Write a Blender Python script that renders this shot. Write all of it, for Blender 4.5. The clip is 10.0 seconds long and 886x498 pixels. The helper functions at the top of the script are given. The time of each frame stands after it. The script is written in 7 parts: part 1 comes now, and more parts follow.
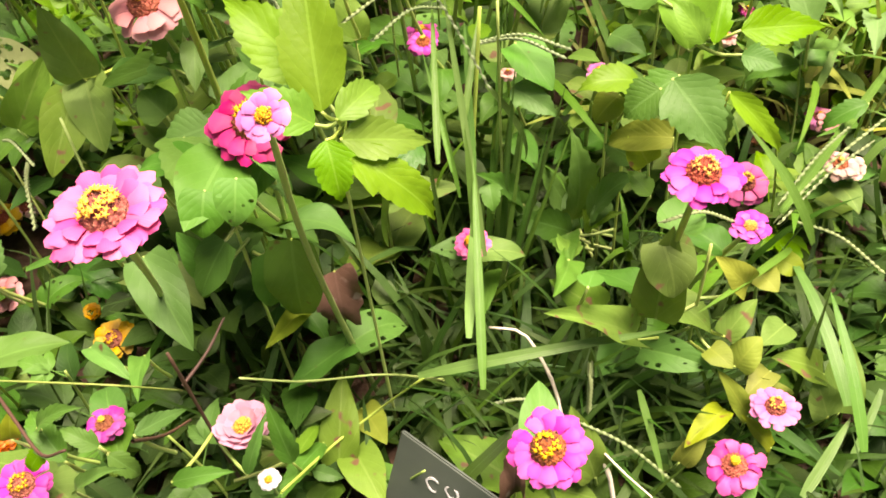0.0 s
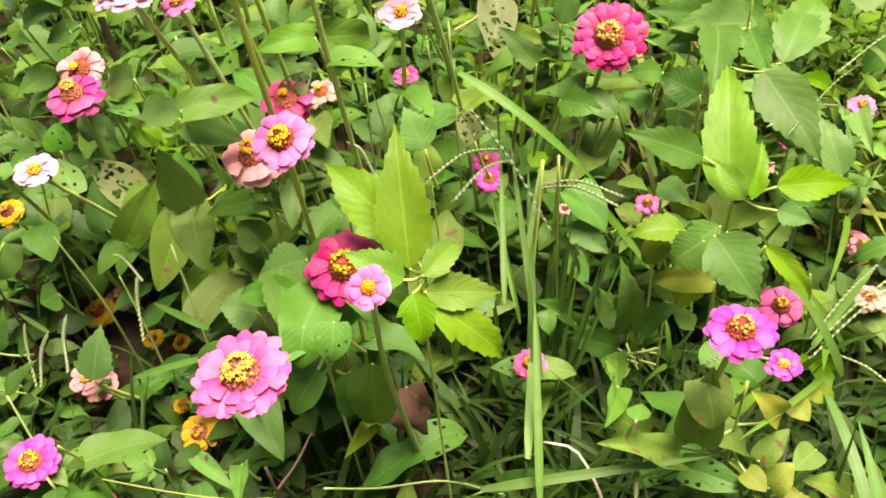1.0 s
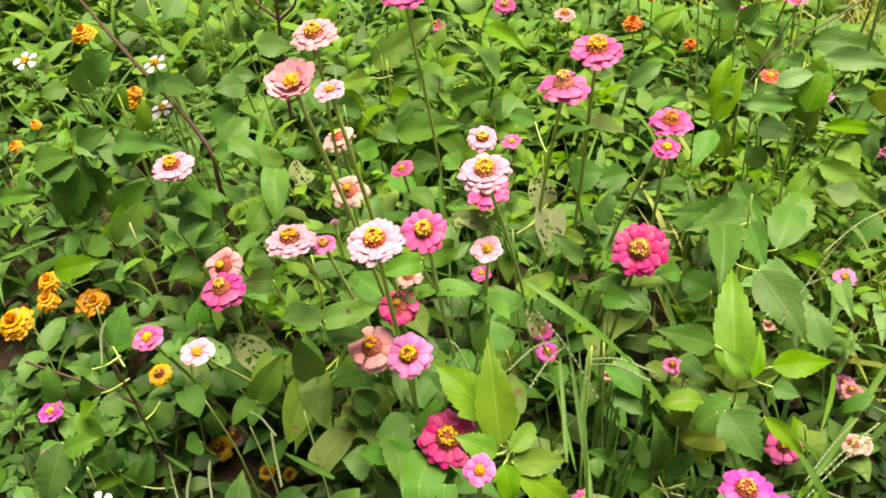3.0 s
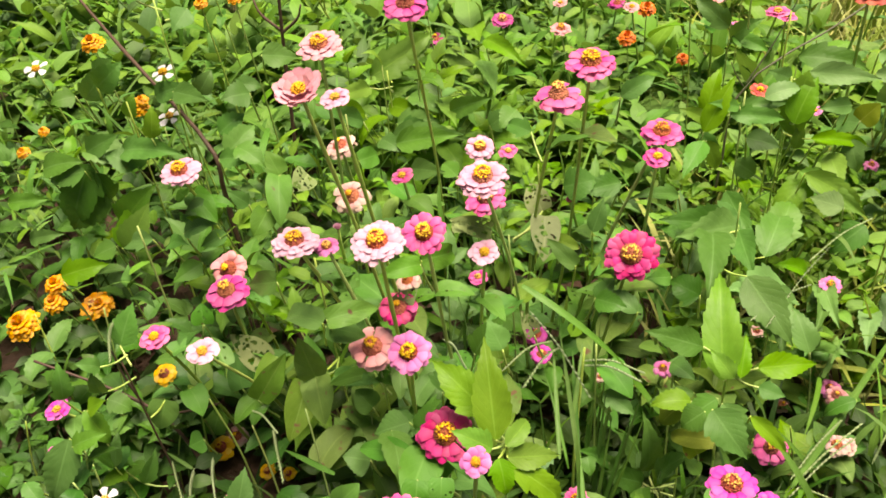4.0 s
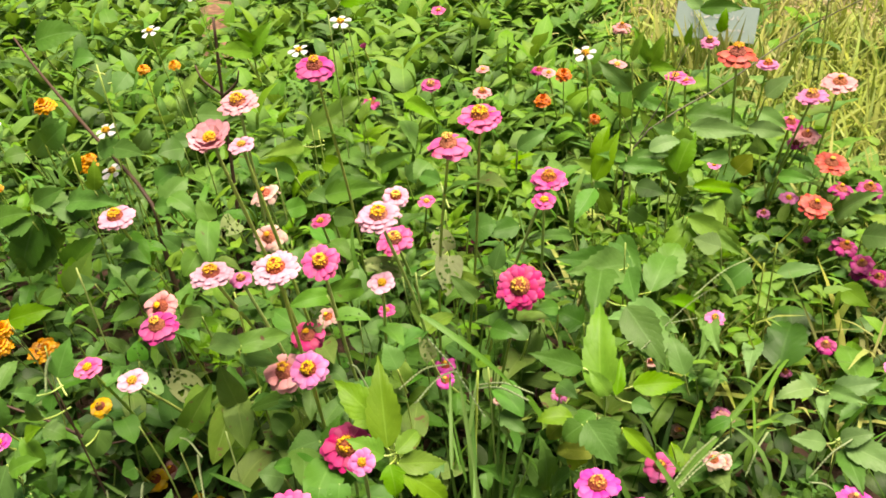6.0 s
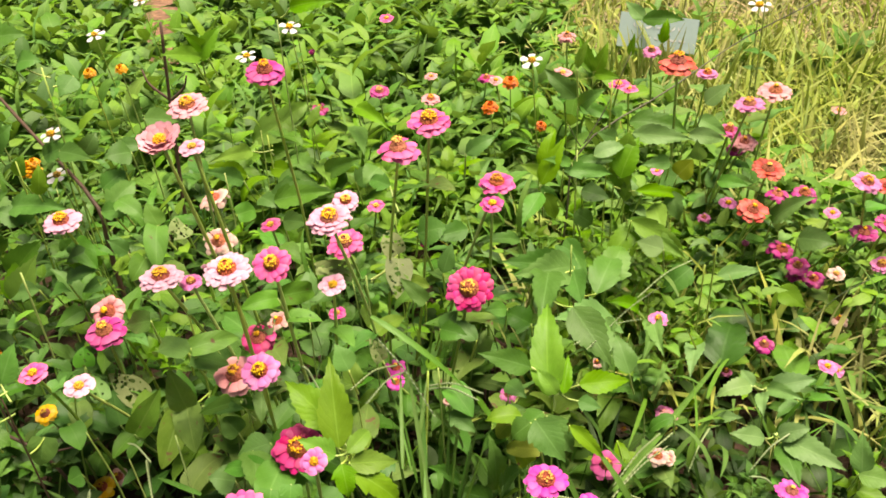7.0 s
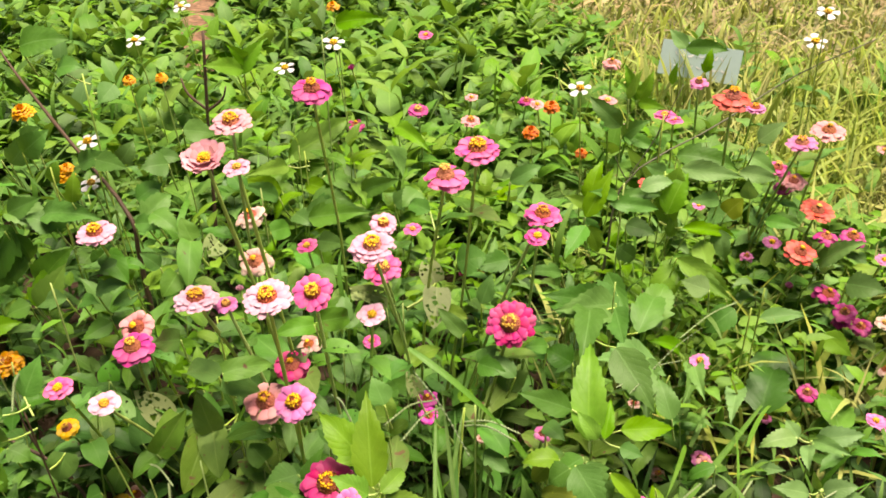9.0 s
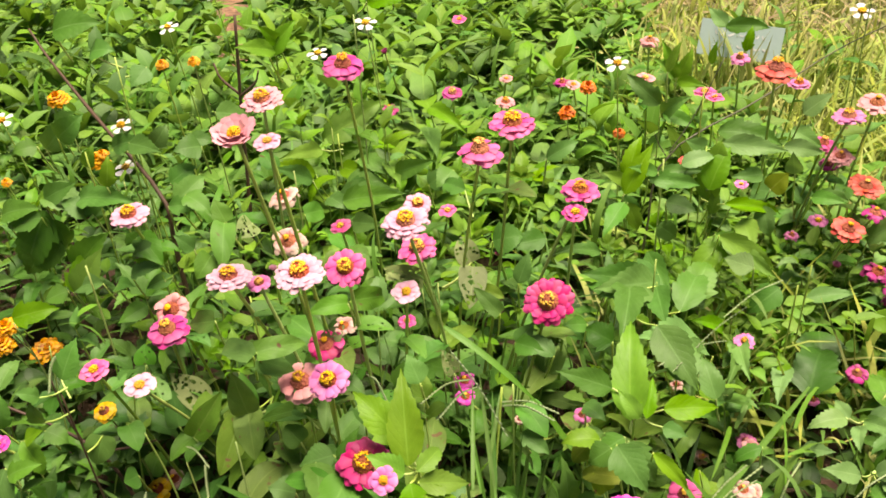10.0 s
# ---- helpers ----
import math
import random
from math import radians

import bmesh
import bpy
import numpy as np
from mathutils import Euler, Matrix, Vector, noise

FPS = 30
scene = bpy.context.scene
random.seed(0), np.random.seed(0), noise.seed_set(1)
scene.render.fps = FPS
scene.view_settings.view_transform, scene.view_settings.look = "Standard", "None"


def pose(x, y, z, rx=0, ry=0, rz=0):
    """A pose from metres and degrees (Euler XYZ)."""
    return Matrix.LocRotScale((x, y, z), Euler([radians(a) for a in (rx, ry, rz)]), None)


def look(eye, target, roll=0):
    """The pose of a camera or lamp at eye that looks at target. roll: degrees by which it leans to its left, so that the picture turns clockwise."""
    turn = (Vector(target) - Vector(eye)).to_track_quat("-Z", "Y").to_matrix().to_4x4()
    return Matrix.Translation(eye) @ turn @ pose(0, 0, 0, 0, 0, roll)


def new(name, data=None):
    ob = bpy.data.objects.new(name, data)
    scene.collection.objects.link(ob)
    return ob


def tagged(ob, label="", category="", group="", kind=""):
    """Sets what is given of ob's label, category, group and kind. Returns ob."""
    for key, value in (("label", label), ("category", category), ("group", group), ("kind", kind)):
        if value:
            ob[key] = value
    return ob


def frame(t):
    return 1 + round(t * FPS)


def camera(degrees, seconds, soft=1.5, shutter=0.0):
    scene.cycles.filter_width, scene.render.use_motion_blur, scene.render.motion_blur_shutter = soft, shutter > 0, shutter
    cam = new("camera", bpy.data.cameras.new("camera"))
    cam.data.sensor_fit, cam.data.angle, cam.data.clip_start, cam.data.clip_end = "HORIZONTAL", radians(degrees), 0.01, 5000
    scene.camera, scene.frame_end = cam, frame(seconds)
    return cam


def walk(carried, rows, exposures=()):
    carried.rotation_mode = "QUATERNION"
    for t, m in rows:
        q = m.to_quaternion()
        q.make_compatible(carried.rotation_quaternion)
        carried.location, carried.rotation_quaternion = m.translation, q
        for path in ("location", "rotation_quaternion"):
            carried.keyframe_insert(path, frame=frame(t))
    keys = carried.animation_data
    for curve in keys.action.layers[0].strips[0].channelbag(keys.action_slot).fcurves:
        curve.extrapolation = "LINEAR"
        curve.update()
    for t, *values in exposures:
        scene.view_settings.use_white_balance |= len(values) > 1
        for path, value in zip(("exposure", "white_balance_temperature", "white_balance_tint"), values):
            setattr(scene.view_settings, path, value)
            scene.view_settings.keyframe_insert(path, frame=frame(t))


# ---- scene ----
cam = camera(53.0, 10.0, 1.7)
PATH = [
    (0, (0.0370, 0.4087, 0.7122), (-0.2290, 1.7792, -0.7199), -3.02),
    (0.5, (0.0290, 0.4076, 0.7394), (-0.2889, 1.8084, -0.6523), -3.96),
    (1, (0.0200, 0.3901, 0.8188), (-0.3380, 1.8224, -0.5304), -3.54),
    (1.5, (0.0010, 0.3648, 0.9168), (-0.3811, 1.8145, -0.4070), -3.79),
    (2, (-0.0100, 0.3347, 0.9871), (-0.4150, 1.8159, -0.2944), -4.30),
    (2.5, (-0.0090, 0.2909, 1.0202), (-0.4220, 1.8042, -0.2205), -4.58),
    (3, (-0.0040, 0.2736, 1.0605), (-0.4199, 1.8041, -0.1580), -4.96),
    (4.5, (0.0120, 0.2170, 1.0815), (-0.3999, 1.7701, -0.1094), -3.82),
    (5, (0.0640, 0.1851, 1.0988), (-0.3509, 1.7409, -0.0875), -3.32),
    (5.5, (0.0790, 0.1372, 1.1021), (-0.2910, 1.7467, -0.0260), -3.74),
    (5.7, (0.1110, 0.1403, 1.1029), (-0.2720, 1.7687, 0.0067), -4.15),
    (6.8, (0.1200, 0.1206, 1.0943), (-0.1470, 1.7977, 0.0378), -1.51),
    (7, (0.1170, 0.1192, 1.1024), (-0.1360, 1.7984, 0.0458), -1.67),
    (7.5, (0.1210, 0.1278, 1.0968), (-0.1260, 1.8162, 0.0534), -2.25),
    (8, (0.1130, 0.1421, 1.0998), (-0.1410, 1.8376, 0.0699), -2.36),
    (8.5, (0.0930, 0.1545, 1.0919), (-0.1810, 1.8505, 0.0679), -1.51),
    (9, (0.0760, 0.1593, 1.1026), (-0.2150, 1.8474, 0.0703), 0.54),
    (9.5, (0.0610, 0.1783, 1.0882), (-0.2828, 1.8542, 0.0523), -0.20),
    (10, (0.0770, 0.1672, 1.0719), (-0.2950, 1.8335, 0.0302), -1.58),
]
walk(cam, [(t, look(eye, target, roll)) for t, eye, target, roll in PATH], [(0, 1.76, 7620, 29), (1, 1.59, 7540, 26), (2, 1.25, 7460, 21), (5, 1.24, 7460, 21), (10, 1.27, 7460, 21)])

# ---- light ----
SUN_DIR = (radians(81), radians(80))
world = bpy.data.worlds.new("sky_world")
scene.world = world
world.use_nodes = True
wn = world.node_tree.nodes
sky = wn.new("ShaderNodeTexSky")
sky.sky_type = "NISHITA"
sky.sun_disc = False
sky.sun_elevation, sky.sun_rotation = SUN_DIR
sky.dust_density = 4.0
wn["Background"].inputs["Strength"].default_value = 0.03
world.node_tree.links.new(sky.outputs["Color"], wn["Background"].inputs["Color"])
sun_data = bpy.data.lights.new("sun", "SUN")
sun_data.energy, sun_data.angle, sun_data.color = 5.0, radians(38), (1.0, 0.95, 0.83)
sun = new("sun", sun_data)
sun.matrix_world = look((0.6, 1.1, 4.0), (0, 1.0, 0))

# ---- materials ----


def nodes_of(name):
    m = bpy.data.materials.new(name)
    m.use_nodes = True
    n, l = m.node_tree.nodes, m.node_tree.links
    return m, n, l, n["Principled BSDF"], n["Material Output"]


def noise_tex(n, l, vec, scale, detail=3.0):
    t = n.new("ShaderNodeTexNoise")
    t.inputs["Scale"].default_value = scale
    t.inputs["Detail"].default_value = detail
    if vec:
        l.new(vec, t.inputs["Vector"])
    return t.outputs["Fac"]


def ramp(n, l, fac, stops):
    r = n.new("ShaderNodeValToRGB")
    while len(r.color_ramp.elements) < len(stops):
        r.color_ramp.elements.new(0.5)
    for e, (p, c) in zip(r.color_ramp.elements, stops):
        e.position, e.color = p, (*c, 1) if len(c) == 3 else c
    l.new(fac, r.inputs["Fac"])
    return r.outputs["Color"]


def math_node(n, l, op, a, b=None, clamp=False):
    m = n.new("ShaderNodeMath")
    m.operation, m.use_clamp = op, clamp
    for i, v in enumerate((a, b)):
        if v is None:
            continue
        if isinstance(v, (int, float)):
            m.inputs[i].default_value = v
        else:
            l.new(v, m.inputs[i])
    return m.outputs[0]


def mix(n, l, fac, a, b, blend="MIX"):
    m = n.new("ShaderNodeMix")
    m.data_type, m.blend_type = "RGBA", blend
    for key, v in ((0, fac), (6, a), (7, b)):
        if isinstance(v, (int, float)):
            m.inputs[key].default_value = v
        elif isinstance(v, tuple):
            m.inputs[key].default_value = (*v, 1)
        else:
            l.new(v, m.inputs[key])
    return m.outputs[2]


def vary(n, l, island, col, hue=0.02, sat=0.15, val=0.35):
    """Hue, saturation and brightness that differ from piece to piece."""
    if island:
        rnd = n.new("ShaderNodeNewGeometry").outputs["Random Per Island"]
    else:
        rnd = n.new("ShaderNodeObjectInfo").outputs["Random"]
    w = n.new("ShaderNodeTexWhiteNoise")
    w.noise_dimensions = "1D"
    l.new(rnd, w.inputs["W"])
    sep = n.new("ShaderNodeSeparateColor")
    l.new(w.outputs["Color"], sep.inputs["Color"])
    h = n.new("ShaderNodeHueSaturation")
    for key, s, mid, amp in (("Hue", 0, 0.5, hue), ("Saturation", 1, 1.0, sat), ("Value", 2, 1.0, val)):
        v = math_node(n, l, "MULTIPLY_ADD", sep.outputs[s], 2 * amp)
        v.node.inputs[2].default_value = mid - amp
        l.new(v, h.inputs[key])
    l.new(col, h.inputs["Color"])
    return h.outputs["Color"]


PAINT = 0.72


def dim(c):
    """Base colours are given for full sun; the bed's plants are a good deal darker."""
    return tuple(PAINT * v for v in c)


def leaf_material(name, base, pale, rough=0.45, spots=0.0, spot_col=(0.12, 0.06, 0.03), island=False, thin=0.18, veins=9.0, val=0.3, hue=0.02, patch=None, gloss=0.20):
    base, pale, spot_col = dim(base), dim(pale), dim(spot_col)
    m, n, l, p, out = nodes_of(name)
    tc = n.new("ShaderNodeTexCoord")
    sep = n.new("ShaderNodeSeparateXYZ")
    l.new(tc.outputs["UV"], sep.inputs[0])
    u = math_node(n, l, "ABSOLUTE", math_node(n, l, "SUBTRACT", sep.outputs[0], 0.5))
    rib = math_node(n, l, "LESS_THAN", u, 0.026)
    slant = math_node(n, l, "SUBTRACT", math_node(n, l, "MULTIPLY", sep.outputs[1], veins), math_node(n, l, "MULTIPLY", u, 5.0))
    phase = math_node(n, l, "FRACT", slant)
    side = math_node(n, l, "LESS_THAN", phase, 0.08)
    vein = math_node(n, l, "MAXIMUM", rib, math_node(n, l, "MULTIPLY", side, 0.3))
    # the blade swells between its veins
    swell = math_node(n, l, "SINE", math_node(n, l, "MULTIPLY", phase, math.pi))
    swell = math_node(n, l, "MULTIPLY", swell, math_node(n, l, "MULTIPLY", u, 4.0, True))
    g = n.new("ShaderNodeNewGeometry")
    big = noise_tex(n, l, g.outputs["Position"], 28.0, 2.0)
    fine = noise_tex(n, l, g.outputs["Position"], 260.0, 3.0)
    col = mix(n, l, math_node(n, l, "MULTIPLY", big, 0.7), base, pale)
    col = mix(n, l, math_node(n, l, "MULTIPLY", fine, 0.16), col, tuple(c * 0.55 for c in base))
    mid = noise_tex(n, l, g.outputs["Position"], 95.0, 4.0)
    dapple = n.new("ShaderNodeMapRange")
    dapple.inputs["From Min"].default_value, dapple.inputs["From Max"].default_value = 0.35, 0.68
    l.new(mid, dapple.inputs["Value"])
    col = mix(n, l, math_node(n, l, "MULTIPLY", dapple.outputs[0], 0.22), col, tuple(0.6 * c for c in base))
    if patch:
        # whole stretches of the sward are drier than others
        wide = n.new("ShaderNodeMapRange")
        wide.inputs["From Min"].default_value, wide.inputs["From Max"].default_value = 0.42, 0.62
        l.new(noise_tex(n, l, g.outputs["Position"], 3.4, 2.0), wide.inputs["Value"])
        col = mix(n, l, math_node(n, l, "MULTIPLY", wide.outputs[0], 0.55), col, dim(patch))
    col = vary(n, l, island, col, 0.6 * hue, 0.09, 0.75 * val)
    col = mix(n, l, math_node(n, l, "MULTIPLY", vein, 0.26), col, tuple(min(1, c * 1.3 + 0.015) for c in pale))
    if spots:
        v = noise_tex(n, l, g.outputs["Position"], 75.0, 1.0)
        s = n.new("ShaderNodeMapRange")
        s.inputs["From Min"].default_value, s.inputs["From Max"].default_value = 0.80 - spots, 0.86 - spots
        l.new(v, s.inputs["Value"])
        col = mix(n, l, s.outputs[0], col, spot_col)
    l.new(col, p.inputs["Base Color"])
    p.inputs["Roughness"].default_value = rough
    p.inputs["Specular IOR Level"].default_value = gloss
    b = n.new("ShaderNodeBump")
    b.inputs["Strength"].default_value = 0.55
    b.inputs["Distance"].default_value = 0.0022
    relief = math_node(n, l, "ADD", math_node(n, l, "MULTIPLY", fine, 0.22), math_node(n, l, "MULTIPLY", vein, -0.22))
    l.new(math_node(n, l, "ADD", relief, math_node(n, l, "MULTIPLY", swell, 0.10)), b.inputs["Height"])
    l.new(b.outputs[0], p.inputs["Normal"])
    tr = n.new("ShaderNodeBsdfTranslucent")
    l.new(mix(n, l, 0.5, col, dim((0.25, 0.42, 0.03))), tr.inputs["Color"])
    ms = n.new("ShaderNodeMixShader")
    ms.inputs[0].default_value = thin
    l.new(p.outputs[0], ms.inputs[1])
    l.new(tr.outputs[0], ms.inputs[2])
    l.new(ms.outputs[0], out.inputs["Surface"])
    return m


def petal_material(name, tip, root, rough=0.55, thin=0.18, edge=None, val=0.12):
    tip, root, edge = dim(tip), dim(root), dim(edge) if edge else None
    m, n, l, p, out = nodes_of(name)
    tc = n.new("ShaderNodeTexCoord")
    sep = n.new("ShaderNodeSeparateXYZ")
    l.new(tc.outputs["UV"], sep.inputs[0])
    g = n.new("ShaderNodeNewGeometry")
    fine = noise_tex(n, l, g.outputs["Position"], 220.0, 3.0)
    streak = n.new("ShaderNodeTexWave")
    streak.inputs["Scale"].default_value, streak.inputs["Distortion"].default_value = 3.0, 1.5
    l.new(tc.outputs["UV"], streak.inputs["Vector"])
    col = mix(n, l, sep.outputs[1], root, tip)
    col = mix(n, l, math_node(n, l, "MULTIPLY", fine, 0.3), col, tuple(c * 0.6 for c in root))
    col = mix(n, l, math_node(n, l, "MULTIPLY", streak.outputs["Fac"], 0.16), col, tuple(c * 0.7 for c in root))
    if edge:
        e = n.new("ShaderNodeMapRange")
        e.inputs["From Min"].default_value, e.inputs["From Max"].default_value = 0.72, 1.0
        l.new(math_node(n, l, "ADD", sep.outputs[1], math_node(n, l, "MULTIPLY", fine, 0.25)), e.inputs["Value"])
        col = mix(n, l, e.outputs[0], col, edge)
    col = vary(n, l, False, col, 0.008, 0.08, val)
    l.new(col, p.inputs["Base Color"])
    p.inputs["Roughness"].default_value = rough
    p.inputs["Specular IOR Level"].default_value = 0.25
    tr = n.new("ShaderNodeBsdfTranslucent")
    l.new(col, tr.inputs["Color"])
    ms = n.new("ShaderNodeMixShader")
    ms.inputs[0].default_value = thin
    l.new(p.outputs[0], ms.inputs[1])
    l.new(tr.outputs[0], ms.inputs[2])
    l.new(ms.outputs[0], out.inputs["Surface"])
    return m


def plain_material(name, base, dark, scale=120.0, rough=0.7, bump=0.3, island=False, val=0.2):
    base, dark = dim(base), dim(dark)
    m, n, l, p, out = nodes_of(name)
    g = n.new("ShaderNodeNewGeometry")
    f = noise_tex(n, l, g.outputs["Position"], scale, 4.0)
    f2 = noise_tex(n, l, g.outputs["Position"], scale * 0.17, 2.0)
    col = mix(n, l, f, dark, base)
    col = mix(n, l, math_node(n, l, "MULTIPLY", f2, 0.5), col, tuple(0.5 * (a + b) for a, b in zip(base, dark)))
    col = vary(n, l, island, col, 0.012, 0.1, val)
    l.new(col, p.inputs["Base Color"])
    p.inputs["Roughness"].default_value = rough
    b = n.new("ShaderNodeBump")
    b.inputs["Strength"].default_value, b.inputs["Distance"].default_value = bump, 0.002
    l.new(f, b.inputs["Height"])
    l.new(b.outputs[0], p.inputs["Normal"])
    return m


def soil_material():
    m, n, l, p, out = nodes_of("soil")
    g = n.new("ShaderNodeNewGeometry")
    pos = g.outputs["Position"]
    a, b_, c = noise_tex(n, l, pos, 3.0, 4.0), noise_tex(n, l, pos, 45.0, 6.0), noise_tex(n, l, pos, 1.1, 2.0)
    col = ramp(n, l, b_, [(0.25, (0.02, 0.013, 0.008)), (0.55, (0.055, 0.032, 0.018)), (0.8, (0.14, 0.085, 0.05))])
    col = mix(n, l, math_node(n, l, "MULTIPLY", a, 0.6), col, (0.08, 0.038, 0.02))
    # past the bed the ground turns to grass and straw
    sep = n.new("ShaderNodeSeparateXYZ")
    l.new(pos, sep.inputs[0])
    far = n.new("ShaderNodeMapRange")
    far.inputs["From Min"].default_value, far.inputs["From Max"].default_value = 2.2, 3.4
    l.new(math_node(n, l, "ADD", sep.outputs[1], c), far.inputs["Value"])
    # and all round the bed
    x2 = math_node(n, l, "MULTIPLY", math_node(n, l, "ADD", sep.outputs[0], 0.6), 0.42)
    y2 = math_node(n, l, "MULTIPLY", math_node(n, l, "SUBTRACT", sep.outputs[1], 2.0), 0.45)
    around = math_node(n, l, "ADD", math_node(n, l, "ADD", math_node(n, l, "MULTIPLY", x2, x2), math_node(n, l, "MULTIPLY", y2, y2)), math_node(n, l, "MULTIPLY", c, 0.5))
    rim = n.new("ShaderNodeMapRange")
    rim.inputs["From Min"].default_value, rim.inputs["From Max"].default_value = 0.95, 1.35
    l.new(around, rim.inputs["Value"])
    grass = ramp(n, l, b_, [(0.3, (0.065, 0.088, 0.025)), (0.5, (0.115, 0.135, 0.042)), (0.75, (0.21, 0.18, 0.085))])
    # but for one strip of bare reddish earth
    off = math_node(n, l, "ADD", math_node(n, l, "ADD", sep.outputs[0], 1.33), math_node(n, l, "MULTIPLY", math_node(n, l, "SUBTRACT", sep.outputs[1], 3.1), 0.43))
    strip = n.new("ShaderNodeMapRange")
    strip.inputs["From Min"].default_value, strip.inputs["From Max"].default_value = 0.05, 0.13
    l.new(math_node(n, l, "ABSOLUTE", off), strip.inputs["Value"])
    back = n.new("ShaderNodeMapRange")
    back.inputs["From Min"].default_value, back.inputs["From Max"].default_value = 4.0, 4.6
    l.new(sep.outputs[1], back.inputs["Value"])
    front = n.new("ShaderNodeMapRange")
    front.inputs["From Min"].default_value, front.inputs["From Max"].default_value = 2.2, 1.8
    l.new(sep.outputs[1], front.inputs["Value"])
    green = math_node(n, l, "MAXIMUM", math_node(n, l, "MAXIMUM", strip.outputs[0], back.outputs[0]), front.outputs[0])
    earth = ramp(n, l, b_, [(0.3, (0.09, 0.05, 0.03)), (0.6, (0.22, 0.12, 0.07)), (0.8, (0.34, 0.22, 0.13))])
    grass = mix(n, l, green, earth, grass)
    col = mix(n, l, math_node(n, l, "MAXIMUM", far.outputs[0], rim.outputs[0]), col, grass)
    l.new(col, p.inputs["Base Color"])
    p.inputs["Roughness"].default_value = 0.95
    bp = n.new("ShaderNodeBump")
    bp.inputs["Strength"].default_value, bp.inputs["Distance"].default_value = 0.9, 0.01
    l.new(b_, bp.inputs["Height"])
    l.new(bp.outputs[0], p.inputs["Normal"])
    return m


SOIL = soil_material()
LEAF = {
    "zinnia": leaf_material("zinnia_leaf", (0.078, 0.240, 0.030), (0.148, 0.340, 0.062), 0.55, spots=0.06, thin=0.20, veins=6.0),
    "old": leaf_material("old_zinnia_leaf", (0.122, 0.270, 0.035), (0.245, 0.38, 0.08), 0.6, spots=0.13, spot_col=(0.20, 0.11, 0.06), thin=0.20, veins=6.0),
    "lace": leaf_material("lace_leaf", (0.27, 0.37, 0.13), (0.38, 0.46, 0.21), 0.65, spots=0.05, spot_col=(0.25, 0.22, 0.1), thin=0.18, veins=6.0),
    "bright": leaf_material("bright_weed_leaf", (0.135, 0.345, 0.02), (0.25, 0.49, 0.05), 0.45, thin=0.36, val=0.18),
    # the greyed second tone puts the sky's sheen into the leaf colour
    "mid": leaf_material("weed_leaf", (0.070, 0.215, 0.022), (0.155, 0.330, 0.085), 0.5, thin=0.22, hue=0.015),
    "deep": leaf_material("dark_weed_leaf", (0.04, 0.145, 0.018), (0.08, 0.21, 0.035), 0.42, thin=0.25),
    "yellow": leaf_material("yellowing_leaf", (0.25, 0.36, 0.035), (0.36, 0.42, 0.06), 0.55, spots=0.08, spot_col=(0.25, 0.12, 0.04), thin=0.35),
    "dead": leaf_material("dead_leaf", (0.13, 0.065, 0.045), (0.20, 0.12, 0.085), 0.8, spots=0.15, spot_col=(0.36, 0.28, 0.22), thin=0.15),
    "pale": leaf_material("pale_weed_leaf", (0.15, 0.33, 0.075), (0.26, 0.45, 0.16), 0.5, thin=0.26, val=0.15),
    "grass": leaf_material("grass_blade", (0.09, 0.24, 0.035), (0.17, 0.33, 0.08), 0.4, thin=0.18, veins=0.0),
    # these very dark greens put the deep shade between plants into the leaf colour
    "under": leaf_material("shaded_undergrowth_leaf", (0.033, 0.095, 0.012), (0.066, 0.15, 0.026), 0.5, island=True, thin=0.16, val=0.45, hue=0.03),
    "far_mid": leaf_material("far_weed_leaf", (0.095, 0.255, 0.03), (0.18, 0.375, 0.07), 0.55, thin=0.26, island=True, val=0.2, gloss=0.2),
    "far_bright": leaf_material("far_bright_leaf", (0.145, 0.34, 0.03), (0.25, 0.475, 0.07), 0.55, thin=0.28, island=True, val=0.16, gloss=0.2),
    "far_deep": leaf_material("far_dark_leaf", (0.075, 0.18, 0.04), (0.12, 0.25, 0.07), 0.55, thin=0.25, island=True, val=0.2, gloss=0.2),
    "turf": leaf_material("turf_blade", (0.30, 0.44, 0.06), (0.50, 0.52, 0.15), 0.7, island=True, thin=0.22, veins=0.0, val=0.3, hue=0.035, patch=(0.49, 0.44, 0.21), gloss=0.15),
    "straw": leaf_material("straw_blade", (0.42, 0.33, 0.16), (0.55, 0.45, 0.25), 0.75, island=True, thin=0.2, veins=0.0, val=0.35),
}
STEM = plain_material("green_stalk", (0.50, 0.66, 0.17), (0.36, 0.54, 0.11), 200.0, 0.5)
STEM_BROWN = plain_material("brown_stalk", (0.12, 0.06, 0.035), (0.05, 0.028, 0.018), 160.0, 0.7)
TWIG = plain_material("dark_green_stalk", (0.105, 0.11, 0.05), (0.06, 0.06, 0.03), 160.0, 0.6)
STRAW_STEM = plain_material("dry_stalk", (0.88, 0.82, 0.66), (0.66, 0.58, 0.42), 160.0, 0.8)
SPIKE = plain_material("seed_spike", (0.32, 0.43, 0.20), (0.22, 0.31, 0.13), 300.0, 0.7)
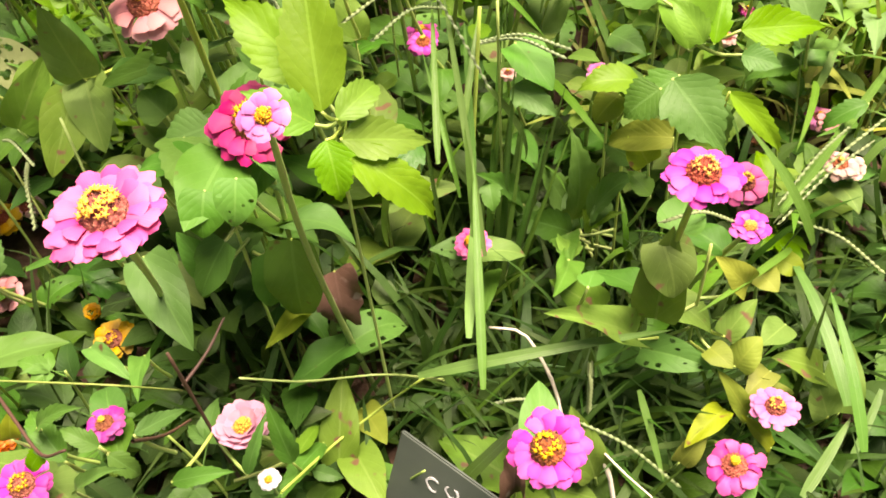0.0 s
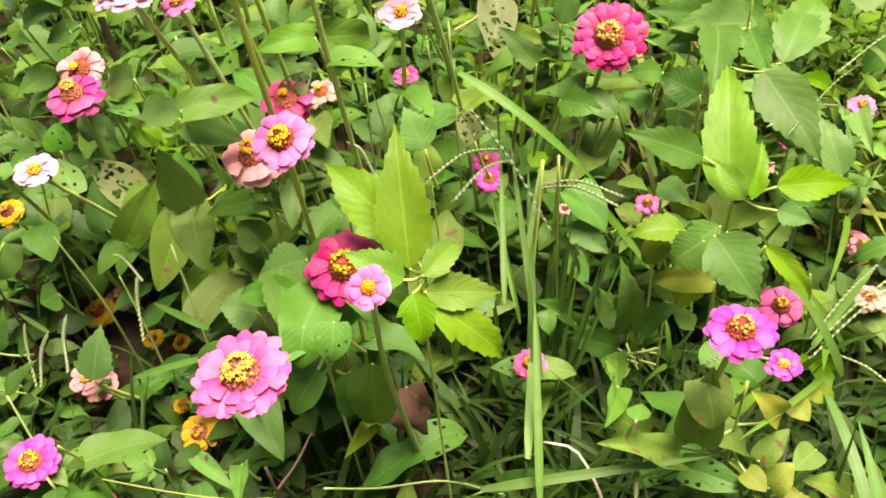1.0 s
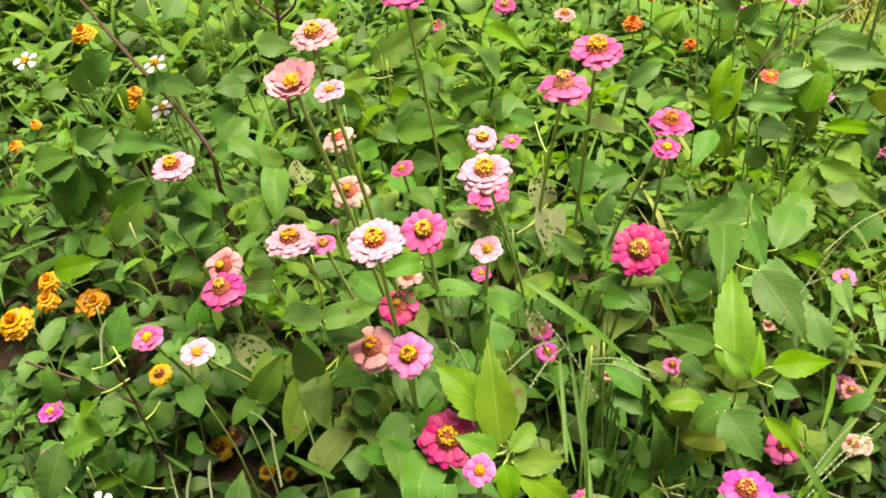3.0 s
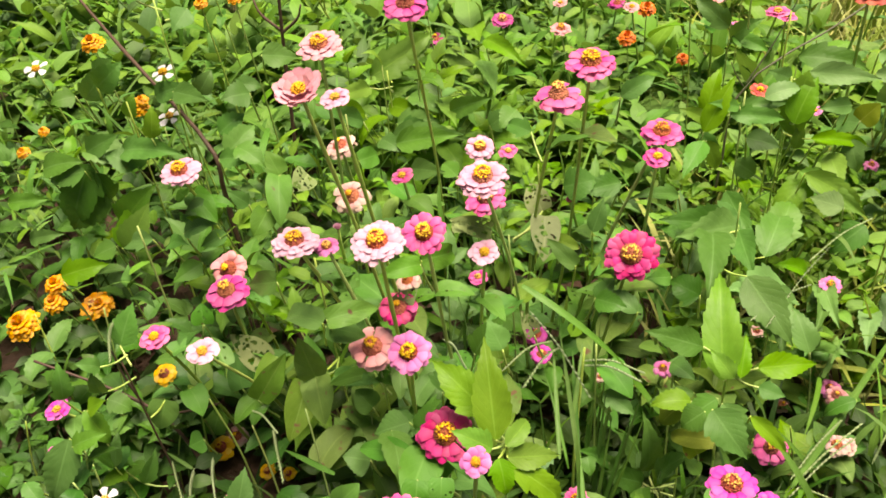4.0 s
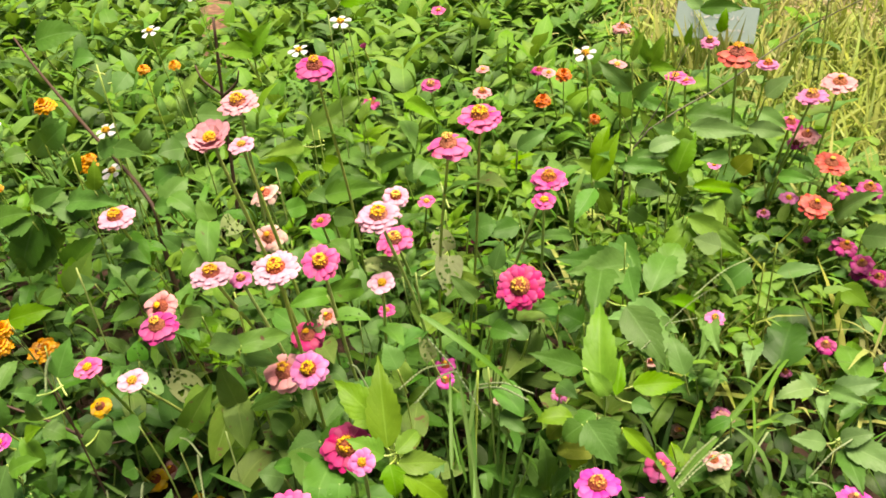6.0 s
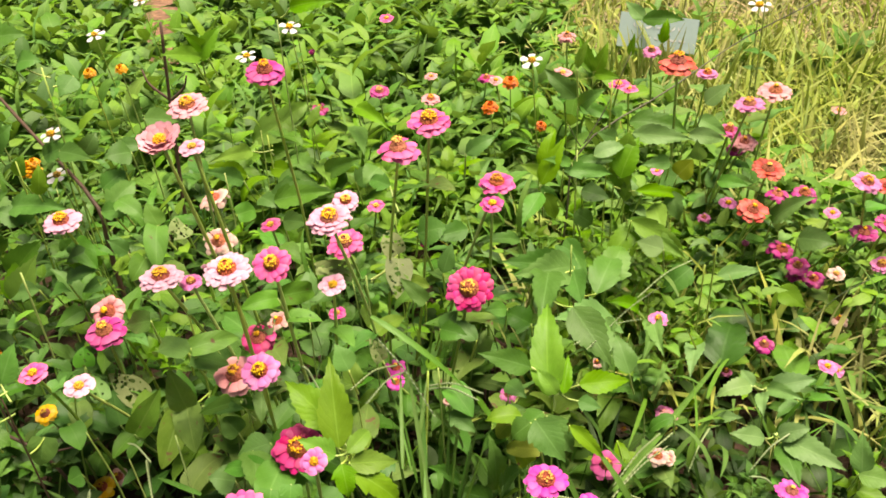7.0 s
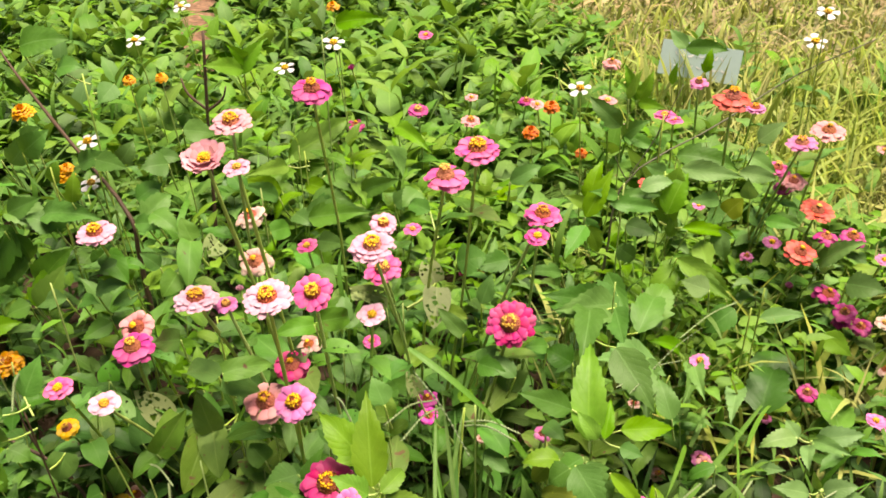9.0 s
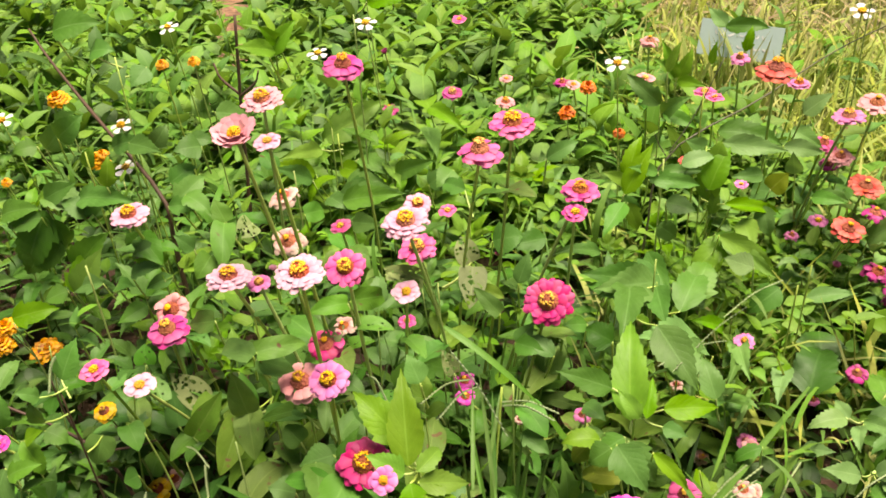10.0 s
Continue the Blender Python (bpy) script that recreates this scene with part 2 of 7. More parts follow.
PETAL = {
    "hot": petal_material("hot_pink_petal", (0.90, 0.19, 0.44), (0.80, 0.09, 0.31)),
    "magenta": petal_material("magenta_petal", (0.77, 0.12, 0.50), (0.66, 0.06, 0.40)),
    "fuchsia": petal_material("fuchsia_petal", (0.78, 0.13, 0.39), (0.66, 0.05, 0.27)),
    "crimson": petal_material("crimson_pink_petal", (0.78, 0.07, 0.27), (0.64, 0.03, 0.17)),
    "rose": petal_material("deep_rose_petal", (0.66, 0.09, 0.34), (0.47, 0.04, 0.20)),
    "pinky": petal_material("pink_petal", (0.84, 0.27, 0.58), (0.78, 0.18, 0.46)),
    "lilac": petal_material("lilac_pink_petal", (0.80, 0.28, 0.52), (0.66, 0.16, 0.40)),
    "pale": petal_material("pale_pink_petal", (0.83, 0.48, 0.61), (0.78, 0.32, 0.46)),
    "blush": petal_material("blush_white_petal", (0.82, 0.52, 0.64), (0.78, 0.37, 0.50)),
    "peach": petal_material("peach_pink_petal", (0.83, 0.45, 0.50), (0.77, 0.31, 0.37)),
    "salmon": petal_material("salmon_petal", (0.86, 0.44, 0.44), (0.75, 0.28, 0.30)),
    "faded": petal_material("faded_petal", (0.82, 0.52, 0.47), (0.68, 0.34, 0.32), edge=(0.70, 0.54, 0.42), val=0.2),
    "coral": petal_material("coral_red_petal", (0.86, 0.18, 0.12), (0.62, 0.07, 0.06)),
    "orange": petal_material("orange_petal", (1.0, 0.50, 0.006), (0.97, 0.33, 0.004)),
    "flame": petal_material("orange_red_petal", (0.98, 0.26, 0.02), (0.85, 0.14, 0.01)),
    "yellow": petal_material("yellow_petal", (0.88, 0.58, 0.02), (0.80, 0.42, 0.01)),
    "white": petal_material("white_petal", (0.80, 0.80, 0.84), (0.74, 0.74, 0.74)),
}
def disc_material(name, base, dark):
    """Packed scales: light tips, the shade of the gaps between them put into the colour."""
    base, dark = dim(base), dim(dark)
    m, n, l, p, out = nodes_of(name)
    tc = n.new("ShaderNodeTexCoord")
    v = n.new("ShaderNodeTexVoronoi")
    v.inputs["Scale"].default_value = 11.0
    l.new(tc.outputs["Object"], v.inputs["Vector"])
    g = n.new("ShaderNodeNewGeometry")
    f = noise_tex(n, l, g.outputs["Position"], 350.0, 3.0)
    gap_shade = math_node(n, l, "MULTIPLY", v.outputs["Distance"], 1.5, True)
    col = mix(n, l, gap_shade, base, dark)
    col = mix(n, l, math_node(n, l, "MULTIPLY", f, 0.6), col, tuple(0.35 * c for c in base))
    col = vary(n, l, False, col, 0.012, 0.1, 0.2)
    l.new(col, p.inputs["Base Color"])
    p.inputs["Roughness"].default_value = 0.8
    b = n.new("ShaderNodeBump")
    b.inputs["Strength"].default_value, b.inputs["Distance"].default_value = 1.0, 0.002
    b.invert = True
    l.new(v.outputs["Distance"], b.inputs["Height"])
    l.new(b.outputs[0], p.inputs["Normal"])
    return m


DISC = disc_material("brown_red_disc", (0.72, 0.24, 0.10), (0.45, 0.09, 0.05))
DISC_GOLD = disc_material("golden_disc", (0.85, 0.46, 0.03), (0.42, 0.15, 0.02))
FLORET = plain_material("yellow_florets", (1.0, 0.66, 0.02), (0.95, 0.42, 0.01), 400.0, 0.6)
SEPAL = plain_material("green_bracts", (0.16, 0.27, 0.06), (0.09, 0.15, 0.03), 300.0, 0.6)
SLATE = plain_material("dark_green_board", (0.105, 0.135, 0.11), (0.075, 0.10, 0.08), 60.0, 0.5, 0.1, val=0.0)
# the far board's grey-green puts glare and haze into its colour
SLATE_GLARE = plain_material("glare_pale_board", (0.42, 0.56, 0.54), (0.34, 0.47, 0.45), 60.0, 0.5, 0.1, val=0.0)
CHALK = plain_material("white_paint_writing", (0.80, 0.82, 0.80), (0.60, 0.63, 0.60), 200.0, 0.7)

# ---- mesh building ----


def mesh_of(name, verts, faces, mat, uvs=None, smooth=True):
    me = bpy.data.meshes.new(name)
    me.from_pydata([tuple(v) for v in verts], [], [tuple(int(i) for i in q) for q in faces])
    if uvs is not None:
        layer = me.uv_layers.new(name="UVMap")
        idx = np.empty(len(me.loops), dtype=np.int32)
        me.loops.foreach_get("vertex_index", idx)
        layer.data.foreach_set("uv", np.asarray(uvs, dtype=np.float32)[idx].ravel())
    me.materials.append(mat)
    if smooth:
        me.polygons.foreach_set("use_smooth", np.ones(len(me.polygons), dtype=bool))
    me.update()
    return me


def part(name, me, parent, m=None, label=""):
    ob = new(name, me)
    ob.parent = parent
    if m is not None:
        ob.matrix_local = m
    return tagged(ob, label)


def empty_at(name, x, y, z=0.0):
    ob = new(name)
    ob.empty_display_size = 0.02
    ob.location = (x, y, z)
    return ob


def blade(width, rows, cols, bend=0.5, fold=0.2, serr=0.0, wave=0.0, profile=None, seed=0, hole=0, soft=False, lobe=0.0, tip=0.0):
    """A leaf of length 1 along +y: its points, faces and uvs."""
    r = random.Random(seed)
    vs, uv, fs = [], [], []
    y = z = 0.0
    ph = r.uniform(0, 6)
    side = r.uniform(-0.25, 0.25)
    for i in range(rows + 1):
        v = i / rows
        a = bend * (v - 0.25)
        w = width * profile(v)
        if serr and 0 < i < rows:
            # teeth that point forward, three rows each
            w *= 1 + serr * (-0.55, 0.05, 0.6)[i % 3] * r.uniform(0.7, 1.3) * min(1.3, 0.3 + 1.6 * v)
        if lobe:
            w *= 1 + lobe * (((2.6 * v + 0.15) % 1.0) - 0.5) * min(1.0, 4 * v)
        a += tip * max(0.0, v - 0.6)
        for j in range(cols + 1):
            s = 2 * j / cols - 1
            back = 0.02 * abs(s) * (i % 3 == 2) * (serr > 0)
            up = fold * (s * s if soft else abs(s)) * w + wave * w * math.sin(9 * v + ph + 2.5 * s) * abs(s)
            vs.append((s * w + side * 0.3 * v * v * 0.4, y + back + up * math.sin(a), z + up * math.cos(a)))
            uv.append((j / cols, v))
        y += math.cos(a) / rows
        z -= math.sin(a) / rows
    for i in range(rows):
        for j in range(cols):
            k = i * (cols + 1) + j
            fs.append((k, k + 1, k + cols + 2, k + cols + 1))
    vs = np.array(vs)
    for _ in range(hole):
        s, v, rad = r.uniform(-0.8, 0.8), r.uniform(0.12, 0.88), r.uniform(0.016, 0.042)
        c = np.array((s * width * profile(v), 0))
        mid = vs[int(round(v * rows)) * (cols + 1) + cols // 2]
        c = np.array((c[0] + mid[0], mid[1]))
        fs = [q for q in fs if np.linalg.norm(vs[list(q), :2].mean(0) - c) > rad]
        d = vs[:, :2] - c
        n_ = np.linalg.norm(d, axis=1)
        near = (n_ < rad * 1.05) & (n_ > 1e-6)
        vs[near, :2] = c + d[near] / n_[near, None] * rad * 0.97
    return vs, fs, np.array(uv)


def ovate(v):
    return max(0.012, math.sin(math.pi * min(1, v) ** 0.64) ** 0.95) if v < 1 else 0.0


def pointed(v):
    return max(0.015, math.sin(math.pi * min(1, v) ** 0.60) ** 1.22) if v < 1 else 0.0


def broad(v):
    return min(1.7 * (1 - v) ** 0.85, max(0.16 if v < 0.1 else 0.0, math.sin(math.pi * (0.10 + 0.90 * v) ** 0.66) ** 0.62)) if v < 1 else 0.0


def lance(v):
    return max(0.02, math.sin(math.pi * v ** 0.62) ** 1.1) if v < 1 else 0.0


def strap(v):
    return min(1.0, 0.55 + v * 3) * (1 - v ** 3.5)


def petal_shape(v):
    return (0.30 + 0.70 * min(1, v * 1.28) ** 0.9) * (1 if v < 0.80 else max(0.0, 1 - ((v - 0.80) / 0.225) ** 2) ** 0.45)


def leaf_set(name, mat, n, **kw):
    out = []
    for i in range(n):
        k = dict(kw)
        k["bend"] = kw.get("bend", 0.5) * (0.4 + 1.4 * i / max(1, n - 1))
        if kw.get("lobe"):
            k["lobe"] = kw["lobe"] * (0.0, 1.0, 0.4, 1.5, 0.7)[i % 5]
        out.append(mesh_of(name, *blade(seed=i * 7 + 3, **k)[:2], mat, blade(seed=i * 7 + 3, **k)[2]))
    return out


def trifoliate(name, mat, n, **kw):
    """Leaves of three toothed leaflets on one thin stalk."""
    out = []
    for i in range(n):
        vs, fs, uv, k = [], [], [], 0
        for turn, size, y0 in ((0, 0.64, 0.36), (58, 0.46, 0.33), (-54, 0.44, 0.34)):
            v, f_, u = blade(seed=i * 5 + turn + 60, **kw)
            c, s = math.cos(radians(turn)), math.sin(radians(turn))
            v = v * size
            vs.append(np.stack((v[:, 0] * c - v[:, 1] * s, v[:, 0] * s + v[:, 1] * c + y0, v[:, 2] - 0.05), 1))
            fs += [tuple(q + k for q in face) for face in f_]
            uv.append(u)
            k += len(v)
        v, f_, u = blade(width=0.012, rows=4, cols=2, bend=-0.1, fold=0.4, profile=strap, seed=1)
        vs.append(v * np.array((1, 0.38, 0.4)) + np.array((0, 0, -0.02)))
        fs += [tuple(q + k for q in face) for face in f_]
        uv.append(u)
        out.append(mesh_of(name, np.concatenate(vs), fs, mat, np.concatenate(uv)))
    return out


OVAL = dict(width=0.29, rows=16, cols=6, bend=0.8, fold=0.24, wave=0.16, profile=broad)
SERR = dict(width=0.235, rows=27, cols=6, bend=0.8, fold=0.26, serr=0.085, wave=0.12, profile=pointed, lobe=0.20, tip=0.9)
NARROW = dict(width=0.14, rows=15, cols=2, bend=0.9, fold=0.25, serr=0.16, wave=0.05, profile=lance)
LEAVES = {
    "zinnia": leaf_set("leaf", LEAF["zinnia"], 5, **OVAL),
    "old": leaf_set("leaf", LEAF["old"], 4, **OVAL),
    "eaten": leaf_set("leaf", LEAF["lace"], 3, **{**OVAL, "rows": 46, "cols": 28, "hole": 30, "wave": 0.04}),
    "nibbled": leaf_set("leaf", LEAF["zinnia"], 3, **{**OVAL, "rows": 48, "cols": 30, "hole": 6, "wave": 0.06}),
    "bright": leaf_set("leaf", LEAF["bright"], 5, **SERR),
    "mid": leaf_set("leaf", LEAF["mid"], 5, **SERR),
    "deep": leaf_set("leaf", LEAF["deep"], 4, **SERR),
    "pale": leaf_set("leaf", LEAF["pale"], 4, **{**SERR, "lobe": 0.0, "serr": 0.11}),
    "narrow": leaf_set("leaf", LEAF["mid"], 4, **NARROW),
    "narrow_bright": leaf_set("leaf", LEAF["bright"], 4, **NARROW),
    "lobed": trifoliate("leaf", LEAF["mid"], 4, **{**SERR, "rows": 15, "cols": 4, "width": 0.25, "lobe": 0.12}),
    "lobed_bright": trifoliate("leaf", LEAF["bright"], 4, **{**SERR, "rows": 15, "cols": 4, "width": 0.25, "lobe": 0.12}),
    "yellow": leaf_set("leaf", LEAF["yellow"], 3, **OVAL),
    "dead": leaf_set("leaf", LEAF["dead"], 3, **{**OVAL, "rows": 16, "wave": 0.55, "bend": 1.6, "serr": 0.16}),
}


def turn_of(az, el, roll=0.0):
    """Turn that lays +y along the azimuth az (0 is +x) and the elevation el, in degrees."""
    return Euler((0, 0, radians(az - 90))).to_matrix() @ Euler((radians(el), 0, 0)).to_matrix() @ Euler((0, radians(roll), 0)).to_matrix()


def place(p, az, el, roll, size):
    return Matrix.Translation(p) @ turn_of(az, el, roll).to_4x4() @ Matrix.Diagonal((size, size, size, 1))


def curve_points(pts, n):
    """A smooth line through the given points."""
    pts = [Vector(p) for p in pts]
    pts = [pts[0] * 2 - pts[1]] + pts + [pts[-1] * 2 - pts[-2]]
    out = []
    segs = len(pts) - 3
    for k in range(n + 1):
        t = k / n * segs
        i = min(int(t), segs - 1)
        t -= i
        a, b, c, d = pts[i : i + 4]
        out.append(0.5 * ((2 * b) + (c - a) * t + (2 * a - 5 * b + 4 * c - d) * t * t + (3 * b - a - 3 * c + d) * t ** 3))
    return out


def tube(pts, r0, r1, sides=6):
    vs, fs = [], []
    for i, p in enumerate(pts):
        d = (pts[min(i + 1, len(pts) - 1)] - pts[max(i - 1, 0)]).normalized()
        s = d.cross(Vector((0.3, 1, 0.1))).normalized()
        t = d.cross(s)
        r = r0 + (r1 - r0) * i / (len(pts) - 1)
        if i % 7 == 3:
            r *= 1.18
        for j in range(sides):
            a = 2 * math.pi * j / sides
            vs.append(p + (s * math.cos(a) + t * math.sin(a)) * r)
    for i in range(len(pts) - 1):
        for j in range(sides):
            k, m = i * sides + j, i * sides + (j + 1) % sides
            fs.append((k, m, m + sides, k + sides))
    fs.append(tuple(range((len(pts) - 1) * sides, len(pts) * sides)))
    return vs, fs


def stalk(parent, pts, r0, r1, mat=None, name="stem", n=12):
    """A bent stalk through points given in the parent's own space."""
    line = curve_points(pts, n)
    part(name, mesh_of(name, *tube(line, r0, r1), mat or STEM), parent)
    return line


# ---- flower heads ----
def petal_mesh(kind, colour, seed):
    k = {
        "flat": dict(width=0.22, bend=0.6, fold=-0.38, wave=0.13, soft=True),
        "cupped": dict(width=0.25, bend=-0.5, fold=-0.2, wave=0.08, soft=True),
        "curled": dict(width=0.22, bend=1.5, fold=-0.25, wave=0.14),
        "slim": dict(width=0.15, bend=0.4, fold=-0.25, wave=0.05, soft=True),
    }[kind]
    v, f_, uv = blade(rows=7, cols=6, profile=petal_shape, seed=seed, **k)
    # the tip is blunt, with two or three shallow teeth
    r = random.Random(seed)
    for j in range(7):
        s = j / 3 - 1
        v[-7 + j, 1] += -0.028 * math.cos(4.2 * s + r.uniform(-0.5, 0.5)) - 0.07 * s * s
        v[-14 + j, 1] -= 0.03 * s * s
    return mesh_of("petal", v, f_, PETAL[colour], uv)


PETALS = {}


def petals(kind, colour):
    if (kind, colour) not in PETALS:
        PETALS[kind, colour] = [petal_mesh(kind, colour, s) for s in (1, 4, 9, 13, 17)]
    return PETALS[kind, colour]


def bumps(n, height, radius, size, seed, spread=1.0, start=0):
    """Small pointed florets set in a spiral over a dome."""
    r = random.Random(seed)
    vs, fs = [], []
    for i in range(start, n):
        q = math.sqrt((i + 0.5) / n) * spread
        a = i * 2.39996
        c = Vector((radius * q * math.cos(a), radius * q * math.sin(a), height * (1 - q * q)))
        up = (c + Vector((0, 0, radius * 0.6))).normalized()
        s = up.cross(Vector((0.2, 0.9, 0.1))).normalized()
        t = up.cross(s)
        z = size * r.uniform(0.8, 1.3)
        k = len(vs)
        for j in range(4):
            b = j * math.pi / 2 + a
            vs.append(c + (s * math.cos(b) + t * math.sin(b)) * z * 0.6)
        for j in range(4):
            b = j * math.pi / 2 + a + 0.4
            vs.append(c + up * z * 1.3 + (s * math.cos(b) + t * math.sin(b)) * z * 0.5)
        vs.append(c + up * z * 1.8)
        for j in range(4):
            m = (j + 1) % 4
            fs.append((k + j, k + m, k + 4 + m, k + 4 + j))
            fs.append((k + 4 + j, k + 4 + m, k + 8))
    return vs, fs


def stars(n, height, radius, size, seed, spread=1.0, start=0):
    """Open five-pointed florets set in a spiral over a dome."""
    r = random.Random(seed)
    vs, fs = [], []
    for i in range(start, n):
        q = math.sqrt((i + 0.5) / n) * spread * r.uniform(0.93, 1.07)
        a = i * 2.39996
        c = Vector((radius * q * math.cos(a), radius * q * math.sin(a), height * (1 - q * q)))
        up = (c + Vector((0, 0, radius * 0.5))).normalized()
        s = up.cross(Vector((0.2, 0.9, 0.1))).normalized()
        t = up.cross(s)
        z = size * r.uniform(0.8, 1.3)
        k = len(vs)
        vs.append(c)
        vs.append(c + up * z * 1.2)
        for j in range(10):
            b = j * math.pi / 5 + a
            w = z * (1.15 if j % 2 else 0.45)
            vs.append(c + up * z * (1.75 if j % 2 else 1.1) + (s * math.cos(b) + t * math.sin(b)) * w)
        for j in range(10):
            m = (j + 1) % 10
            fs.append((k + 1, k + 2 + j, k + 2 + m))
            fs.append((k, k + 2 + m, k + 2 + j))
    return vs, fs


def dome(height, radius, rings=5, sides=12):
    vs, fs = [], []
    for i in range(rings + 1):
        q = 1 - i / rings
        for j in range(sides):
            a = 2 * math.pi * j / sides
            vs.append((radius * q * math.cos(a), radius * q * math.sin(a), height * (1 - q * q)))
    for i in range(rings):
        for j in range(sides):
            k, m = i * sides + j, i * sides + (j + 1) % sides
            fs.append((k, m, m + sides, k + sides))
    return vs, fs


def joined(*meshes):
    vs, fs = [], []
    for v, f_ in meshes:
        k = len(vs)
        vs += [tuple(p) for p in v]
        fs += [tuple(i + k for i in q) for q in f_]
    return vs, fs


def knobbed(height, radius, rings=13, sides=34):
    """A dome whose skin stands in small knobs."""
    vs, fs = dome(height, radius, rings, sides)
    out = []
    r = random.Random(6)
    for k, (x, y, z) in enumerate(vs):
        i, j = divmod(k, sides)
        up = 0.085 * r.uniform(0.6, 1.2) if i % 2 and j % 2 == (i // 2) % 2 and i < rings - 1 else 0.0
        out.append((x * (1 + up), y * (1 + up), z + up * 0.9))
    return out, fs


def disc_meshes(name, h, rad, mat, ring):
    body = mesh_of("disc", *knobbed(h, rad), mat)
    fl = mesh_of("yellow_centre", *stars(44 if ring > 0.7 else 26 if ring else 40, h * 1.04 + 0.02, rad * 0.98, 0.062, 5, ring if ring else 0.9, 7 if ring > 0.4 else 0), FLORET)
    return body, fl


DISCS = {
    "flat": disc_meshes("flat", 0.36, 0.42, DISC, 0.62),
    "cone": disc_meshes("cone", 0.46, 0.40, DISC, 0.5),
    "gold": disc_meshes("gold", 0.20, 0.29, DISC_GOLD, 0.0),
    "sunny": disc_meshes("sunny", 0.36, 0.40, DISC, 0.72),
    "bare": disc_meshes("bare", 0.30, 0.38, DISC, 0.25),
}
CALYX = mesh_of("calyx", *joined(([(x, y, -z) for x, y, z in dome(0.20, 0.26)[0]], [q[::-1] for q in dome(0.20, 0.26)[1]]), bumps(2, 0.01, 0.1, 0.03, 2)), SEPAL)

# rows of petals for each form: (count, length, start radius, lift in degrees, kind, height)
FORMS = {
    "double": ("flat", [(17, 0.70, 0.33, 0, "flat", 0.0), (15, 0.58, 0.34, 9, "flat", 0.02), (12, 0.40, 0.36, 18, "flat", 0.045)]),
    "single": ("flat", [(15, 0.68, 0.33, -2, "flat", 0.0), (12, 0.52, 0.35, 9, "flat", 0.03)]),
    "cone": ("cone", [(12, 0.70, 0.32, -12, "flat", 0.0), (9, 0.56, 0.33, 0, "flat", 0.04)]),
    "cup": ("gold", [(13, 0.82, 0.20, 12, "cupped", 0.0), (11, 0.72, 0.20, 22, "cupped", 0.02), (9, 0.48, 0.20, 36, "cupped", 0.04)]),
    "small": ("gold", [(9, 0.72, 0.26, 6, "flat", 0.0), (7, 0.50, 0.26, 18, "flat", 0.04)]),
    "wilt": ("bare", [(15, 0.68, 0.30, -10, "curled", 0.0), (12, 0.58, 0.30, 14, "curled", 0.03)]),
    "bud": ("gold", [(9, 0.72, 0.12, 52, "cupped", 0.0), (8, 0.60, 0.10, 66, "cupped", 0.02), (6, 0.45, 0.06, 74, "cupped", 0.05)]),
    "daisy": ("gold", [(5, 0.78, 0.22, 2, "slim", 0.0)]),
    "pompom": ("gold", [(16, 0.72, 0.25, -14, "flat", 0.0), (16, 0.66, 0.24, 8, "curled", 0.05), (14, 0.58, 0.20, 28, "curled", 0.12), (11, 0.50, 0.14, 48, "curled", 0.2), (8, 0.42, 0.07, 68, "cupped", 0.26)]),
}


def head(parent, p, d, colour, form, lean, az, seed):
    """A flower head at p in its plant's space: a disc with florets, a calyx and its petals."""
    r = random.Random(seed)
    disc, rows = FORMS[form]
    if disc == "flat" and colour in ("blush", "pale", "peach", "pinky", "hot"):
        disc = "sunny"
    elif disc == "flat" and colour in ("coral", "salmon", "rose", "magenta", "fuchsia") and parent.location.x > 0.2:
        disc = "bare"
    tilt = Euler((0, 0, radians(az - 90))).to_matrix() @ Euler((radians(-lean), 0, 0)).to_matrix() @ Euler((0, 0, r.uniform(0, 6))).to_matrix()
    m = Matrix.Translation(p) @ tilt.to_4x4() @ Matrix.Diagonal((d / 2, d / 2, d / 2, 1))
    body = part("disc", DISCS[disc][0], parent, m)
    if form != "bud":
        tagged(part("yellow_centre", DISCS[disc][1], body, None, "bright yellow florets"), kind="stuff")
    part("calyx", CALYX, body)
    for count, length, start, lift, kind, up in rows:
        meshes = petals(kind, colour)
        off = r.uniform(0, 360)
        for i in range(count):
            if form == "wilt" and r.random() < 0.06:
                continue
            a = off + 360 * i / count + r.uniform(-7, 7)
            q = Vector((start * math.cos(radians(a)), start * math.sin(radians(a)), up))
            ext = length * r.uniform(0.84, 1.08) * (1.0 if form != "wilt" else r.uniform(0.8, 1.05))
            mm = place(q, a, lift + r.uniform(-9, 9) * (2.2 if form == "wilt" else 1), r.uniform(-14, 14) * (1 if form == "wilt" else 0.5), ext)
            wide = min(2.3, 2 * math.pi * (start + 0.62 * length) / count / (0.42 * length) * 1.28)
            if form == "daisy":
                wide = 2.7
            part("petal", r.choice(meshes), body, mm @ Matrix.Diagonal((wide, 1, 1, 1)))
    return m

# ---- the ground ----


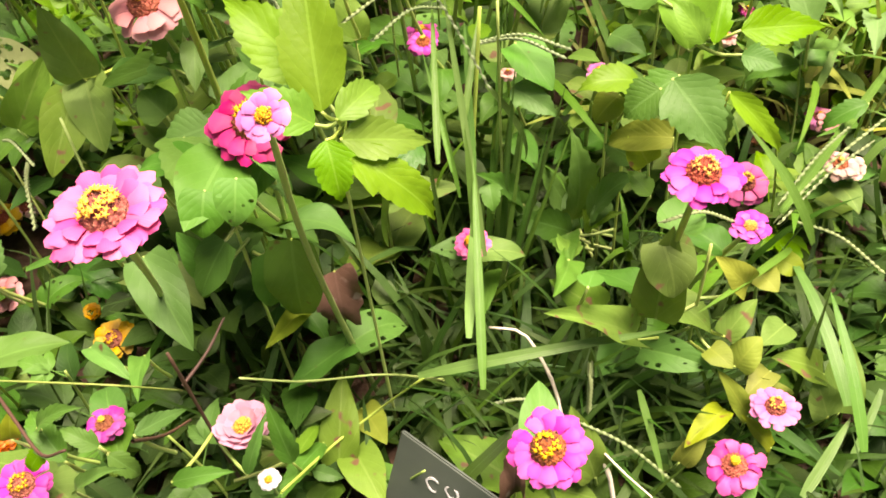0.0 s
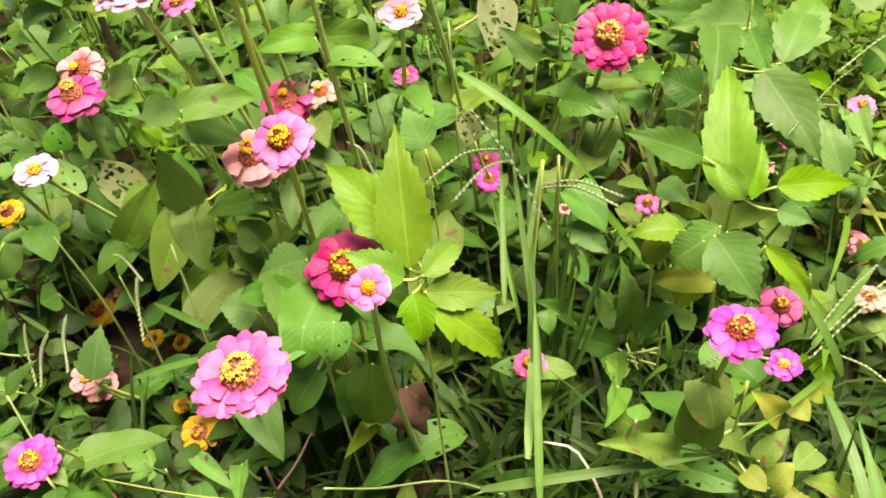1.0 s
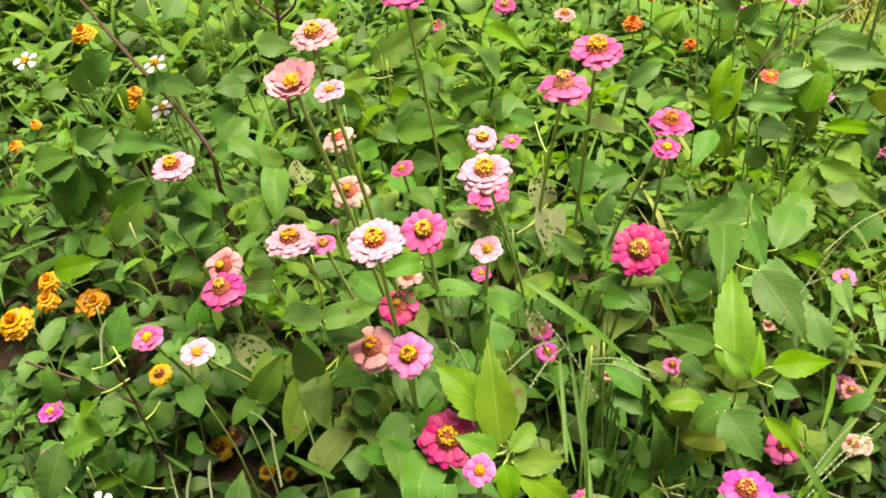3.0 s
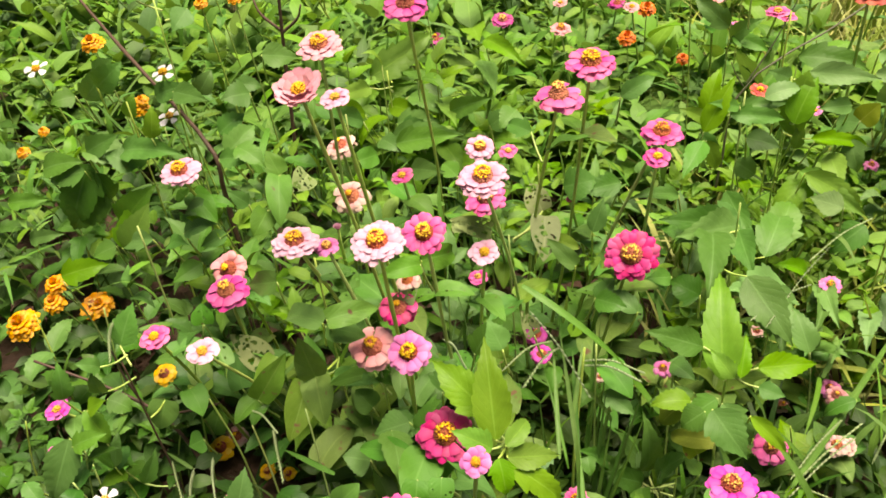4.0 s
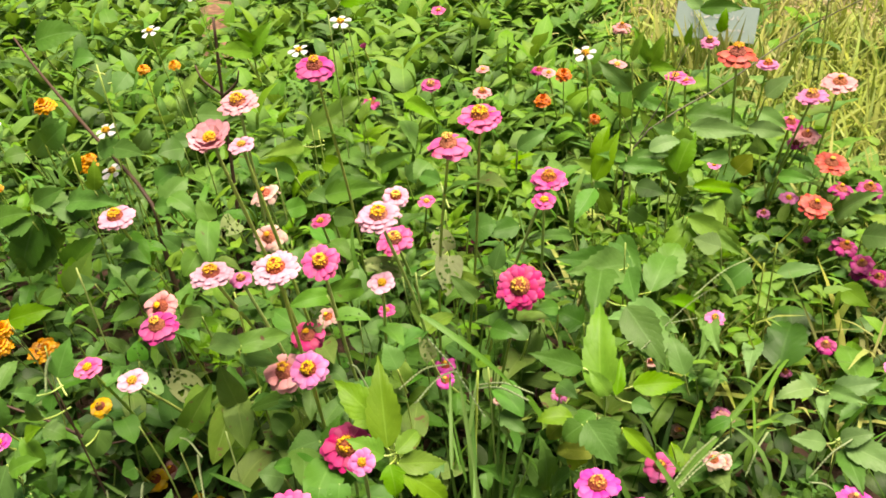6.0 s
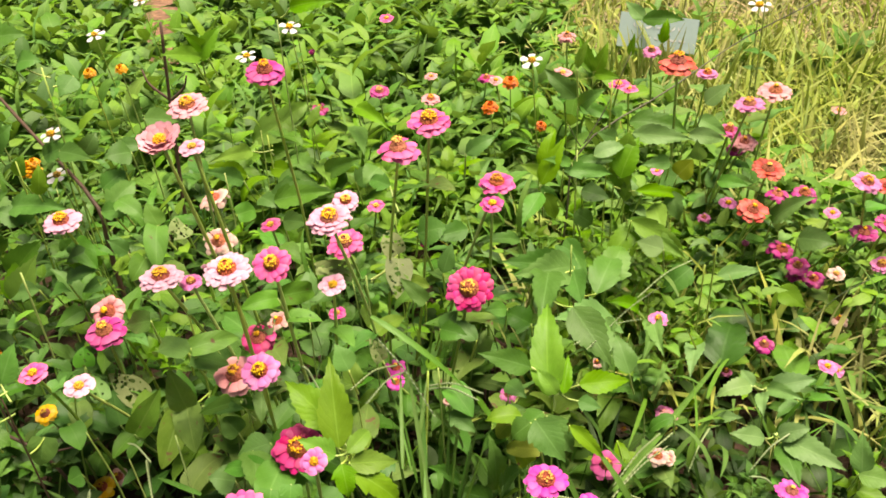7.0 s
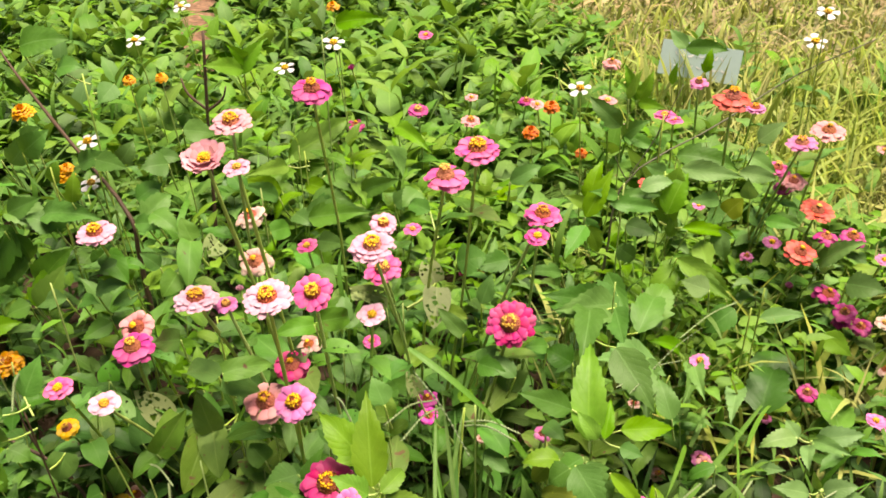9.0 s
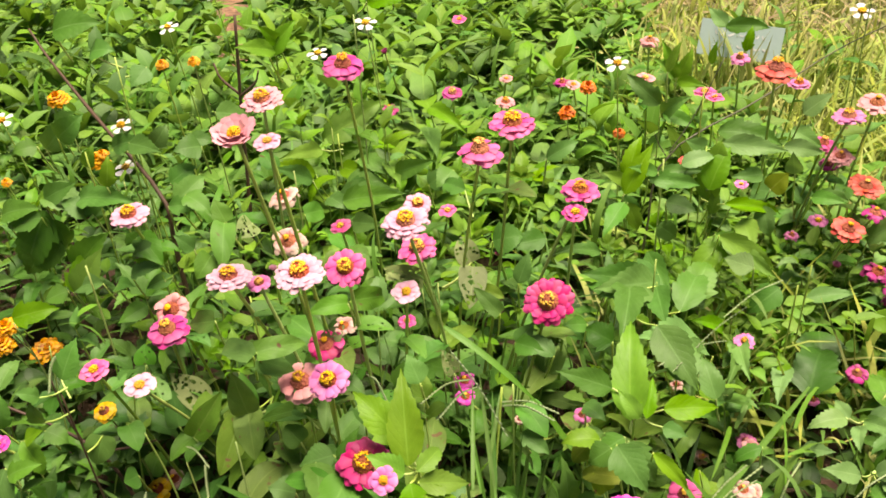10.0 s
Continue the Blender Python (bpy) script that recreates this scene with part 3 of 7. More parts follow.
def canopy(x, y):
    """How high the foliage stands over the bed."""
    h = 0.30 + 0.10 * math.exp(-((x + 0.25) ** 2 / 0.06 + (y - 1.05) ** 2 / 0.12))
    h += 0.06 * math.exp(-((x + 0.75) ** 2 + (y - 1.4) ** 2) / 0.3)
    h -= 0.14 / (1 + math.exp(-(x - 0.28) * 9)) * (1.0 if y < 1.35 else 0.4)
    h -= 0.20 / (1 + math.exp((y - 0.84) * 14))
    h -= 0.20 * math.exp(-((x - 0.06) ** 2 / 0.035 + (y - 0.92) ** 2 / 0.03))
    h -= 0.10 / (1 + math.exp(-(y - 2.25 + 0.5 * max(0, x)) * 6)) * (1.0 if x > 0 else max(0.3, 1 + x))
    return max(0.07, h) + 0.07 * noise.noise((x * 4.1, y * 4.1, 2.0))


def in_grass(x, y):
    """Where the bed ends and the rough grass begins."""
    edge = 2.5 - 0.85 * max(0.0, x - 0.1) + 2.4 * min(1.0, max(0.0, (0.30 - x) / 0.75)) + 0.3 * noise.noise((x * 1.7, y * 1.7, 5.0)) + 0.7 * noise.noise((x * 9, y * 9, 1.0))
    return y > edge


def bare(x, y):
    """A strip of bare earth that runs back between the weeds."""
    return abs(x + 1.33 + 0.43 * (y - 3.1) + 0.08 * noise.noise((x * 6, y * 6, 4.0))) < 0.085 and 2.6 < y < 3.9


def outside(x, y):
    """Past the uneven rim of the planting."""
    if y < 2.2:
        return ((x + 0.6) / 2.0) ** 2 + ((y - 2.2) / 2.05) ** 2 > 1 + 0.35 * noise.noise((x * 2.3, y * 2.3, 7.0))
    return x < -2.25 + 0.5 * noise.noise((x * 2.3, y * 2.3, 7.0))


bm = bmesh.new()
N = 90
grid = [-400, -120, -40, -15, -6] + [-3 + 7.5 * i / N for i in range(N + 1)] + [6, 12, 30, 90, 400]
gv = [[bm.verts.new((x - 0.7, y + 0.6, (0.012 * noise.noise((x * 9, y * 9, 0)) + 0.02 * noise.noise((x * 2, y * 2, 3))) if abs(x) < 5 and abs(y) < 5 else 0)) for x in grid] for y in grid]
for i in range(len(grid) - 1):
    for j in range(len(grid) - 1):
        bm.faces.new((gv[i][j], gv[i][j + 1], gv[i + 1][j + 1], gv[i + 1][j]))
gm = bpy.data.meshes.new("ground")
bm.to_mesh(gm)
bm.free()
gm.materials.append(SOIL)
gm.polygons.foreach_set("use_smooth", np.ones(len(gm.polygons), dtype=bool))
tagged(new("ground", gm), "reddish brown soil of a flower bed beside rough grass", "ground", kind="structure")


def scatter(name, label, category, templates, mat, items):
    """One mesh of many leaves: items are (template, 4 x 4 pose)."""
    vs, fs, uv, k = [], [], [], 0
    for ti, m in items:
        v, f_, u = templates[ti]
        a = np.array(m)
        vs.append(v @ a[:3, :3].T + a[:3, 3])
        fs.append(np.array(f_) + k)
        uv.append(u)
        k += len(v)
    vs, fs, uv = np.concatenate(vs), np.concatenate(fs), np.concatenate(uv)
    me = bpy.data.meshes.new(name)
    me.vertices.add(len(vs))
    me.vertices.foreach_set("co", vs.astype(np.float32).ravel())
    me.loops.add(fs.size)
    me.loops.foreach_set("vertex_index", fs.astype(np.int32).ravel())
    me.polygons.add(len(fs))
    me.polygons.foreach_set("loop_start", np.arange(0, fs.size, 4, dtype=np.int32))
    me.polygons.foreach_set("use_smooth", np.ones(len(fs), dtype=bool))
    layer = me.uv_layers.new(name="UVMap")
    layer.data.foreach_set("uv", uv[fs.ravel()].astype(np.float32).ravel())
    me.update(calc_edges=True)
    me.materials.append(mat)
    return tagged(new(name, me), label, category, kind="stuff")


# ---- undergrowth and grass ----
rng = random.Random(11)
small = [blade(width=0.26, rows=5, cols=2, bend=b, fold=0.25, profile=ovate, seed=s) for s, b in enumerate((0.3, 0.6, 0.9, 1.3))]
thin_blade = [blade(width=0.02 + 0.008 * s, rows=6, cols=1, bend=b, fold=0.0, profile=strap, seed=s) for s, b in enumerate((0.3, 0.8, 1.3, 1.8))]
items = []
for _ in range(26000):
    x, y = rng.uniform(-3.0, 3.2), rng.uniform(1.6, 5.2)
    if not in_grass(x, y):
        continue
    if rng.random() < 0.35 and y > 3.6:
        continue
    items.append((rng.randrange(4), place((x, y, -0.005), rng.uniform(0, 360), rng.uniform(25, 88), rng.uniform(-40, 40), rng.uniform(0.07, 0.20))))
scatter("rough_grass", "yellow-green rough grass beyond the flower bed", "grass", thin_blade, LEAF["turf"], items)
items = []
for _ in range(10000):
    x, y = rng.uniform(-3.0, 3.2), rng.uniform(1.6, 5.2)
    if not in_grass(x, y):
        continue
    items.append((rng.randrange(4), place((x, y, rng.uniform(0, 0.03)), rng.uniform(0, 360), rng.uniform(-5, 45), rng.uniform(-40, 40), rng.uniform(0.08, 0.2))))
scatter("dry_grass", "dry straw-coloured grass lying among the green", "grass", thin_blade, LEAF["straw"], items)
far_blade = [blade(width=0.06, rows=3, cols=1, bend=b, fold=0.0, profile=strap, seed=s) for s, b in enumerate((0.4, 1.0))]
items = []
for _ in range(9000):
    x, y = rng.uniform(-7, 7), 5.0 + 7 * rng.random() ** 1.5
    items.append((rng.randrange(2), place((x, y, 0), rng.uniform(0, 360), rng.uniform(25, 88), rng.uniform(-40, 40), rng.uniform(0.1, 0.22))))
for _ in range(16000):
    a, q = rng.uniform(0, 2 * math.pi), 1.75 + 3.6 * rng.random() ** 1.3
    x, y = -0.5 + q * math.cos(a), 1.9 + q * math.sin(a)
    if not outside(x, y) or (y > 1.6 and -3 < x < 3.2) or (abs(x) < 0.6 and y < 0.3 and rng.random() < 0.5):
        continue
    items.append((rng.randrange(2), place((x, y, 0), rng.uniform(0, 360), rng.uniform(25, 88), rng.uniform(-40, 40), rng.uniform(0.06, 0.16))))
scatter("field_grass", "yellow-green grass of the field round the bed", "grass", far_blade, LEAF["turf"], items)

# ---- plants ----
COUNT = [0]
HEADS = []
PENDING = []
CLEAR = []
ARRAYS = {}
OPEN_SIDE = Vector((0.05, 0.25, 1.0))


def keeps_clear(p, margin=0.03):
    """Whether a leaf at p leaves the flower heads and the large leaves free on their open side."""
    if len(CLEAR) != len(HEADS):
        CLEAR[:] = [(c, rad, (OPEN_SIDE - c).normalized()) for c, rad in HEADS]
        ARRAYS["c"] = np.array([c for c, _, _ in CLEAR])
        ARRAYS["r"] = np.array([r for _, r, _ in CLEAR])
        ARRAYS["d"] = np.array([d for _, _, d in CLEAR])
    off = np.array(p) - ARRAYS["c"]
    t = (off * ARRAYS["d"]).sum(1)
    side = np.sqrt(np.maximum(0, (off * off).sum(1) - t * t))
    return not ((t > -0.004) & (t < 0.45) & (side < ARRAYS["r"] + margin)).any()


def leaves_along(plant, line, kind, size, pairs, low, high, r, droop=10, whorl=2, az0=None):
    """Leaves in pairs up a stalk."""
    a = r.uniform(0, 360) if az0 is None else az0
    for i in range(pairs):
        t = low + (high - low) * (i / max(1, pairs - 1) if pairs > 1 else 0.5)
        q = line[min(len(line) - 1, int(t * (len(line) - 1)))]
        a += 90 + r.uniform(-18, 18)
        s = size * (1.0 - 0.45 * i / max(1, pairs)) * r.uniform(0.85, 1.12)
        for j in range(whorl):
            if r.random() < 0.06:
                continue
            b = a + 360 * j / whorl
            if not keeps_clear(plant.location + q + Vector((math.cos(radians(b)), math.sin(radians(b)), 0)) * s * 0.55, s * 0.3):
                continue
            part("leaf", r.choice(LEAVES[kind if isinstance(kind, str) else r.choice(kind)]), plant, place(q, a + 360 * j / whorl + r.uniform(-12, 12), r.uniform(-droop, 32) * 0.9, r.uniform(-14, 14), s))


WORDS = {
    "hot": "hot pink", "magenta": "magenta", "fuchsia": "fuchsia pink", "crimson": "crimson pink", "rose": "deep rose", "pinky": "pink", "lilac": "lilac pink", "pale": "pale pink",
    "blush": "blush white", "peach": "peach pink", "salmon": "salmon pink", "faded": "faded cream and salmon", "coral": "coral red", "orange": "orange", "yellow": "golden yellow", "white": "white",
}
STATES = {
    "double": "double zinnia with layered petals on a stalk", "single": "zinnia with open petals round a brown disc", "cone": "zinnia with a tall brown cone", "cup": "cup-shaped zinnia with folded petals",
    "small": "small zinnia with a yellow centre", "wilt": "wilting zinnia with curled petals", "bud": "zinnia bud just opening on a green stalk",
}


def zinnia(x, y, z, d, colour, form, lean=None, az=None, foot=None, kind=("zinnia", "zinnia", "old", "nibbled"), pairs=3, size=0.070):
    """A zinnia on its own stalk: its head is at (x, y, z), its petals d across."""
    COUNT[0] += 1
    r = random.Random(COUNT[0] * 31)
    lean = r.uniform(3, 20) if lean is None else lean
    az = r.uniform(-135, -60) if az is None else az
    if foot is None:
        foot = (x + r.uniform(-0.06, 0.05), y + r.uniform(0.05, 0.10) + 0.16 * z)
    plant = empty_at("zinnia", *foot)
    tagged(plant, f"{WORDS[colour]} {STATES[form]}", "flower", "zinnias in the bed")
    top = Vector((x - foot[0], y - foot[1], z))
    tilt = Vector((math.cos(radians(az)), math.sin(radians(az)), 0)) * math.sin(radians(lean))
    down = top - (tilt + Vector((0, 0, 1))) * 0.1 * d
    mid = Vector((top.x * 0.6 + r.uniform(-0.018, 0.018), top.y * 0.55 + r.uniform(-0.018, 0.018), z * r.uniform(0.5, 0.62)))
    line = stalk(plant, [(0, 0, -0.01), mid, down], 0.0026, 0.0020)
    head(plant, top, d, colour, form, lean, az, COUNT[0])
    HEADS.append((Vector((x, y, z)), d / 2))
    if pairs:
        PENDING.append((plant, line, list(kind), min(size, z * 0.4), pairs, 0.3, 0.84, r))
    return plant


def weed(x, y, h, kind="mid", size=0.09, tiers=4, whorl=2, lean=(0, 0), stem=None, label="leafy green weed with toothed leaves", top=True, low=0.25):
    COUNT[0] += 1
    r = random.Random(COUNT[0] * 17)
    plant = empty_at("weed", x, y)
    tagged(plant, label, "plant", "weeds in the bed")
    line = stalk(plant, [(0, 0, -0.01), (lean[0] * 0.4, lean[1] * 0.4, h * 0.55), (lean[0], lean[1], h)], 0.0016, 0.0010, stem)
    leaves_along(plant, line, kind, size, tiers, low, 0.93, r, 15, whorl)
    if top:
        a = r.uniform(0, 360)
        for j in range(4):
            if not keeps_clear(plant.location + line[-1] + Vector((math.cos(radians(a + 90 * j)), math.sin(radians(a + 90 * j)), 0.6)) * size * 0.3, 0.02):
                continue
            part("leaf", r.choice(LEAVES[kind if isinstance(kind, str) else kind[0]]), plant, place(line[-1], a + 90 * j + r.uniform(-15, 15), r.uniform(25, 65), 0, size * r.uniform(0.42, 0.7)))
    return plant


# ---- zinnias ----
zinnia(-0.359, 1.124, 0.667, 0.054, "peach", "double", 15, -92)
zinnia(-0.315, 0.950, 0.700, 0.050, "peach", "cup", 24, -92)
zinnia(-0.280, 0.950, 0.694, 0.031, "pale", "small", 12, -92)
zinnia(-0.567, 1.106, 0.496, 0.056, "pale", "single", 10, -92)
zinnia(-0.344, 0.938, 0.529, 0.053, "blush", "double", 2, -92)
zinnia(-0.224, 0.859, 0.598, 0.053, "blush", "double", 12, -92)
zinnia(-0.192, 0.905, 0.578, 0.047, "hot", "single", 32, -92)
zinnia(-0.155, 1.016, 0.574, 0.057, "pale", "double", 12, -92)
zinnia(-0.150, 0.985, 0.498, 0.036, "blush", "small", 20, -92)
zinnia(0.004, 1.093, 0.430, 0.065, "crimson", "double", 42, -92, (-0.09, 1.18))
zinnia(-0.059, 1.196, 0.625, 0.063, "hot", "single", 10, -92, (-0.13, 1.29))
zinnia(-0.088, 1.123, 0.618, 0.057, "hot", "cone", 8, -92, (-0.15, 1.24))
zinnia(0.029, 1.231, 0.519, 0.054, "fuchsia", "single", 10, -92, (-0.11, 1.30))
zinnia(0.026, 1.195, 0.504, 0.036, "fuchsia", "small", 15, -92)
zinnia(-0.499, 1.032, 0.366, 0.060, "rose", "cone", 12, -92)
zinnia(-0.555, 0.940, 0.362, 0.040, "hot", "small", 15, -92)
zinnia(-0.501, 0.948, 0.337, 0.045, "blush", "small", 12, -92)
zinnia(-0.275, 0.939, 0.385, 0.060, "salmon", "cone", 22, -92)
zinnia(-0.202, 0.848, 0.473, 0.047, "pinky", "single", 30, -92)
zinnia(-0.248, 0.966, 0.424, 0.055, "crimson", "wilt", 20, -92)
zinnia(-0.172, 0.850, 0.357, 0.064, "crimson", "single", 28, -92)
zinnia(-0.118, 0.751, 0.440, 0.031, "pinky", "small", 32, -92)
zinnia(0.118, 0.838, 0.350, 0.052, "magenta", "single", 8, -92)
zinnia(0.171, 0.900, 0.250, 0.031, "magenta", "small")
zinnia(0.206, 1.089, 0.130, 0.050, "fuchsia", "cone", 24, -92)
zinnia(-0.172, 0.676, 0.437, 0.059, "hot", "double", 8, -92, (-0.40, 0.98))
zinnia(-0.474, 0.868, 0.140, 0.040, "salmon", "small")
zinnia(-0.332, 1.086, 0.489, 0.055, "faded", "wilt", 30, -92)
zinnia(-0.389, 1.218, 0.479, 0.054, "faded", "wilt")
zinnia(-0.221, 1.333, 0.421, 0.047, "pale", "single")
zinnia(-0.198, 1.443, 0.351, 0.034, "hot", "small")
zinnia(-0.185, 1.179, 0.438, 0.057, "hot", "single")
zinnia(-0.181, 1.091, 0.377, 0.028, "fuchsia", "small")
zinnia(-0.335, 1.037, 0.476, 0.017, "pale", "bud")
zinnia(-0.114, 1.139, 0.246, 0.041, "magenta", "wilt")
zinnia(0.057, 1.118, 0.227, 0.032, "pinky", "wilt")
zinnia(0.306, 1.215, 0.116, 0.040, "salmon", "wilt")
zinnia(0.272, 1.052, 0.191, 0.037, "faded", "wilt")
zinnia(-0.294, 1.154, 0.308, 0.045, "faded", "wilt")
zinnia(-0.566, 1.060, 0.044, 0.046, "faded", "wilt")
zinnia(-0.764, 0.956, 0.181, 0.038, "magenta", "small")
zinnia(-0.720, 0.879, 0.187, 0.025, "magenta", "small")
zinnia(0.207, 1.426, 0.267, 0.024, "pinky", "bud")
zinnia(-0.301, 1.200, 0.449, 0.034, "hot", "small")
zinnia(-0.082, 1.245, 0.397, 0.020, "hot", "bud")
zinnia(0.293, 1.503, 0.602, 0.064, "coral", "cone", 4, -92)
zinnia(0.489, 1.674, 0.491, 0.064, "salmon", "single")
zinnia(0.440, 1.634, 0.482, 0.055, "lilac", "single")
zinnia(0.425, 1.700, 0.402, 0.047, "fuchsia", "cone")
zinnia(0.452, 1.680, 0.388, 0.049, "salmon", "double")
zinnia(0.490, 1.627, 0.360, 0.062, "coral", "double")
zinnia(0.505, 1.589, 0.329, 0.052, "rose", "wilt")
zinnia(0.457, 1.547, 0.319, 0.060, "coral", "single")
zinnia(0.575, 1.672, 0.291, 0.059, "rose", "wilt")
zinnia(0.636, 1.547, 0.382, 0.054, "lilac", "single")
zinnia(0.651, 1.545, 0.283, 0.055, "rose", "single")
zinnia(0.520, 1.548, 0.239, 0.059, "rose", "wilt")
zinnia(0.469, 1.606, 0.209, 0.025, "lilac", "bud")
zinnia(0.841, 2.338, 0.031, 0.042, "lilac", "small")
zinnia(0.818, 2.358, 0.174, 0.041, "salmon", "small")
zinnia(0.200, 1.708, 0.343, 0.039, "coral", "small")
zinnia(0.225, 1.841, 0.431, 0.048, "hot", "small")
zinnia(0.112, 1.835, 0.455, 0.038, "salmon", "small")
zinnia(0.117, 2.033, 0.463, 0.054, "salmon", "wilt")
zinnia(-0.032, 1.953, 0.389, 0.034, "salmon", "small")
zinnia(-0.168, 1.912, 0.410, 0.029, "salmon", "small")
zinnia(-0.158, 1.834, 0.391, 0.042, "salmon", "single")
zinnia(-0.280, 1.896, 0.380, 0.046, "rose", "single")
zinnia(-0.428, 2.057, 0.222, 0.030, "hot", "bud")
zinnia(-0.269, 1.176, 0.697, 0.054, "fuchsia", "cone")
zinnia(-0.385, 2.519, 0.343, 0.044, "hot", "small")
zinnia(-0.443, 1.972, 0.432, 0.028, "rose", "bud")
zinnia(0.285, 1.304, 0.245, 0.032, "pinky", "double", 20, -92)
zinnia(0.580, 1.322, 0.150, 0.031, "pinky", "small")
zinnia(0.424, 1.390, 0.078, 0.032, "pinky", "wilt")
zinnia(0.242, 1.235, 0.066, 0.033, "faded", "wilt")
zinnia(0.287, 1.062, 0.179, 0.027, "faded", "small")
zinnia(0.448, 1.713, 0.240, 0.038, "pinky", "small")
zinnia(0.401, 1.685, 0.220, 0.033, "lilac", "wilt")
zinnia(0.669, 1.479, 0.260, 0.042, "lilac", "single")
zinnia(0.597, 1.474, 0.240, 0.033, "faded", "small")
zinnia(0.566, 1.485, 0.220, 0.045, "rose", "wilt")
zinnia(0.472, 1.366, 0.160, 0.044, "rose", "wilt")
zinnia(0.210, 1.287, 0.200, 0.026, "rose", "wilt")
zinnia(0.191, 1.264, 0.180, 0.027, "faded", "wilt")
zinnia(0.712, 1.657, 0.320, 0.045, "coral", "single")
zinnia(0.314, 1.801, 0.260, 0.028, "pinky", "small")
zinnia(0.613, 1.452, 0.160, 0.039, "faded", "wilt")
zinnia(-0.066, 2.091, 0.340, 0.045, "rose", "wilt")
zinnia(0.249, 1.898, 0.400, 0.042, "hot", "small")
zinnia(0.537, 1.494, 0.240, 0.047, "rose", "wilt")
zinnia(0.448, 1.017, 0.180, 0.045, "magenta", "single")
zinnia(0.442, 1.704, 0.360, 0.036, "rose", "single")


# ---- plants whose leaves stand out one by one ----
HALF = {"zinnia": 0.29, "old": 0.29, "eaten": 0.29, "nibbled": 0.29, "yellow": 0.29, "dead": 0.29, "bright": 0.235, "mid": 0.235, "deep": 0.235, "pale": 0.235}
STALK_TOP = {}


def leafy(x, y, h, kind, label):
    name = "weed" if kind == "weed" else "zinnia"
    plant = empty_at(name, x, y)
    tagged(plant, label, "plant", "weeds in the bed" if kind == "weed" else "zinnias in the bed")
    stalk(plant, [(0.01, 0.02, -0.01), (0.004, 0.01, h * 0.5), (0, 0, h * 0.96)], 0.0015, 0.0012, STEM_BROWN if "brown" in label or "dark branch" in label else STEM)
    STALK_TOP[plant.name] = h
    COUNT[0] += 1
    return plant


def blade_leaf(plant, kind, base, tip, wide):
    """A leaf from base to tip, given in the world, with its short stalk back to the plant's stem."""
    r = random.Random(int(1e4 * abs(base[0] + 3 * tip[1] + 7 * tip[2])))
    o = Vector(plant.location)
    b, t = Vector(base) - o, Vector(tip) - o
    d = t - b
    size = d.length
    yy = d.normalized()
    nn = (OPEN_SIDE - Vector(base)).normalized() + Vector((r.uniform(-0.35, 0.35), r.uniform(-0.3, 0.3), r.uniform(0.2, 0.6)))
    zz = (nn - yy * nn.dot(yy)).normalized()
    xx = yy.cross(zz)
    m = Matrix((xx, yy, zz)).transposed().to_4x4()
    wide *= 0.86 if kind in ("mid", "bright", "deep", "pale") else 0.95
    m = Matrix.Translation(b) @ m @ Matrix.Diagonal((wide / (2 * HALF[kind]), size * 1.03, size * 0.8, 1))
    part("leaf", r.choice(LEAVES[kind]), plant, m)
    for q in (0.3, 0.62):
        HEADS.append((Vector(base) * (1 - q) + Vector(tip) * q, wide * 0.4))
    h = STALK_TOP[plant.name]
    root = Vector((0.004, 0.01, max(0.0, min(h * 0.96, b.z - 0.35 * math.hypot(b.x, b.y)))))
    if (b - root).length > 0.06:
        root = b + Vector((r.uniform(-0.012, 0.012), 0.022, -0.055))
        root.z = max(0.0, root.z)
    if (b - root).length > 0.008:
        line = curve_points([root, root * 0.45 + b * 0.55 + Vector((0, 0, -0.004)), b], 5)
        part("leaf_stalk", mesh_of("leaf_stalk", *tube(line, 0.0016, 0.0011, 5), STEM), plant)


p = leafy(-0.266, 0.936, 0.350, "zinnia_leafy", "zinnia plant with oval leaves under pink flowers")
blade_leaf(p, "zinnia", (-0.288, 0.966, 0.316), (-0.344, 0.952, 0.303), 0.025)
blade_leaf(p, "zinnia", (-0.279, 0.951, 0.326), (-0.235, 0.924, 0.346), 0.021)
blade_leaf(p, "zinnia", (-0.249, 0.949, 0.350), (-0.238, 0.910, 0.336), 0.022)
blade_leaf(p, "mid", (-0.276, 0.883, 0.255), (-0.305, 0.870, 0.271), 0.046)
blade_leaf(p, "mid", (-0.246, 0.887, 0.307), (-0.209, 0.803, 0.325), 0.042)
blade_leaf(p, "zinnia", (-0.193, 0.802, 0.336), (-0.192, 0.776, 0.315), 0.033)
p = leafy(-0.269, 0.941, 0.358, "zinnia_leafy", "zinnia plant with spotted oval leaves")
blade_leaf(p, "old", (-0.375, 0.983, 0.286), (-0.350, 0.933, 0.246), 0.042)
blade_leaf(p, "zinnia", (-0.373, 0.978, 0.288), (-0.381, 0.992, 0.339), 0.035)
blade_leaf(p, "nibbled", (-0.283, 0.962, 0.325), (-0.270, 0.973, 0.372), 0.024)
blade_leaf(p, "old", (-0.451, 1.033, 0.255), (-0.467, 0.979, 0.227), 0.034)
blade_leaf(p, "zinnia", (-0.220, 0.850, 0.313), (-0.291, 0.876, 0.289), 0.031)
blade_leaf(p, "nibbled", (-0.179, 0.851, 0.339), (-0.212, 0.865, 0.344), 0.016)
blade_leaf(p, "zinnia", (-0.176, 0.844, 0.345), (-0.137, 0.813, 0.335), 0.016)
blade_leaf(p, "nibbled", (-0.164, 0.792, 0.358), (-0.161, 0.768, 0.336), 0.028)
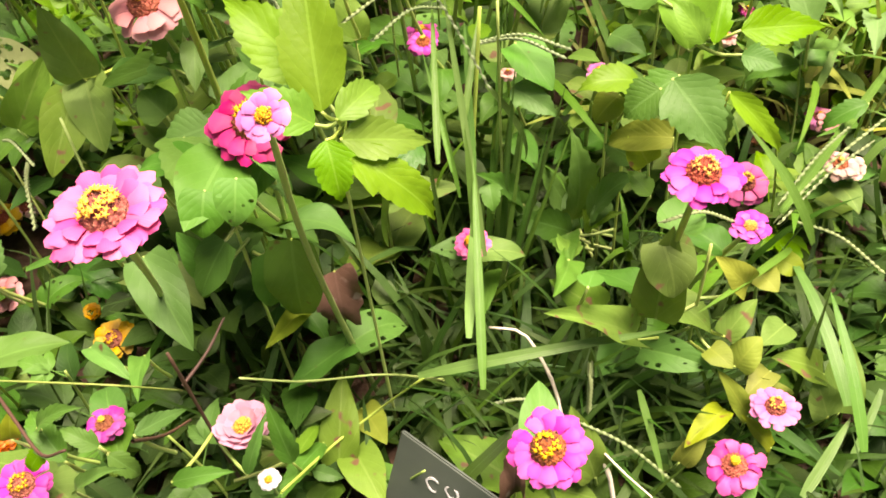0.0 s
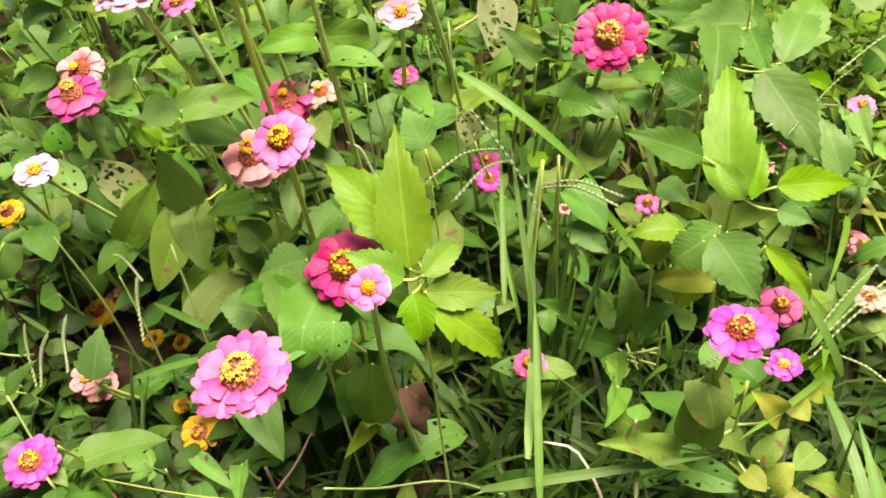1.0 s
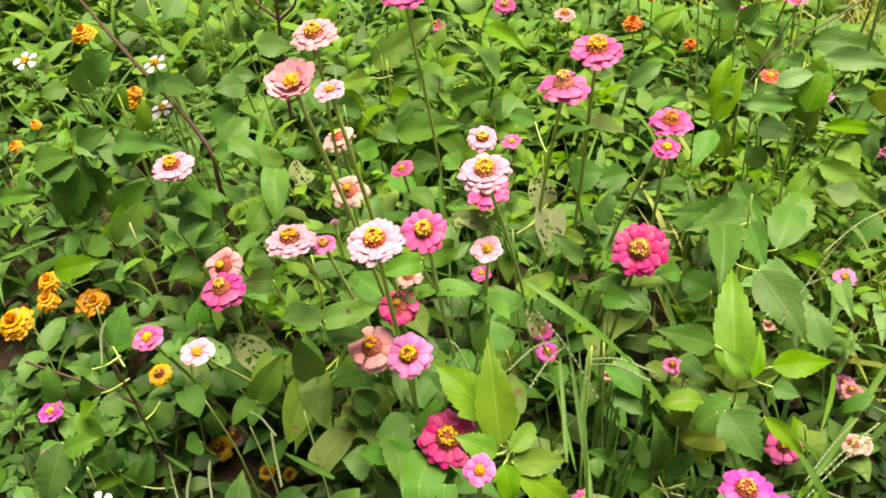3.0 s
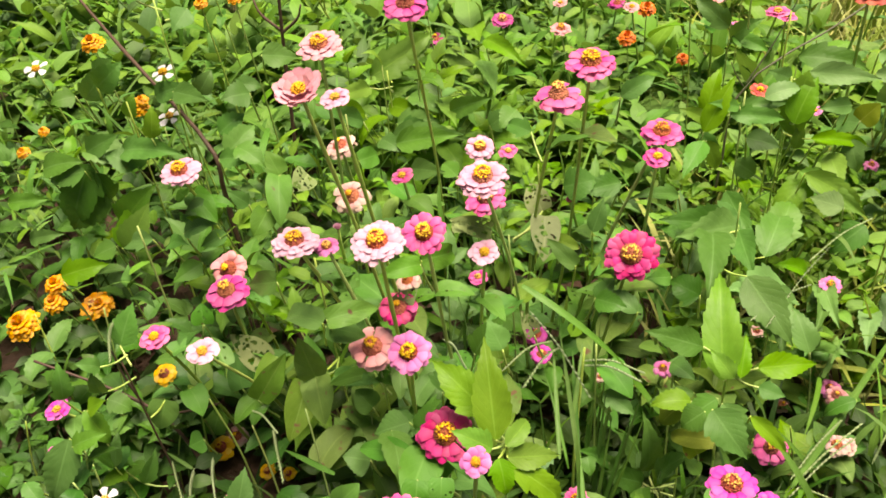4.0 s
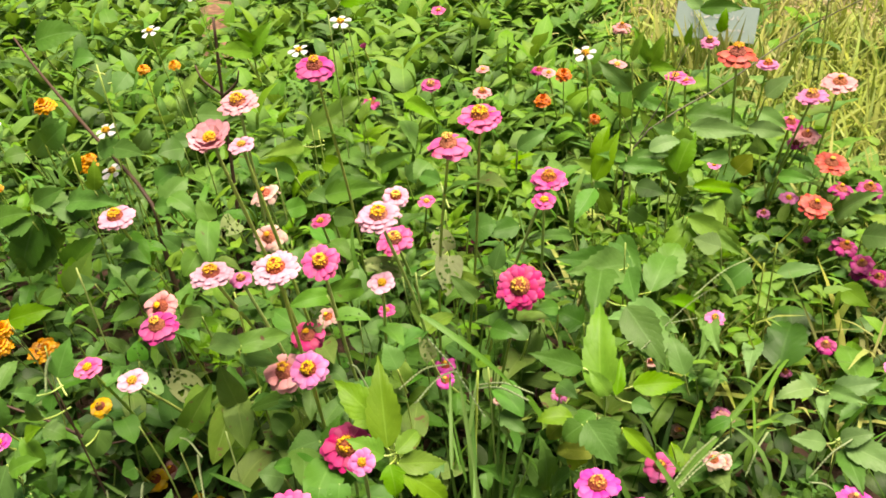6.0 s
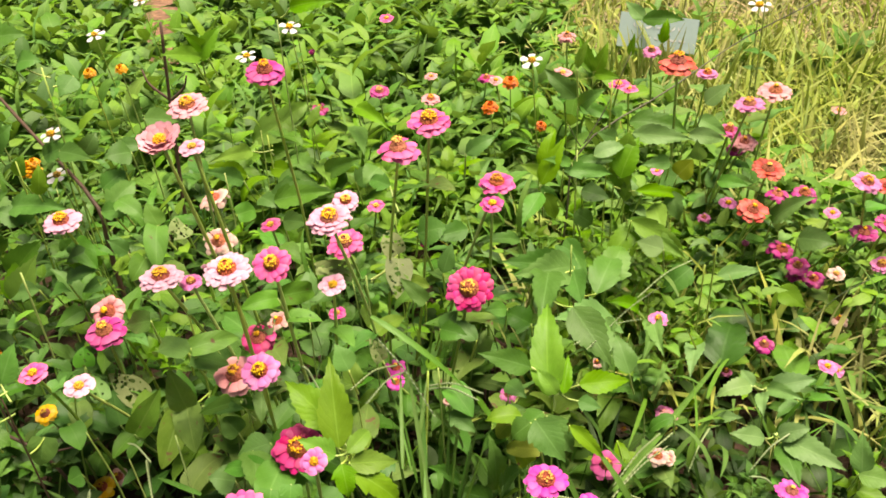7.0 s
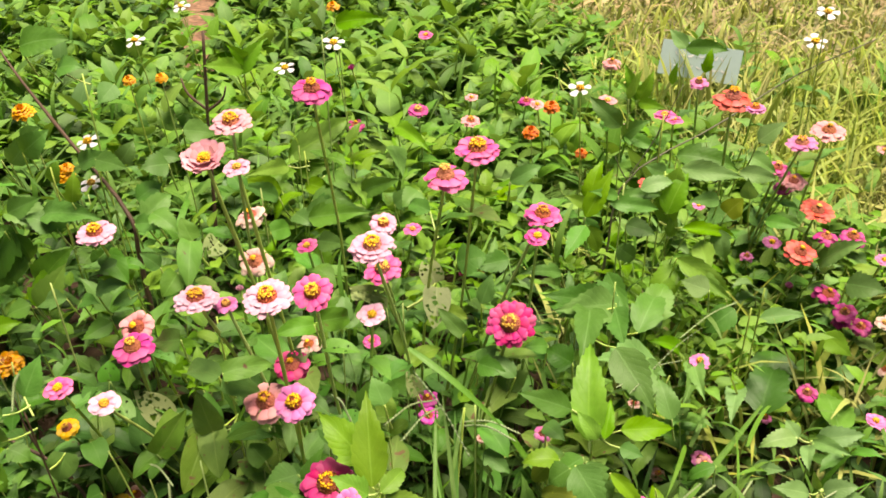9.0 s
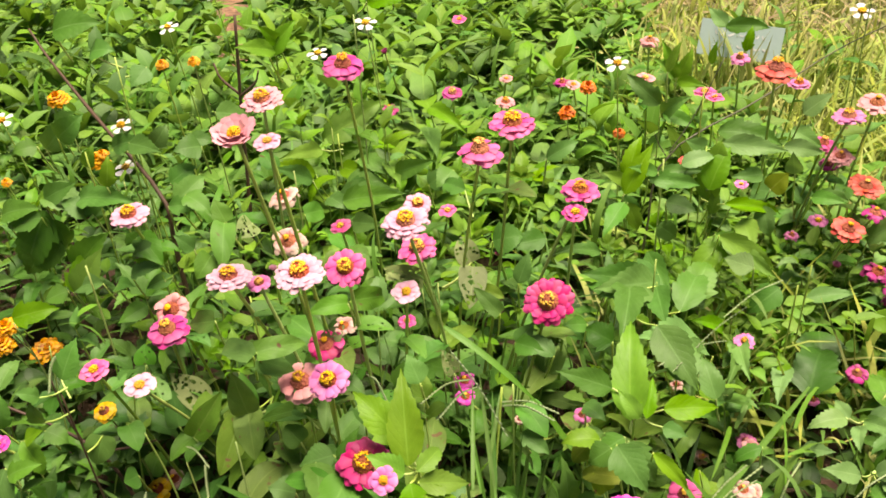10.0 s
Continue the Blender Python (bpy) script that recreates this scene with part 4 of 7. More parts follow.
p = leafy(-0.198, 0.835, 0.296, "zinnia_leafy", "zinnia plant with heart-shaped dark green leaves")
blade_leaf(p, "zinnia", (-0.262, 0.812, 0.256), (-0.215, 0.759, 0.224), 0.039)
blade_leaf(p, "zinnia", (-0.186, 0.797, 0.296), (-0.209, 0.776, 0.256), 0.029)
blade_leaf(p, "zinnia", (-0.180, 0.840, 0.242), (-0.174, 0.827, 0.187), 0.039)
blade_leaf(p, "zinnia", (-0.203, 0.798, 0.263), (-0.212, 0.786, 0.307), 0.026)
blade_leaf(p, "yellow", (-0.173, 0.868, 0.148), (-0.175, 0.796, 0.188), 0.019)
blade_leaf(p, "dead", (-0.141, 0.868, 0.196), (-0.126, 0.835, 0.136), 0.038)
blade_leaf(p, "old", (-0.134, 0.781, 0.052), (-0.138, 0.832, 0.109), 0.036)
blade_leaf(p, "old", (-0.124, 0.793, 0.054), (-0.087, 0.743, 0.069), 0.038)
blade_leaf(p, "zinnia", (-0.245, 0.749, 0.223), (-0.223, 0.700, 0.255), 0.015)
blade_leaf(p, "zinnia", (-0.278, 0.742, 0.236), (-0.235, 0.713, 0.252), 0.015)
p = leafy(-0.212, 0.730, 0.267, "weed", "low green weed with brown stalks")
blade_leaf(p, "mid", (-0.218, 0.677, 0.240), (-0.199, 0.714, 0.223), 0.015)
blade_leaf(p, "mid", (-0.228, 0.661, 0.242), (-0.207, 0.659, 0.217), 0.016)
blade_leaf(p, "mid", (-0.217, 0.687, 0.165), (-0.173, 0.696, 0.177), 0.017)
blade_leaf(p, "mid", (-0.145, 0.783, 0.077), (-0.160, 0.710, 0.112), 0.025)
blade_leaf(p, "mid", (-0.151, 0.737, 0.122), (-0.163, 0.746, 0.189), 0.020)
blade_leaf(p, "mid", (-0.172, 0.708, 0.150), (-0.157, 0.728, 0.200), 0.012)
blade_leaf(p, "bright", (-0.157, 0.758, 0.098), (-0.149, 0.797, 0.090), 0.016)
blade_leaf(p, "mid", (-0.146, 0.755, 0.082), (-0.117, 0.750, 0.082), 0.015)
blade_leaf(p, "mid", (-0.263, 0.662, 0.224), (-0.303, 0.691, 0.241), 0.022)
blade_leaf(p, "mid", (-0.228, 0.658, 0.255), (-0.252, 0.659, 0.270), 0.015)
blade_leaf(p, "bright", (-0.280, 0.670, 0.225), (-0.294, 0.654, 0.210), 0.015)
blade_leaf(p, "mid", (-0.256, 0.650, 0.208), (-0.217, 0.649, 0.255), 0.014)
blade_leaf(p, "yellow", (-0.324, 0.687, 0.198), (-0.320, 0.693, 0.221), 0.015)
blade_leaf(p, "mid", (-0.283, 0.675, 0.238), (-0.247, 0.673, 0.277), 0.016)
blade_leaf(p, "yellow", (-0.127, 0.837, 0.052), (-0.097, 0.799, 0.068), 0.030)
p = leafy(0.063, 1.016, 0.329, "zinnia_leafy", "young zinnia with pale oval leaves")
blade_leaf(p, "mid", (0.088, 0.999, 0.307), (0.034, 0.978, 0.308), 0.021)
blade_leaf(p, "mid", (0.111, 0.977, 0.325), (0.072, 0.957, 0.300), 0.033)
blade_leaf(p, "mid", (0.116, 0.966, 0.329), (0.156, 0.935, 0.292), 0.037)
blade_leaf(p, "yellow", (0.110, 0.940, 0.296), (0.053, 0.961, 0.274), 0.026)
blade_leaf(p, "mid", (-0.015, 1.008, 0.283), (0.027, 0.979, 0.281), 0.028)
blade_leaf(p, "zinnia", (0.046, 1.065, 0.092), (0.058, 1.033, 0.183), 0.047)
blade_leaf(p, "mid", (0.038, 1.032, 0.094), (0.028, 1.071, 0.129), 0.039)
blade_leaf(p, "bright", (0.101, 0.937, 0.240), (0.081, 0.952, 0.254), 0.021)
blade_leaf(p, "zinnia", (0.116, 0.873, 0.265), (0.123, 0.903, 0.278), 0.036)
blade_leaf(p, "mid", (-0.029, 0.965, 0.216), (-0.021, 0.940, 0.205), 0.022)
blade_leaf(p, "mid", (0.004, 1.027, 0.126), (-0.018, 0.983, 0.193), 0.028)
blade_leaf(p, "mid", (0.010, 0.999, 0.123), (0.003, 1.032, 0.141), 0.029)
blade_leaf(p, "mid", (0.060, 1.026, 0.326), (0.088, 1.001, 0.330), 0.029)
p = leafy(0.141, 0.873, 0.266, "zinnia_leafy", "zinnia plant with pale yellowing oval leaves")
blade_leaf(p, "old", (0.110, 0.851, 0.195), (0.110, 0.858, 0.279), 0.041)
blade_leaf(p, "old", (0.100, 0.851, 0.168), (0.041, 0.791, 0.269), 0.030)
blade_leaf(p, "nibbled", (0.105, 0.861, 0.145), (0.157, 0.836, 0.166), 0.031)
blade_leaf(p, "yellow", (0.177, 0.850, 0.148), (0.190, 0.859, 0.177), 0.027)
blade_leaf(p, "old", (0.254, 0.877, 0.115), (0.211, 0.862, 0.153), 0.031)
blade_leaf(p, "yellow", (0.171, 0.825, 0.125), (0.140, 0.789, 0.127), 0.021)
blade_leaf(p, "yellow", (0.190, 0.827, 0.117), (0.164, 0.831, 0.162), 0.018)
blade_leaf(p, "old", (0.272, 0.863, 0.084), (0.271, 0.905, 0.137), 0.035)
blade_leaf(p, "yellow", (0.140, 0.790, 0.099), (0.157, 0.801, 0.133), 0.019)
blade_leaf(p, "yellow", (0.206, 0.858, 0.136), (0.185, 0.828, 0.145), 0.021)
blade_leaf(p, "yellow", (0.212, 0.817, 0.092), (0.184, 0.816, 0.132), 0.015)
blade_leaf(p, "old", (0.076, 0.765, 0.105), (0.054, 0.779, 0.166), 0.031)
blade_leaf(p, "old", (0.165, 0.859, 0.172), (0.183, 0.874, 0.201), 0.023)
blade_leaf(p, "yellow", (0.178, 0.886, 0.200), (0.153, 0.871, 0.242), 0.025)
blade_leaf(p, "yellow", (0.192, 0.915, 0.188), (0.205, 0.898, 0.186), 0.024)
blade_leaf(p, "old", (0.217, 0.892, 0.154), (0.194, 0.859, 0.168), 0.027)
blade_leaf(p, "yellow", (0.154, 0.851, 0.166), (0.170, 0.834, 0.168), 0.023)
blade_leaf(p, "yellow", (0.222, 0.847, 0.114), (0.197, 0.839, 0.147), 0.018)
blade_leaf(p, "old", (0.261, 0.854, 0.090), (0.243, 0.861, 0.129), 0.030)
blade_leaf(p, "zinnia", (0.042, 0.882, 0.217), (0.038, 0.811, 0.264), 0.022)
blade_leaf(p, "mid", (0.056, 0.812, 0.266), (0.060, 0.834, 0.262), 0.021)
blade_leaf(p, "yellow", (0.214, 0.949, 0.169), (0.237, 0.940, 0.167), 0.022)
blade_leaf(p, "dead", (0.017, 0.749, 0.096), (0.015, 0.769, 0.159), 0.021)
p = leafy(-0.027, 1.003, 0.379, "weed", "broad-leaved weed beside the tall grass")
blade_leaf(p, "mid", (-0.159, 0.952, 0.379), (-0.135, 0.962, 0.427), 0.035)
blade_leaf(p, "mid", (-0.192, 0.923, 0.342), (-0.183, 0.944, 0.381), 0.042)
blade_leaf(p, "mid", (0.043, 1.038, 0.111), (0.051, 1.013, 0.232), 0.041)
blade_leaf(p, "mid", (0.059, 0.991, 0.157), (0.083, 0.966, 0.247), 0.035)
blade_leaf(p, "bright", (0.042, 0.918, 0.179), (0.039, 0.984, 0.156), 0.026)
blade_leaf(p, "mid", (0.074, 0.993, 0.180), (0.057, 0.965, 0.176), 0.018)
blade_leaf(p, "mid", (0.090, 0.961, 0.254), (0.058, 0.985, 0.252), 0.025)
blade_leaf(p, "deep", (-0.065, 0.868, 0.333), (-0.082, 0.829, 0.325), 0.026)
p = leafy(-0.428, 1.579, 0.432, "weed", "bright green weed with broad toothed leaves")
blade_leaf(p, "bright", (-0.443, 1.619, 0.402), (-0.354, 1.656, 0.463), 0.052)
blade_leaf(p, "bright", (-0.452, 1.617, 0.385), (-0.360, 1.639, 0.375), 0.040)
blade_leaf(p, "mid", (-0.384, 1.449, 0.350), (-0.275, 1.423, 0.390), 0.049)
blade_leaf(p, "bright", (-0.434, 1.588, 0.345), (-0.366, 1.558, 0.346), 0.040)
blade_leaf(p, "bright", (-0.454, 1.557, 0.392), (-0.482, 1.450, 0.428), 0.034)
blade_leaf(p, "mid", (-0.444, 1.473, 0.373), (-0.472, 1.391, 0.436), 0.039)
blade_leaf(p, "mid", (-0.397, 1.596, 0.359), (-0.309, 1.542, 0.364), 0.043)
p = leafy(0.204, 1.449, 0.515, "weed", "bright green weed with long toothed leaves")
blade_leaf(p, "bright", (0.088, 1.355, 0.452), (0.122, 1.383, 0.525), 0.036)
blade_leaf(p, "mid", (0.122, 1.389, 0.462), (0.209, 1.394, 0.461), 0.031)
blade_leaf(p, "bright", (0.213, 1.414, 0.439), (0.235, 1.445, 0.505), 0.047)
blade_leaf(p, "bright", (0.239, 1.416, 0.416), (0.345, 1.470, 0.385), 0.027)
blade_leaf(p, "bright", (0.233, 1.373, 0.385), (0.334, 1.371, 0.333), 0.039)
blade_leaf(p, "pale", (0.229, 1.465, 0.495), (0.326, 1.460, 0.492), 0.038)
blade_leaf(p, "mid", (-0.026, 1.326, 0.515), (0.023, 1.335, 0.547), 0.030)
blade_leaf(p, "mid", (0.089, 1.346, 0.443), (0.063, 1.284, 0.423), 0.036)
blade_leaf(p, "bright", (0.094, 1.368, 0.431), (0.119, 1.358, 0.383), 0.030)
blade_leaf(p, "mid", (0.144, 1.424, 0.367), (0.182, 1.419, 0.343), 0.039)
blade_leaf(p, "pale", (0.344, 1.481, 0.443), (0.332, 1.466, 0.484), 0.031)
blade_leaf(p, "yellow", (0.307, 1.451, 0.429), (0.328, 1.454, 0.456), 0.037)
blade_leaf(p, "pale", (0.501, 1.579, 0.278), (0.543, 1.531, 0.368), 0.041)
blade_leaf(p, "mid", (0.531, 1.507, 0.288), (0.580, 1.457, 0.312), 0.053)
blade_leaf(p, "pale", (0.169, 1.419, 0.475), (0.222, 1.431, 0.497), 0.033)
blade_leaf(p, "mid", (0.134, 1.389, 0.475), (0.093, 1.356, 0.497), 0.023)
p = leafy(0.436, 1.172, 0.232, "weed", "pale green weed with small serrated leaves")
blade_leaf(p, "pale", (0.413, 1.18, 0.223), (0.356, 1.15, 0.229), 0.034)
blade_leaf(p, "pale", (0.417, 1.18, 0.223), (0.400, 1.21, 0.232), 0.024)
blade_leaf(p, "pale", (0.442, 1.18, 0.222), (0.500, 1.17, 0.256), 0.038)
blade_leaf(p, "pale", (0.436, 1.18, 0.222), (0.470, 1.13, 0.250), 0.026)
blade_leaf(p, "pale", (0.430, 1.17, 0.220), (0.418, 1.12, 0.224), 0.024)
blade_leaf(p, "bright", (0.428, 1.175, 0.226), (0.430, 1.155, 0.250), 0.014)
p = leafy(0.440, 1.105, 0.200, "weed", "pale green weed with opposite toothed leaves")
blade_leaf(p, "pale", (0.424, 1.10, 0.195), (0.374, 1.09, 0.210), 0.034)
blade_leaf(p, "pale", (0.441, 1.10, 0.203), (0.480, 1.09, 0.233), 0.032)
blade_leaf(p, "bright", (0.434, 1.10, 0.205), (0.421, 1.10, 0.236), 0.014)
blade_leaf(p, "pale", (0.448, 1.10, 0.197), (0.520, 1.04, 0.207), 0.046)
blade_leaf(p, "mid", (0.448, 1.10, 0.188), (0.458, 1.02, 0.190), 0.040)
blade_leaf(p, "pale", (0.549, 1.06, 0.180), (0.543, 1.08, 0.236), 0.036)
blade_leaf(p, "pale", (0.545, 1.06, 0.178), (0.590, 1.04, 0.190), 0.036)
blade_leaf(p, "pale", (0.358, 1.15, 0.185), (0.394, 1.13, 0.205), 0.026)
blade_leaf(p, "mid", (0.501, 1.394, 0.106), (0.548, 1.413, 0.111), 0.040)
p = leafy(0.350, 1.337, 0.345, "weed", "dark green broad-leaved weed")
blade_leaf(p, "deep", (0.398, 1.323, 0.139), (0.426, 1.431, 0.191), 0.087)
blade_leaf(p, "mid", (0.502, 1.266, 0.170), (0.509, 1.408, 0.147), 0.065)
blade_leaf(p, "mid", (0.173, 1.091, 0.328), (0.183, 1.171, 0.353), 0.061)
blade_leaf(p, "mid", (0.145, 1.291, 0.345), (0.067, 1.198, 0.388), 0.065)
blade_leaf(p, "mid", (0.145, 1.283, 0.343), (0.157, 1.189, 0.346), 0.045)
blade_leaf(p, "mid", (0.226, 1.097, 0.299), (0.204, 1.136, 0.341), 0.037)
blade_leaf(p, "pale", (0.278, 1.327, 0.232), (0.280, 1.219, 0.254), 0.036)
blade_leaf(p, "mid", (0.348, 1.441, 0.258), (0.298, 1.410, 0.221), 0.052)
blade_leaf(p, "pale", (0.359, 1.343, 0.171), (0.333, 1.239, 0.204), 0.037)
blade_leaf(p, "mid", (0.492, 1.455, 0.151), (0.462, 1.437, 0.155), 0.027)
blade_leaf(p, "pale", (0.570, 1.456, 0.146), (0.518, 1.444, 0.136), 0.033)
p = leafy(-0.666, 1.296, 0.514, "weed", "leafy green weed with large toothed leaves")
blade_leaf(p, "mid", (-0.826, 1.268, 0.390), (-0.872, 1.222, 0.280), 0.076)
blade_leaf(p, "bright", (-0.752, 1.194, 0.283), (-0.711, 1.220, 0.357), 0.057)
blade_leaf(p, "bright", (-0.874, 1.177, 0.233), (-0.796, 1.196, 0.257), 0.048)
blade_leaf(p, "mid", (-0.589, 1.111, 0.392), (-0.535, 1.103, 0.425), 0.029)
blade_leaf(p, "mid", (-0.631, 1.131, 0.356), (-0.592, 1.109, 0.381), 0.030)
blade_leaf(p, "mid", (-0.549, 1.201, 0.465), (-0.516, 1.242, 0.499), 0.044)
blade_leaf(p, "mid", (-0.823, 1.290, 0.310), (-0.805, 1.251, 0.388), 0.040)
blade_leaf(p, "mid", (-0.710, 1.263, 0.419), (-0.770, 1.253, 0.402), 0.043)
blade_leaf(p, "mid", (-0.824, 1.251, 0.387), (-0.893, 1.240, 0.370), 0.044)
blade_leaf(p, "mid", (-0.797, 1.229, 0.262), (-0.835, 1.210, 0.251), 0.040)
blade_leaf(p, "mid", (-0.501, 1.142, 0.425), (-0.520, 1.130, 0.454), 0.028)
blade_leaf(p, "mid", (-0.550, 1.122, 0.440), (-0.569, 1.093, 0.435), 0.028)
blade_leaf(p, "bright", (-0.794, 1.281, 0.416), (-0.827, 1.250, 0.425), 0.038)
blade_leaf(p, "mid", (-0.619, 1.284, 0.512), (-0.593, 1.294, 0.546), 0.035)
blade_leaf(p, "mid", (-0.694, 1.291, 0.500), (-0.637, 1.284, 0.528), 0.036)
blade_leaf(p, "bright", (-0.748, 1.292, 0.462), (-0.731, 1.292, 0.503), 0.029)
blade_leaf(p, "mid", (-0.840, 1.307, 0.485), (-0.871, 1.279, 0.486), 0.038)
blade_leaf(p, "mid", (-0.796, 1.312, 0.514), (-0.764, 1.310, 0.549), 0.048)
blade_leaf(p, "bright", (-0.421, 1.642, 0.395), (-0.464, 1.578, 0.389), 0.044)
blade_leaf(p, "bright", (-0.487, 1.522, 0.375), (-0.437, 1.576, 0.384), 0.037)
blade_leaf(p, "mid", (-0.411, 1.553, 0.328), (-0.330, 1.542, 0.352), 0.050)
blade_leaf(p, "mid", (-0.532, 1.122, 0.389), (-0.566, 1.099, 0.379), 0.027)
p = leafy(-0.603, 0.926, 0.343, "weed", "green weed with dark branching stalks")
blade_leaf(p, "mid", (-0.622, 0.956, 0.323), (-0.608, 0.986, 0.371), 0.045)
blade_leaf(p, "mid", (-0.611, 0.898, 0.343), (-0.624, 0.877, 0.367), 0.025)
blade_leaf(p, "mid", (-0.618, 0.893, 0.303), (-0.613, 0.880, 0.348), 0.026)
blade_leaf(p, "mid", (-0.664, 0.877, 0.300), (-0.654, 0.882, 0.357), 0.030)
blade_leaf(p, "bright", (-0.647, 0.884, 0.276), (-0.609, 0.867, 0.228), 0.030)
blade_leaf(p, "bright", (-0.637, 0.879, 0.283), (-0.610, 0.881, 0.304), 0.029)
blade_leaf(p, "mid", (-0.662, 0.859, 0.249), (-0.679, 0.801, 0.177), 0.050)
blade_leaf(p, "mid", (-0.653, 0.850, 0.246), (-0.607, 0.857, 0.274), 0.031)
blade_leaf(p, "mid", (-0.638, 0.923, 0.087), (-0.616, 0.943, 0.138), 0.028)
blade_leaf(p, "mid", (-0.726, 0.826, 0.191), (-0.687, 0.802, 0.173), 0.027)
blade_leaf(p, "mid", (-0.647, 0.876, 0.099), (-0.603, 0.873, 0.097), 0.029)
blade_leaf(p, "zinnia", (-0.538, 0.946, 0.172), (-0.555, 0.935, 0.167), 0.034)
blade_leaf(p, "zinnia", (-0.586, 0.958, 0.228), (-0.593, 0.937, 0.187), 0.043)
blade_leaf(p, "zinnia", (-0.553, 0.972, 0.240), (-0.522, 0.944, 0.227), 0.038)
blade_leaf(p, "mid", (-0.452, 0.852, 0.161), (-0.444, 0.882, 0.209), 0.040)
p = leafy(-0.108, 0.826, 0.392, "weed", "bright green weed with broad toothed leaves")
blade_leaf(p, "bright", (-0.113, 0.822, 0.390), (-0.134, 0.886, 0.468), 0.046)
blade_leaf(p, "bright", (-0.102, 0.816, 0.390), (-0.078, 0.858, 0.398), 0.024)
blade_leaf(p, "bright", (-0.100, 0.812, 0.378), (-0.048, 0.838, 0.362), 0.032)
blade_leaf(p, "bright", (-0.098, 0.810, 0.370), (-0.030, 0.806, 0.325), 0.036)
blade_leaf(p, "bright", (-0.115, 0.812, 0.388), (-0.153, 0.806, 0.416), 0.032)
blade_leaf(p, "bright", (-0.108, 0.808, 0.380), (-0.094, 0.782, 0.350), 0.030)
blade_leaf(p, "bright", (-0.128, 0.862, 0.385), (-0.190, 0.884, 0.432), 0.050)
blade_leaf(p, "mid", (-0.121, 0.917, 0.423), (-0.138, 0.930, 0.452), 0.035)
p = leafy(0.121, 1.010, 0.366, "weed", "bright green weed with broad toothed leaves")
blade_leaf(p, "bright", (0.117, 0.997, 0.334), (0.104, 1.103, 0.423), 0.053)
blade_leaf(p, "mid", (0.092, 1.015, 0.366), (0.028, 0.995, 0.400), 0.039)
blade_leaf(p, "bright", (0.155, 1.015, 0.342), (0.224, 1.039, 0.338), 0.037)
blade_leaf(p, "bright", (0.083, 0.973, 0.320), (0.034, 0.957, 0.330), 0.032)
blade_leaf(p, "mid", (0.102, 0.934, 0.351), (0.140, 0.893, 0.324), 0.049)
blade_leaf(p, "mid", (0.096, 0.946, 0.334), (0.070, 0.936, 0.312), 0.038)
blade_leaf(p, "bright", (0.144, 0.948, 0.333), (0.196, 0.935, 0.290), 0.022)
blade_leaf(p, "yellow", (0.070, 0.976, 0.305), (0.050, 0.961, 0.287), 0.027)
blade_leaf(p, "bright", (0.135, 0.998, 0.340), (0.140, 1.035, 0.377), 0.021)
blade_leaf(p, "bright", (0.127, 0.993, 0.343), (0.099, 1.001, 0.380), 0.025)
blade_leaf(p, "mid", (0.154, 0.987, 0.339), (0.183, 0.978, 0.338), 0.024)
p = leafy(-0.151, 1.151, 0.418, "zinnia_leafy", "zinnia plant with leaves eaten to lace")
blade_leaf(p, "eaten", (-0.114, 1.204, 0.406), (-0.138, 1.226, 0.438), 0.036)
blade_leaf(p, "eaten", (-0.110, 1.190, 0.408), (-0.102, 1.131, 0.383), 0.043)
blade_leaf(p, "eaten", (-0.230, 1.170, 0.395), (-0.178, 1.189, 0.392), 0.024)
blade_leaf(p, "eaten", (-0.097, 0.990, 0.381), (-0.111, 0.992, 0.413), 0.022)
blade_leaf(p, "zinnia", (-0.064, 1.143, 0.367), (-0.101, 1.152, 0.400), 0.024)
blade_leaf(p, "old", (-0.092, 1.175, 0.382), (-0.060, 1.160, 0.384), 0.022)
blade_leaf(p, "eaten", (-0.250, 0.974, 0.418), (-0.228, 0.968, 0.451), 0.026)
p = leafy(-0.359, 1.010, 0.469, "zinnia_leafy", "zinnia plant with large oval leaf pairs")
blade_leaf(p, "zinnia", (-0.225, 0.991, 0.469), (-0.262, 0.955, 0.480), 0.026)
blade_leaf(p, "zinnia", (-0.232, 1.021, 0.451), (-0.196, 1.089, 0.421), 0.032)
blade_leaf(p, "zinnia", (-0.324, 0.926, 0.426), (-0.407, 0.970, 0.398), 0.033)
blade_leaf(p, "zinnia", (-0.318, 0.919, 0.428), (-0.281, 0.941, 0.400), 0.033)
blade_leaf(p, "zinnia", (-0.313, 0.914, 0.443), (-0.260, 0.948, 0.444), 0.029)
blade_leaf(p, "zinnia", (-0.422, 1.025, 0.394), (-0.480, 1.052, 0.362), 0.034)
blade_leaf(p, "old", (-0.368, 0.969, 0.294), (-0.374, 0.957, 0.365), 0.039)
blade_leaf(p, "old", (-0.384, 0.975, 0.277), (-0.388, 0.907, 0.236), 0.043)
blade_leaf(p, "zinnia", (-0.344, 0.972, 0.295), (-0.279, 0.949, 0.320), 0.027)
blade_leaf(p, "old", (-0.465, 0.985, 0.220), (-0.424, 1.006, 0.287), 0.040)
blade_leaf(p, "zinnia", (-0.495, 1.002, 0.219), (-0.501, 1.015, 0.271), 0.037)
blade_leaf(p, "nibbled", (-0.574, 1.073, 0.262), (-0.578, 1.085, 0.290), 0.035)
blade_leaf(p, "eaten", (-0.468, 1.034, 0.240), (-0.509, 1.031, 0.288), 0.045)
p = leafy(-0.214, 0.890, 0.338, "zinnia_leafy", "zinnia plant with broad dark leaves")
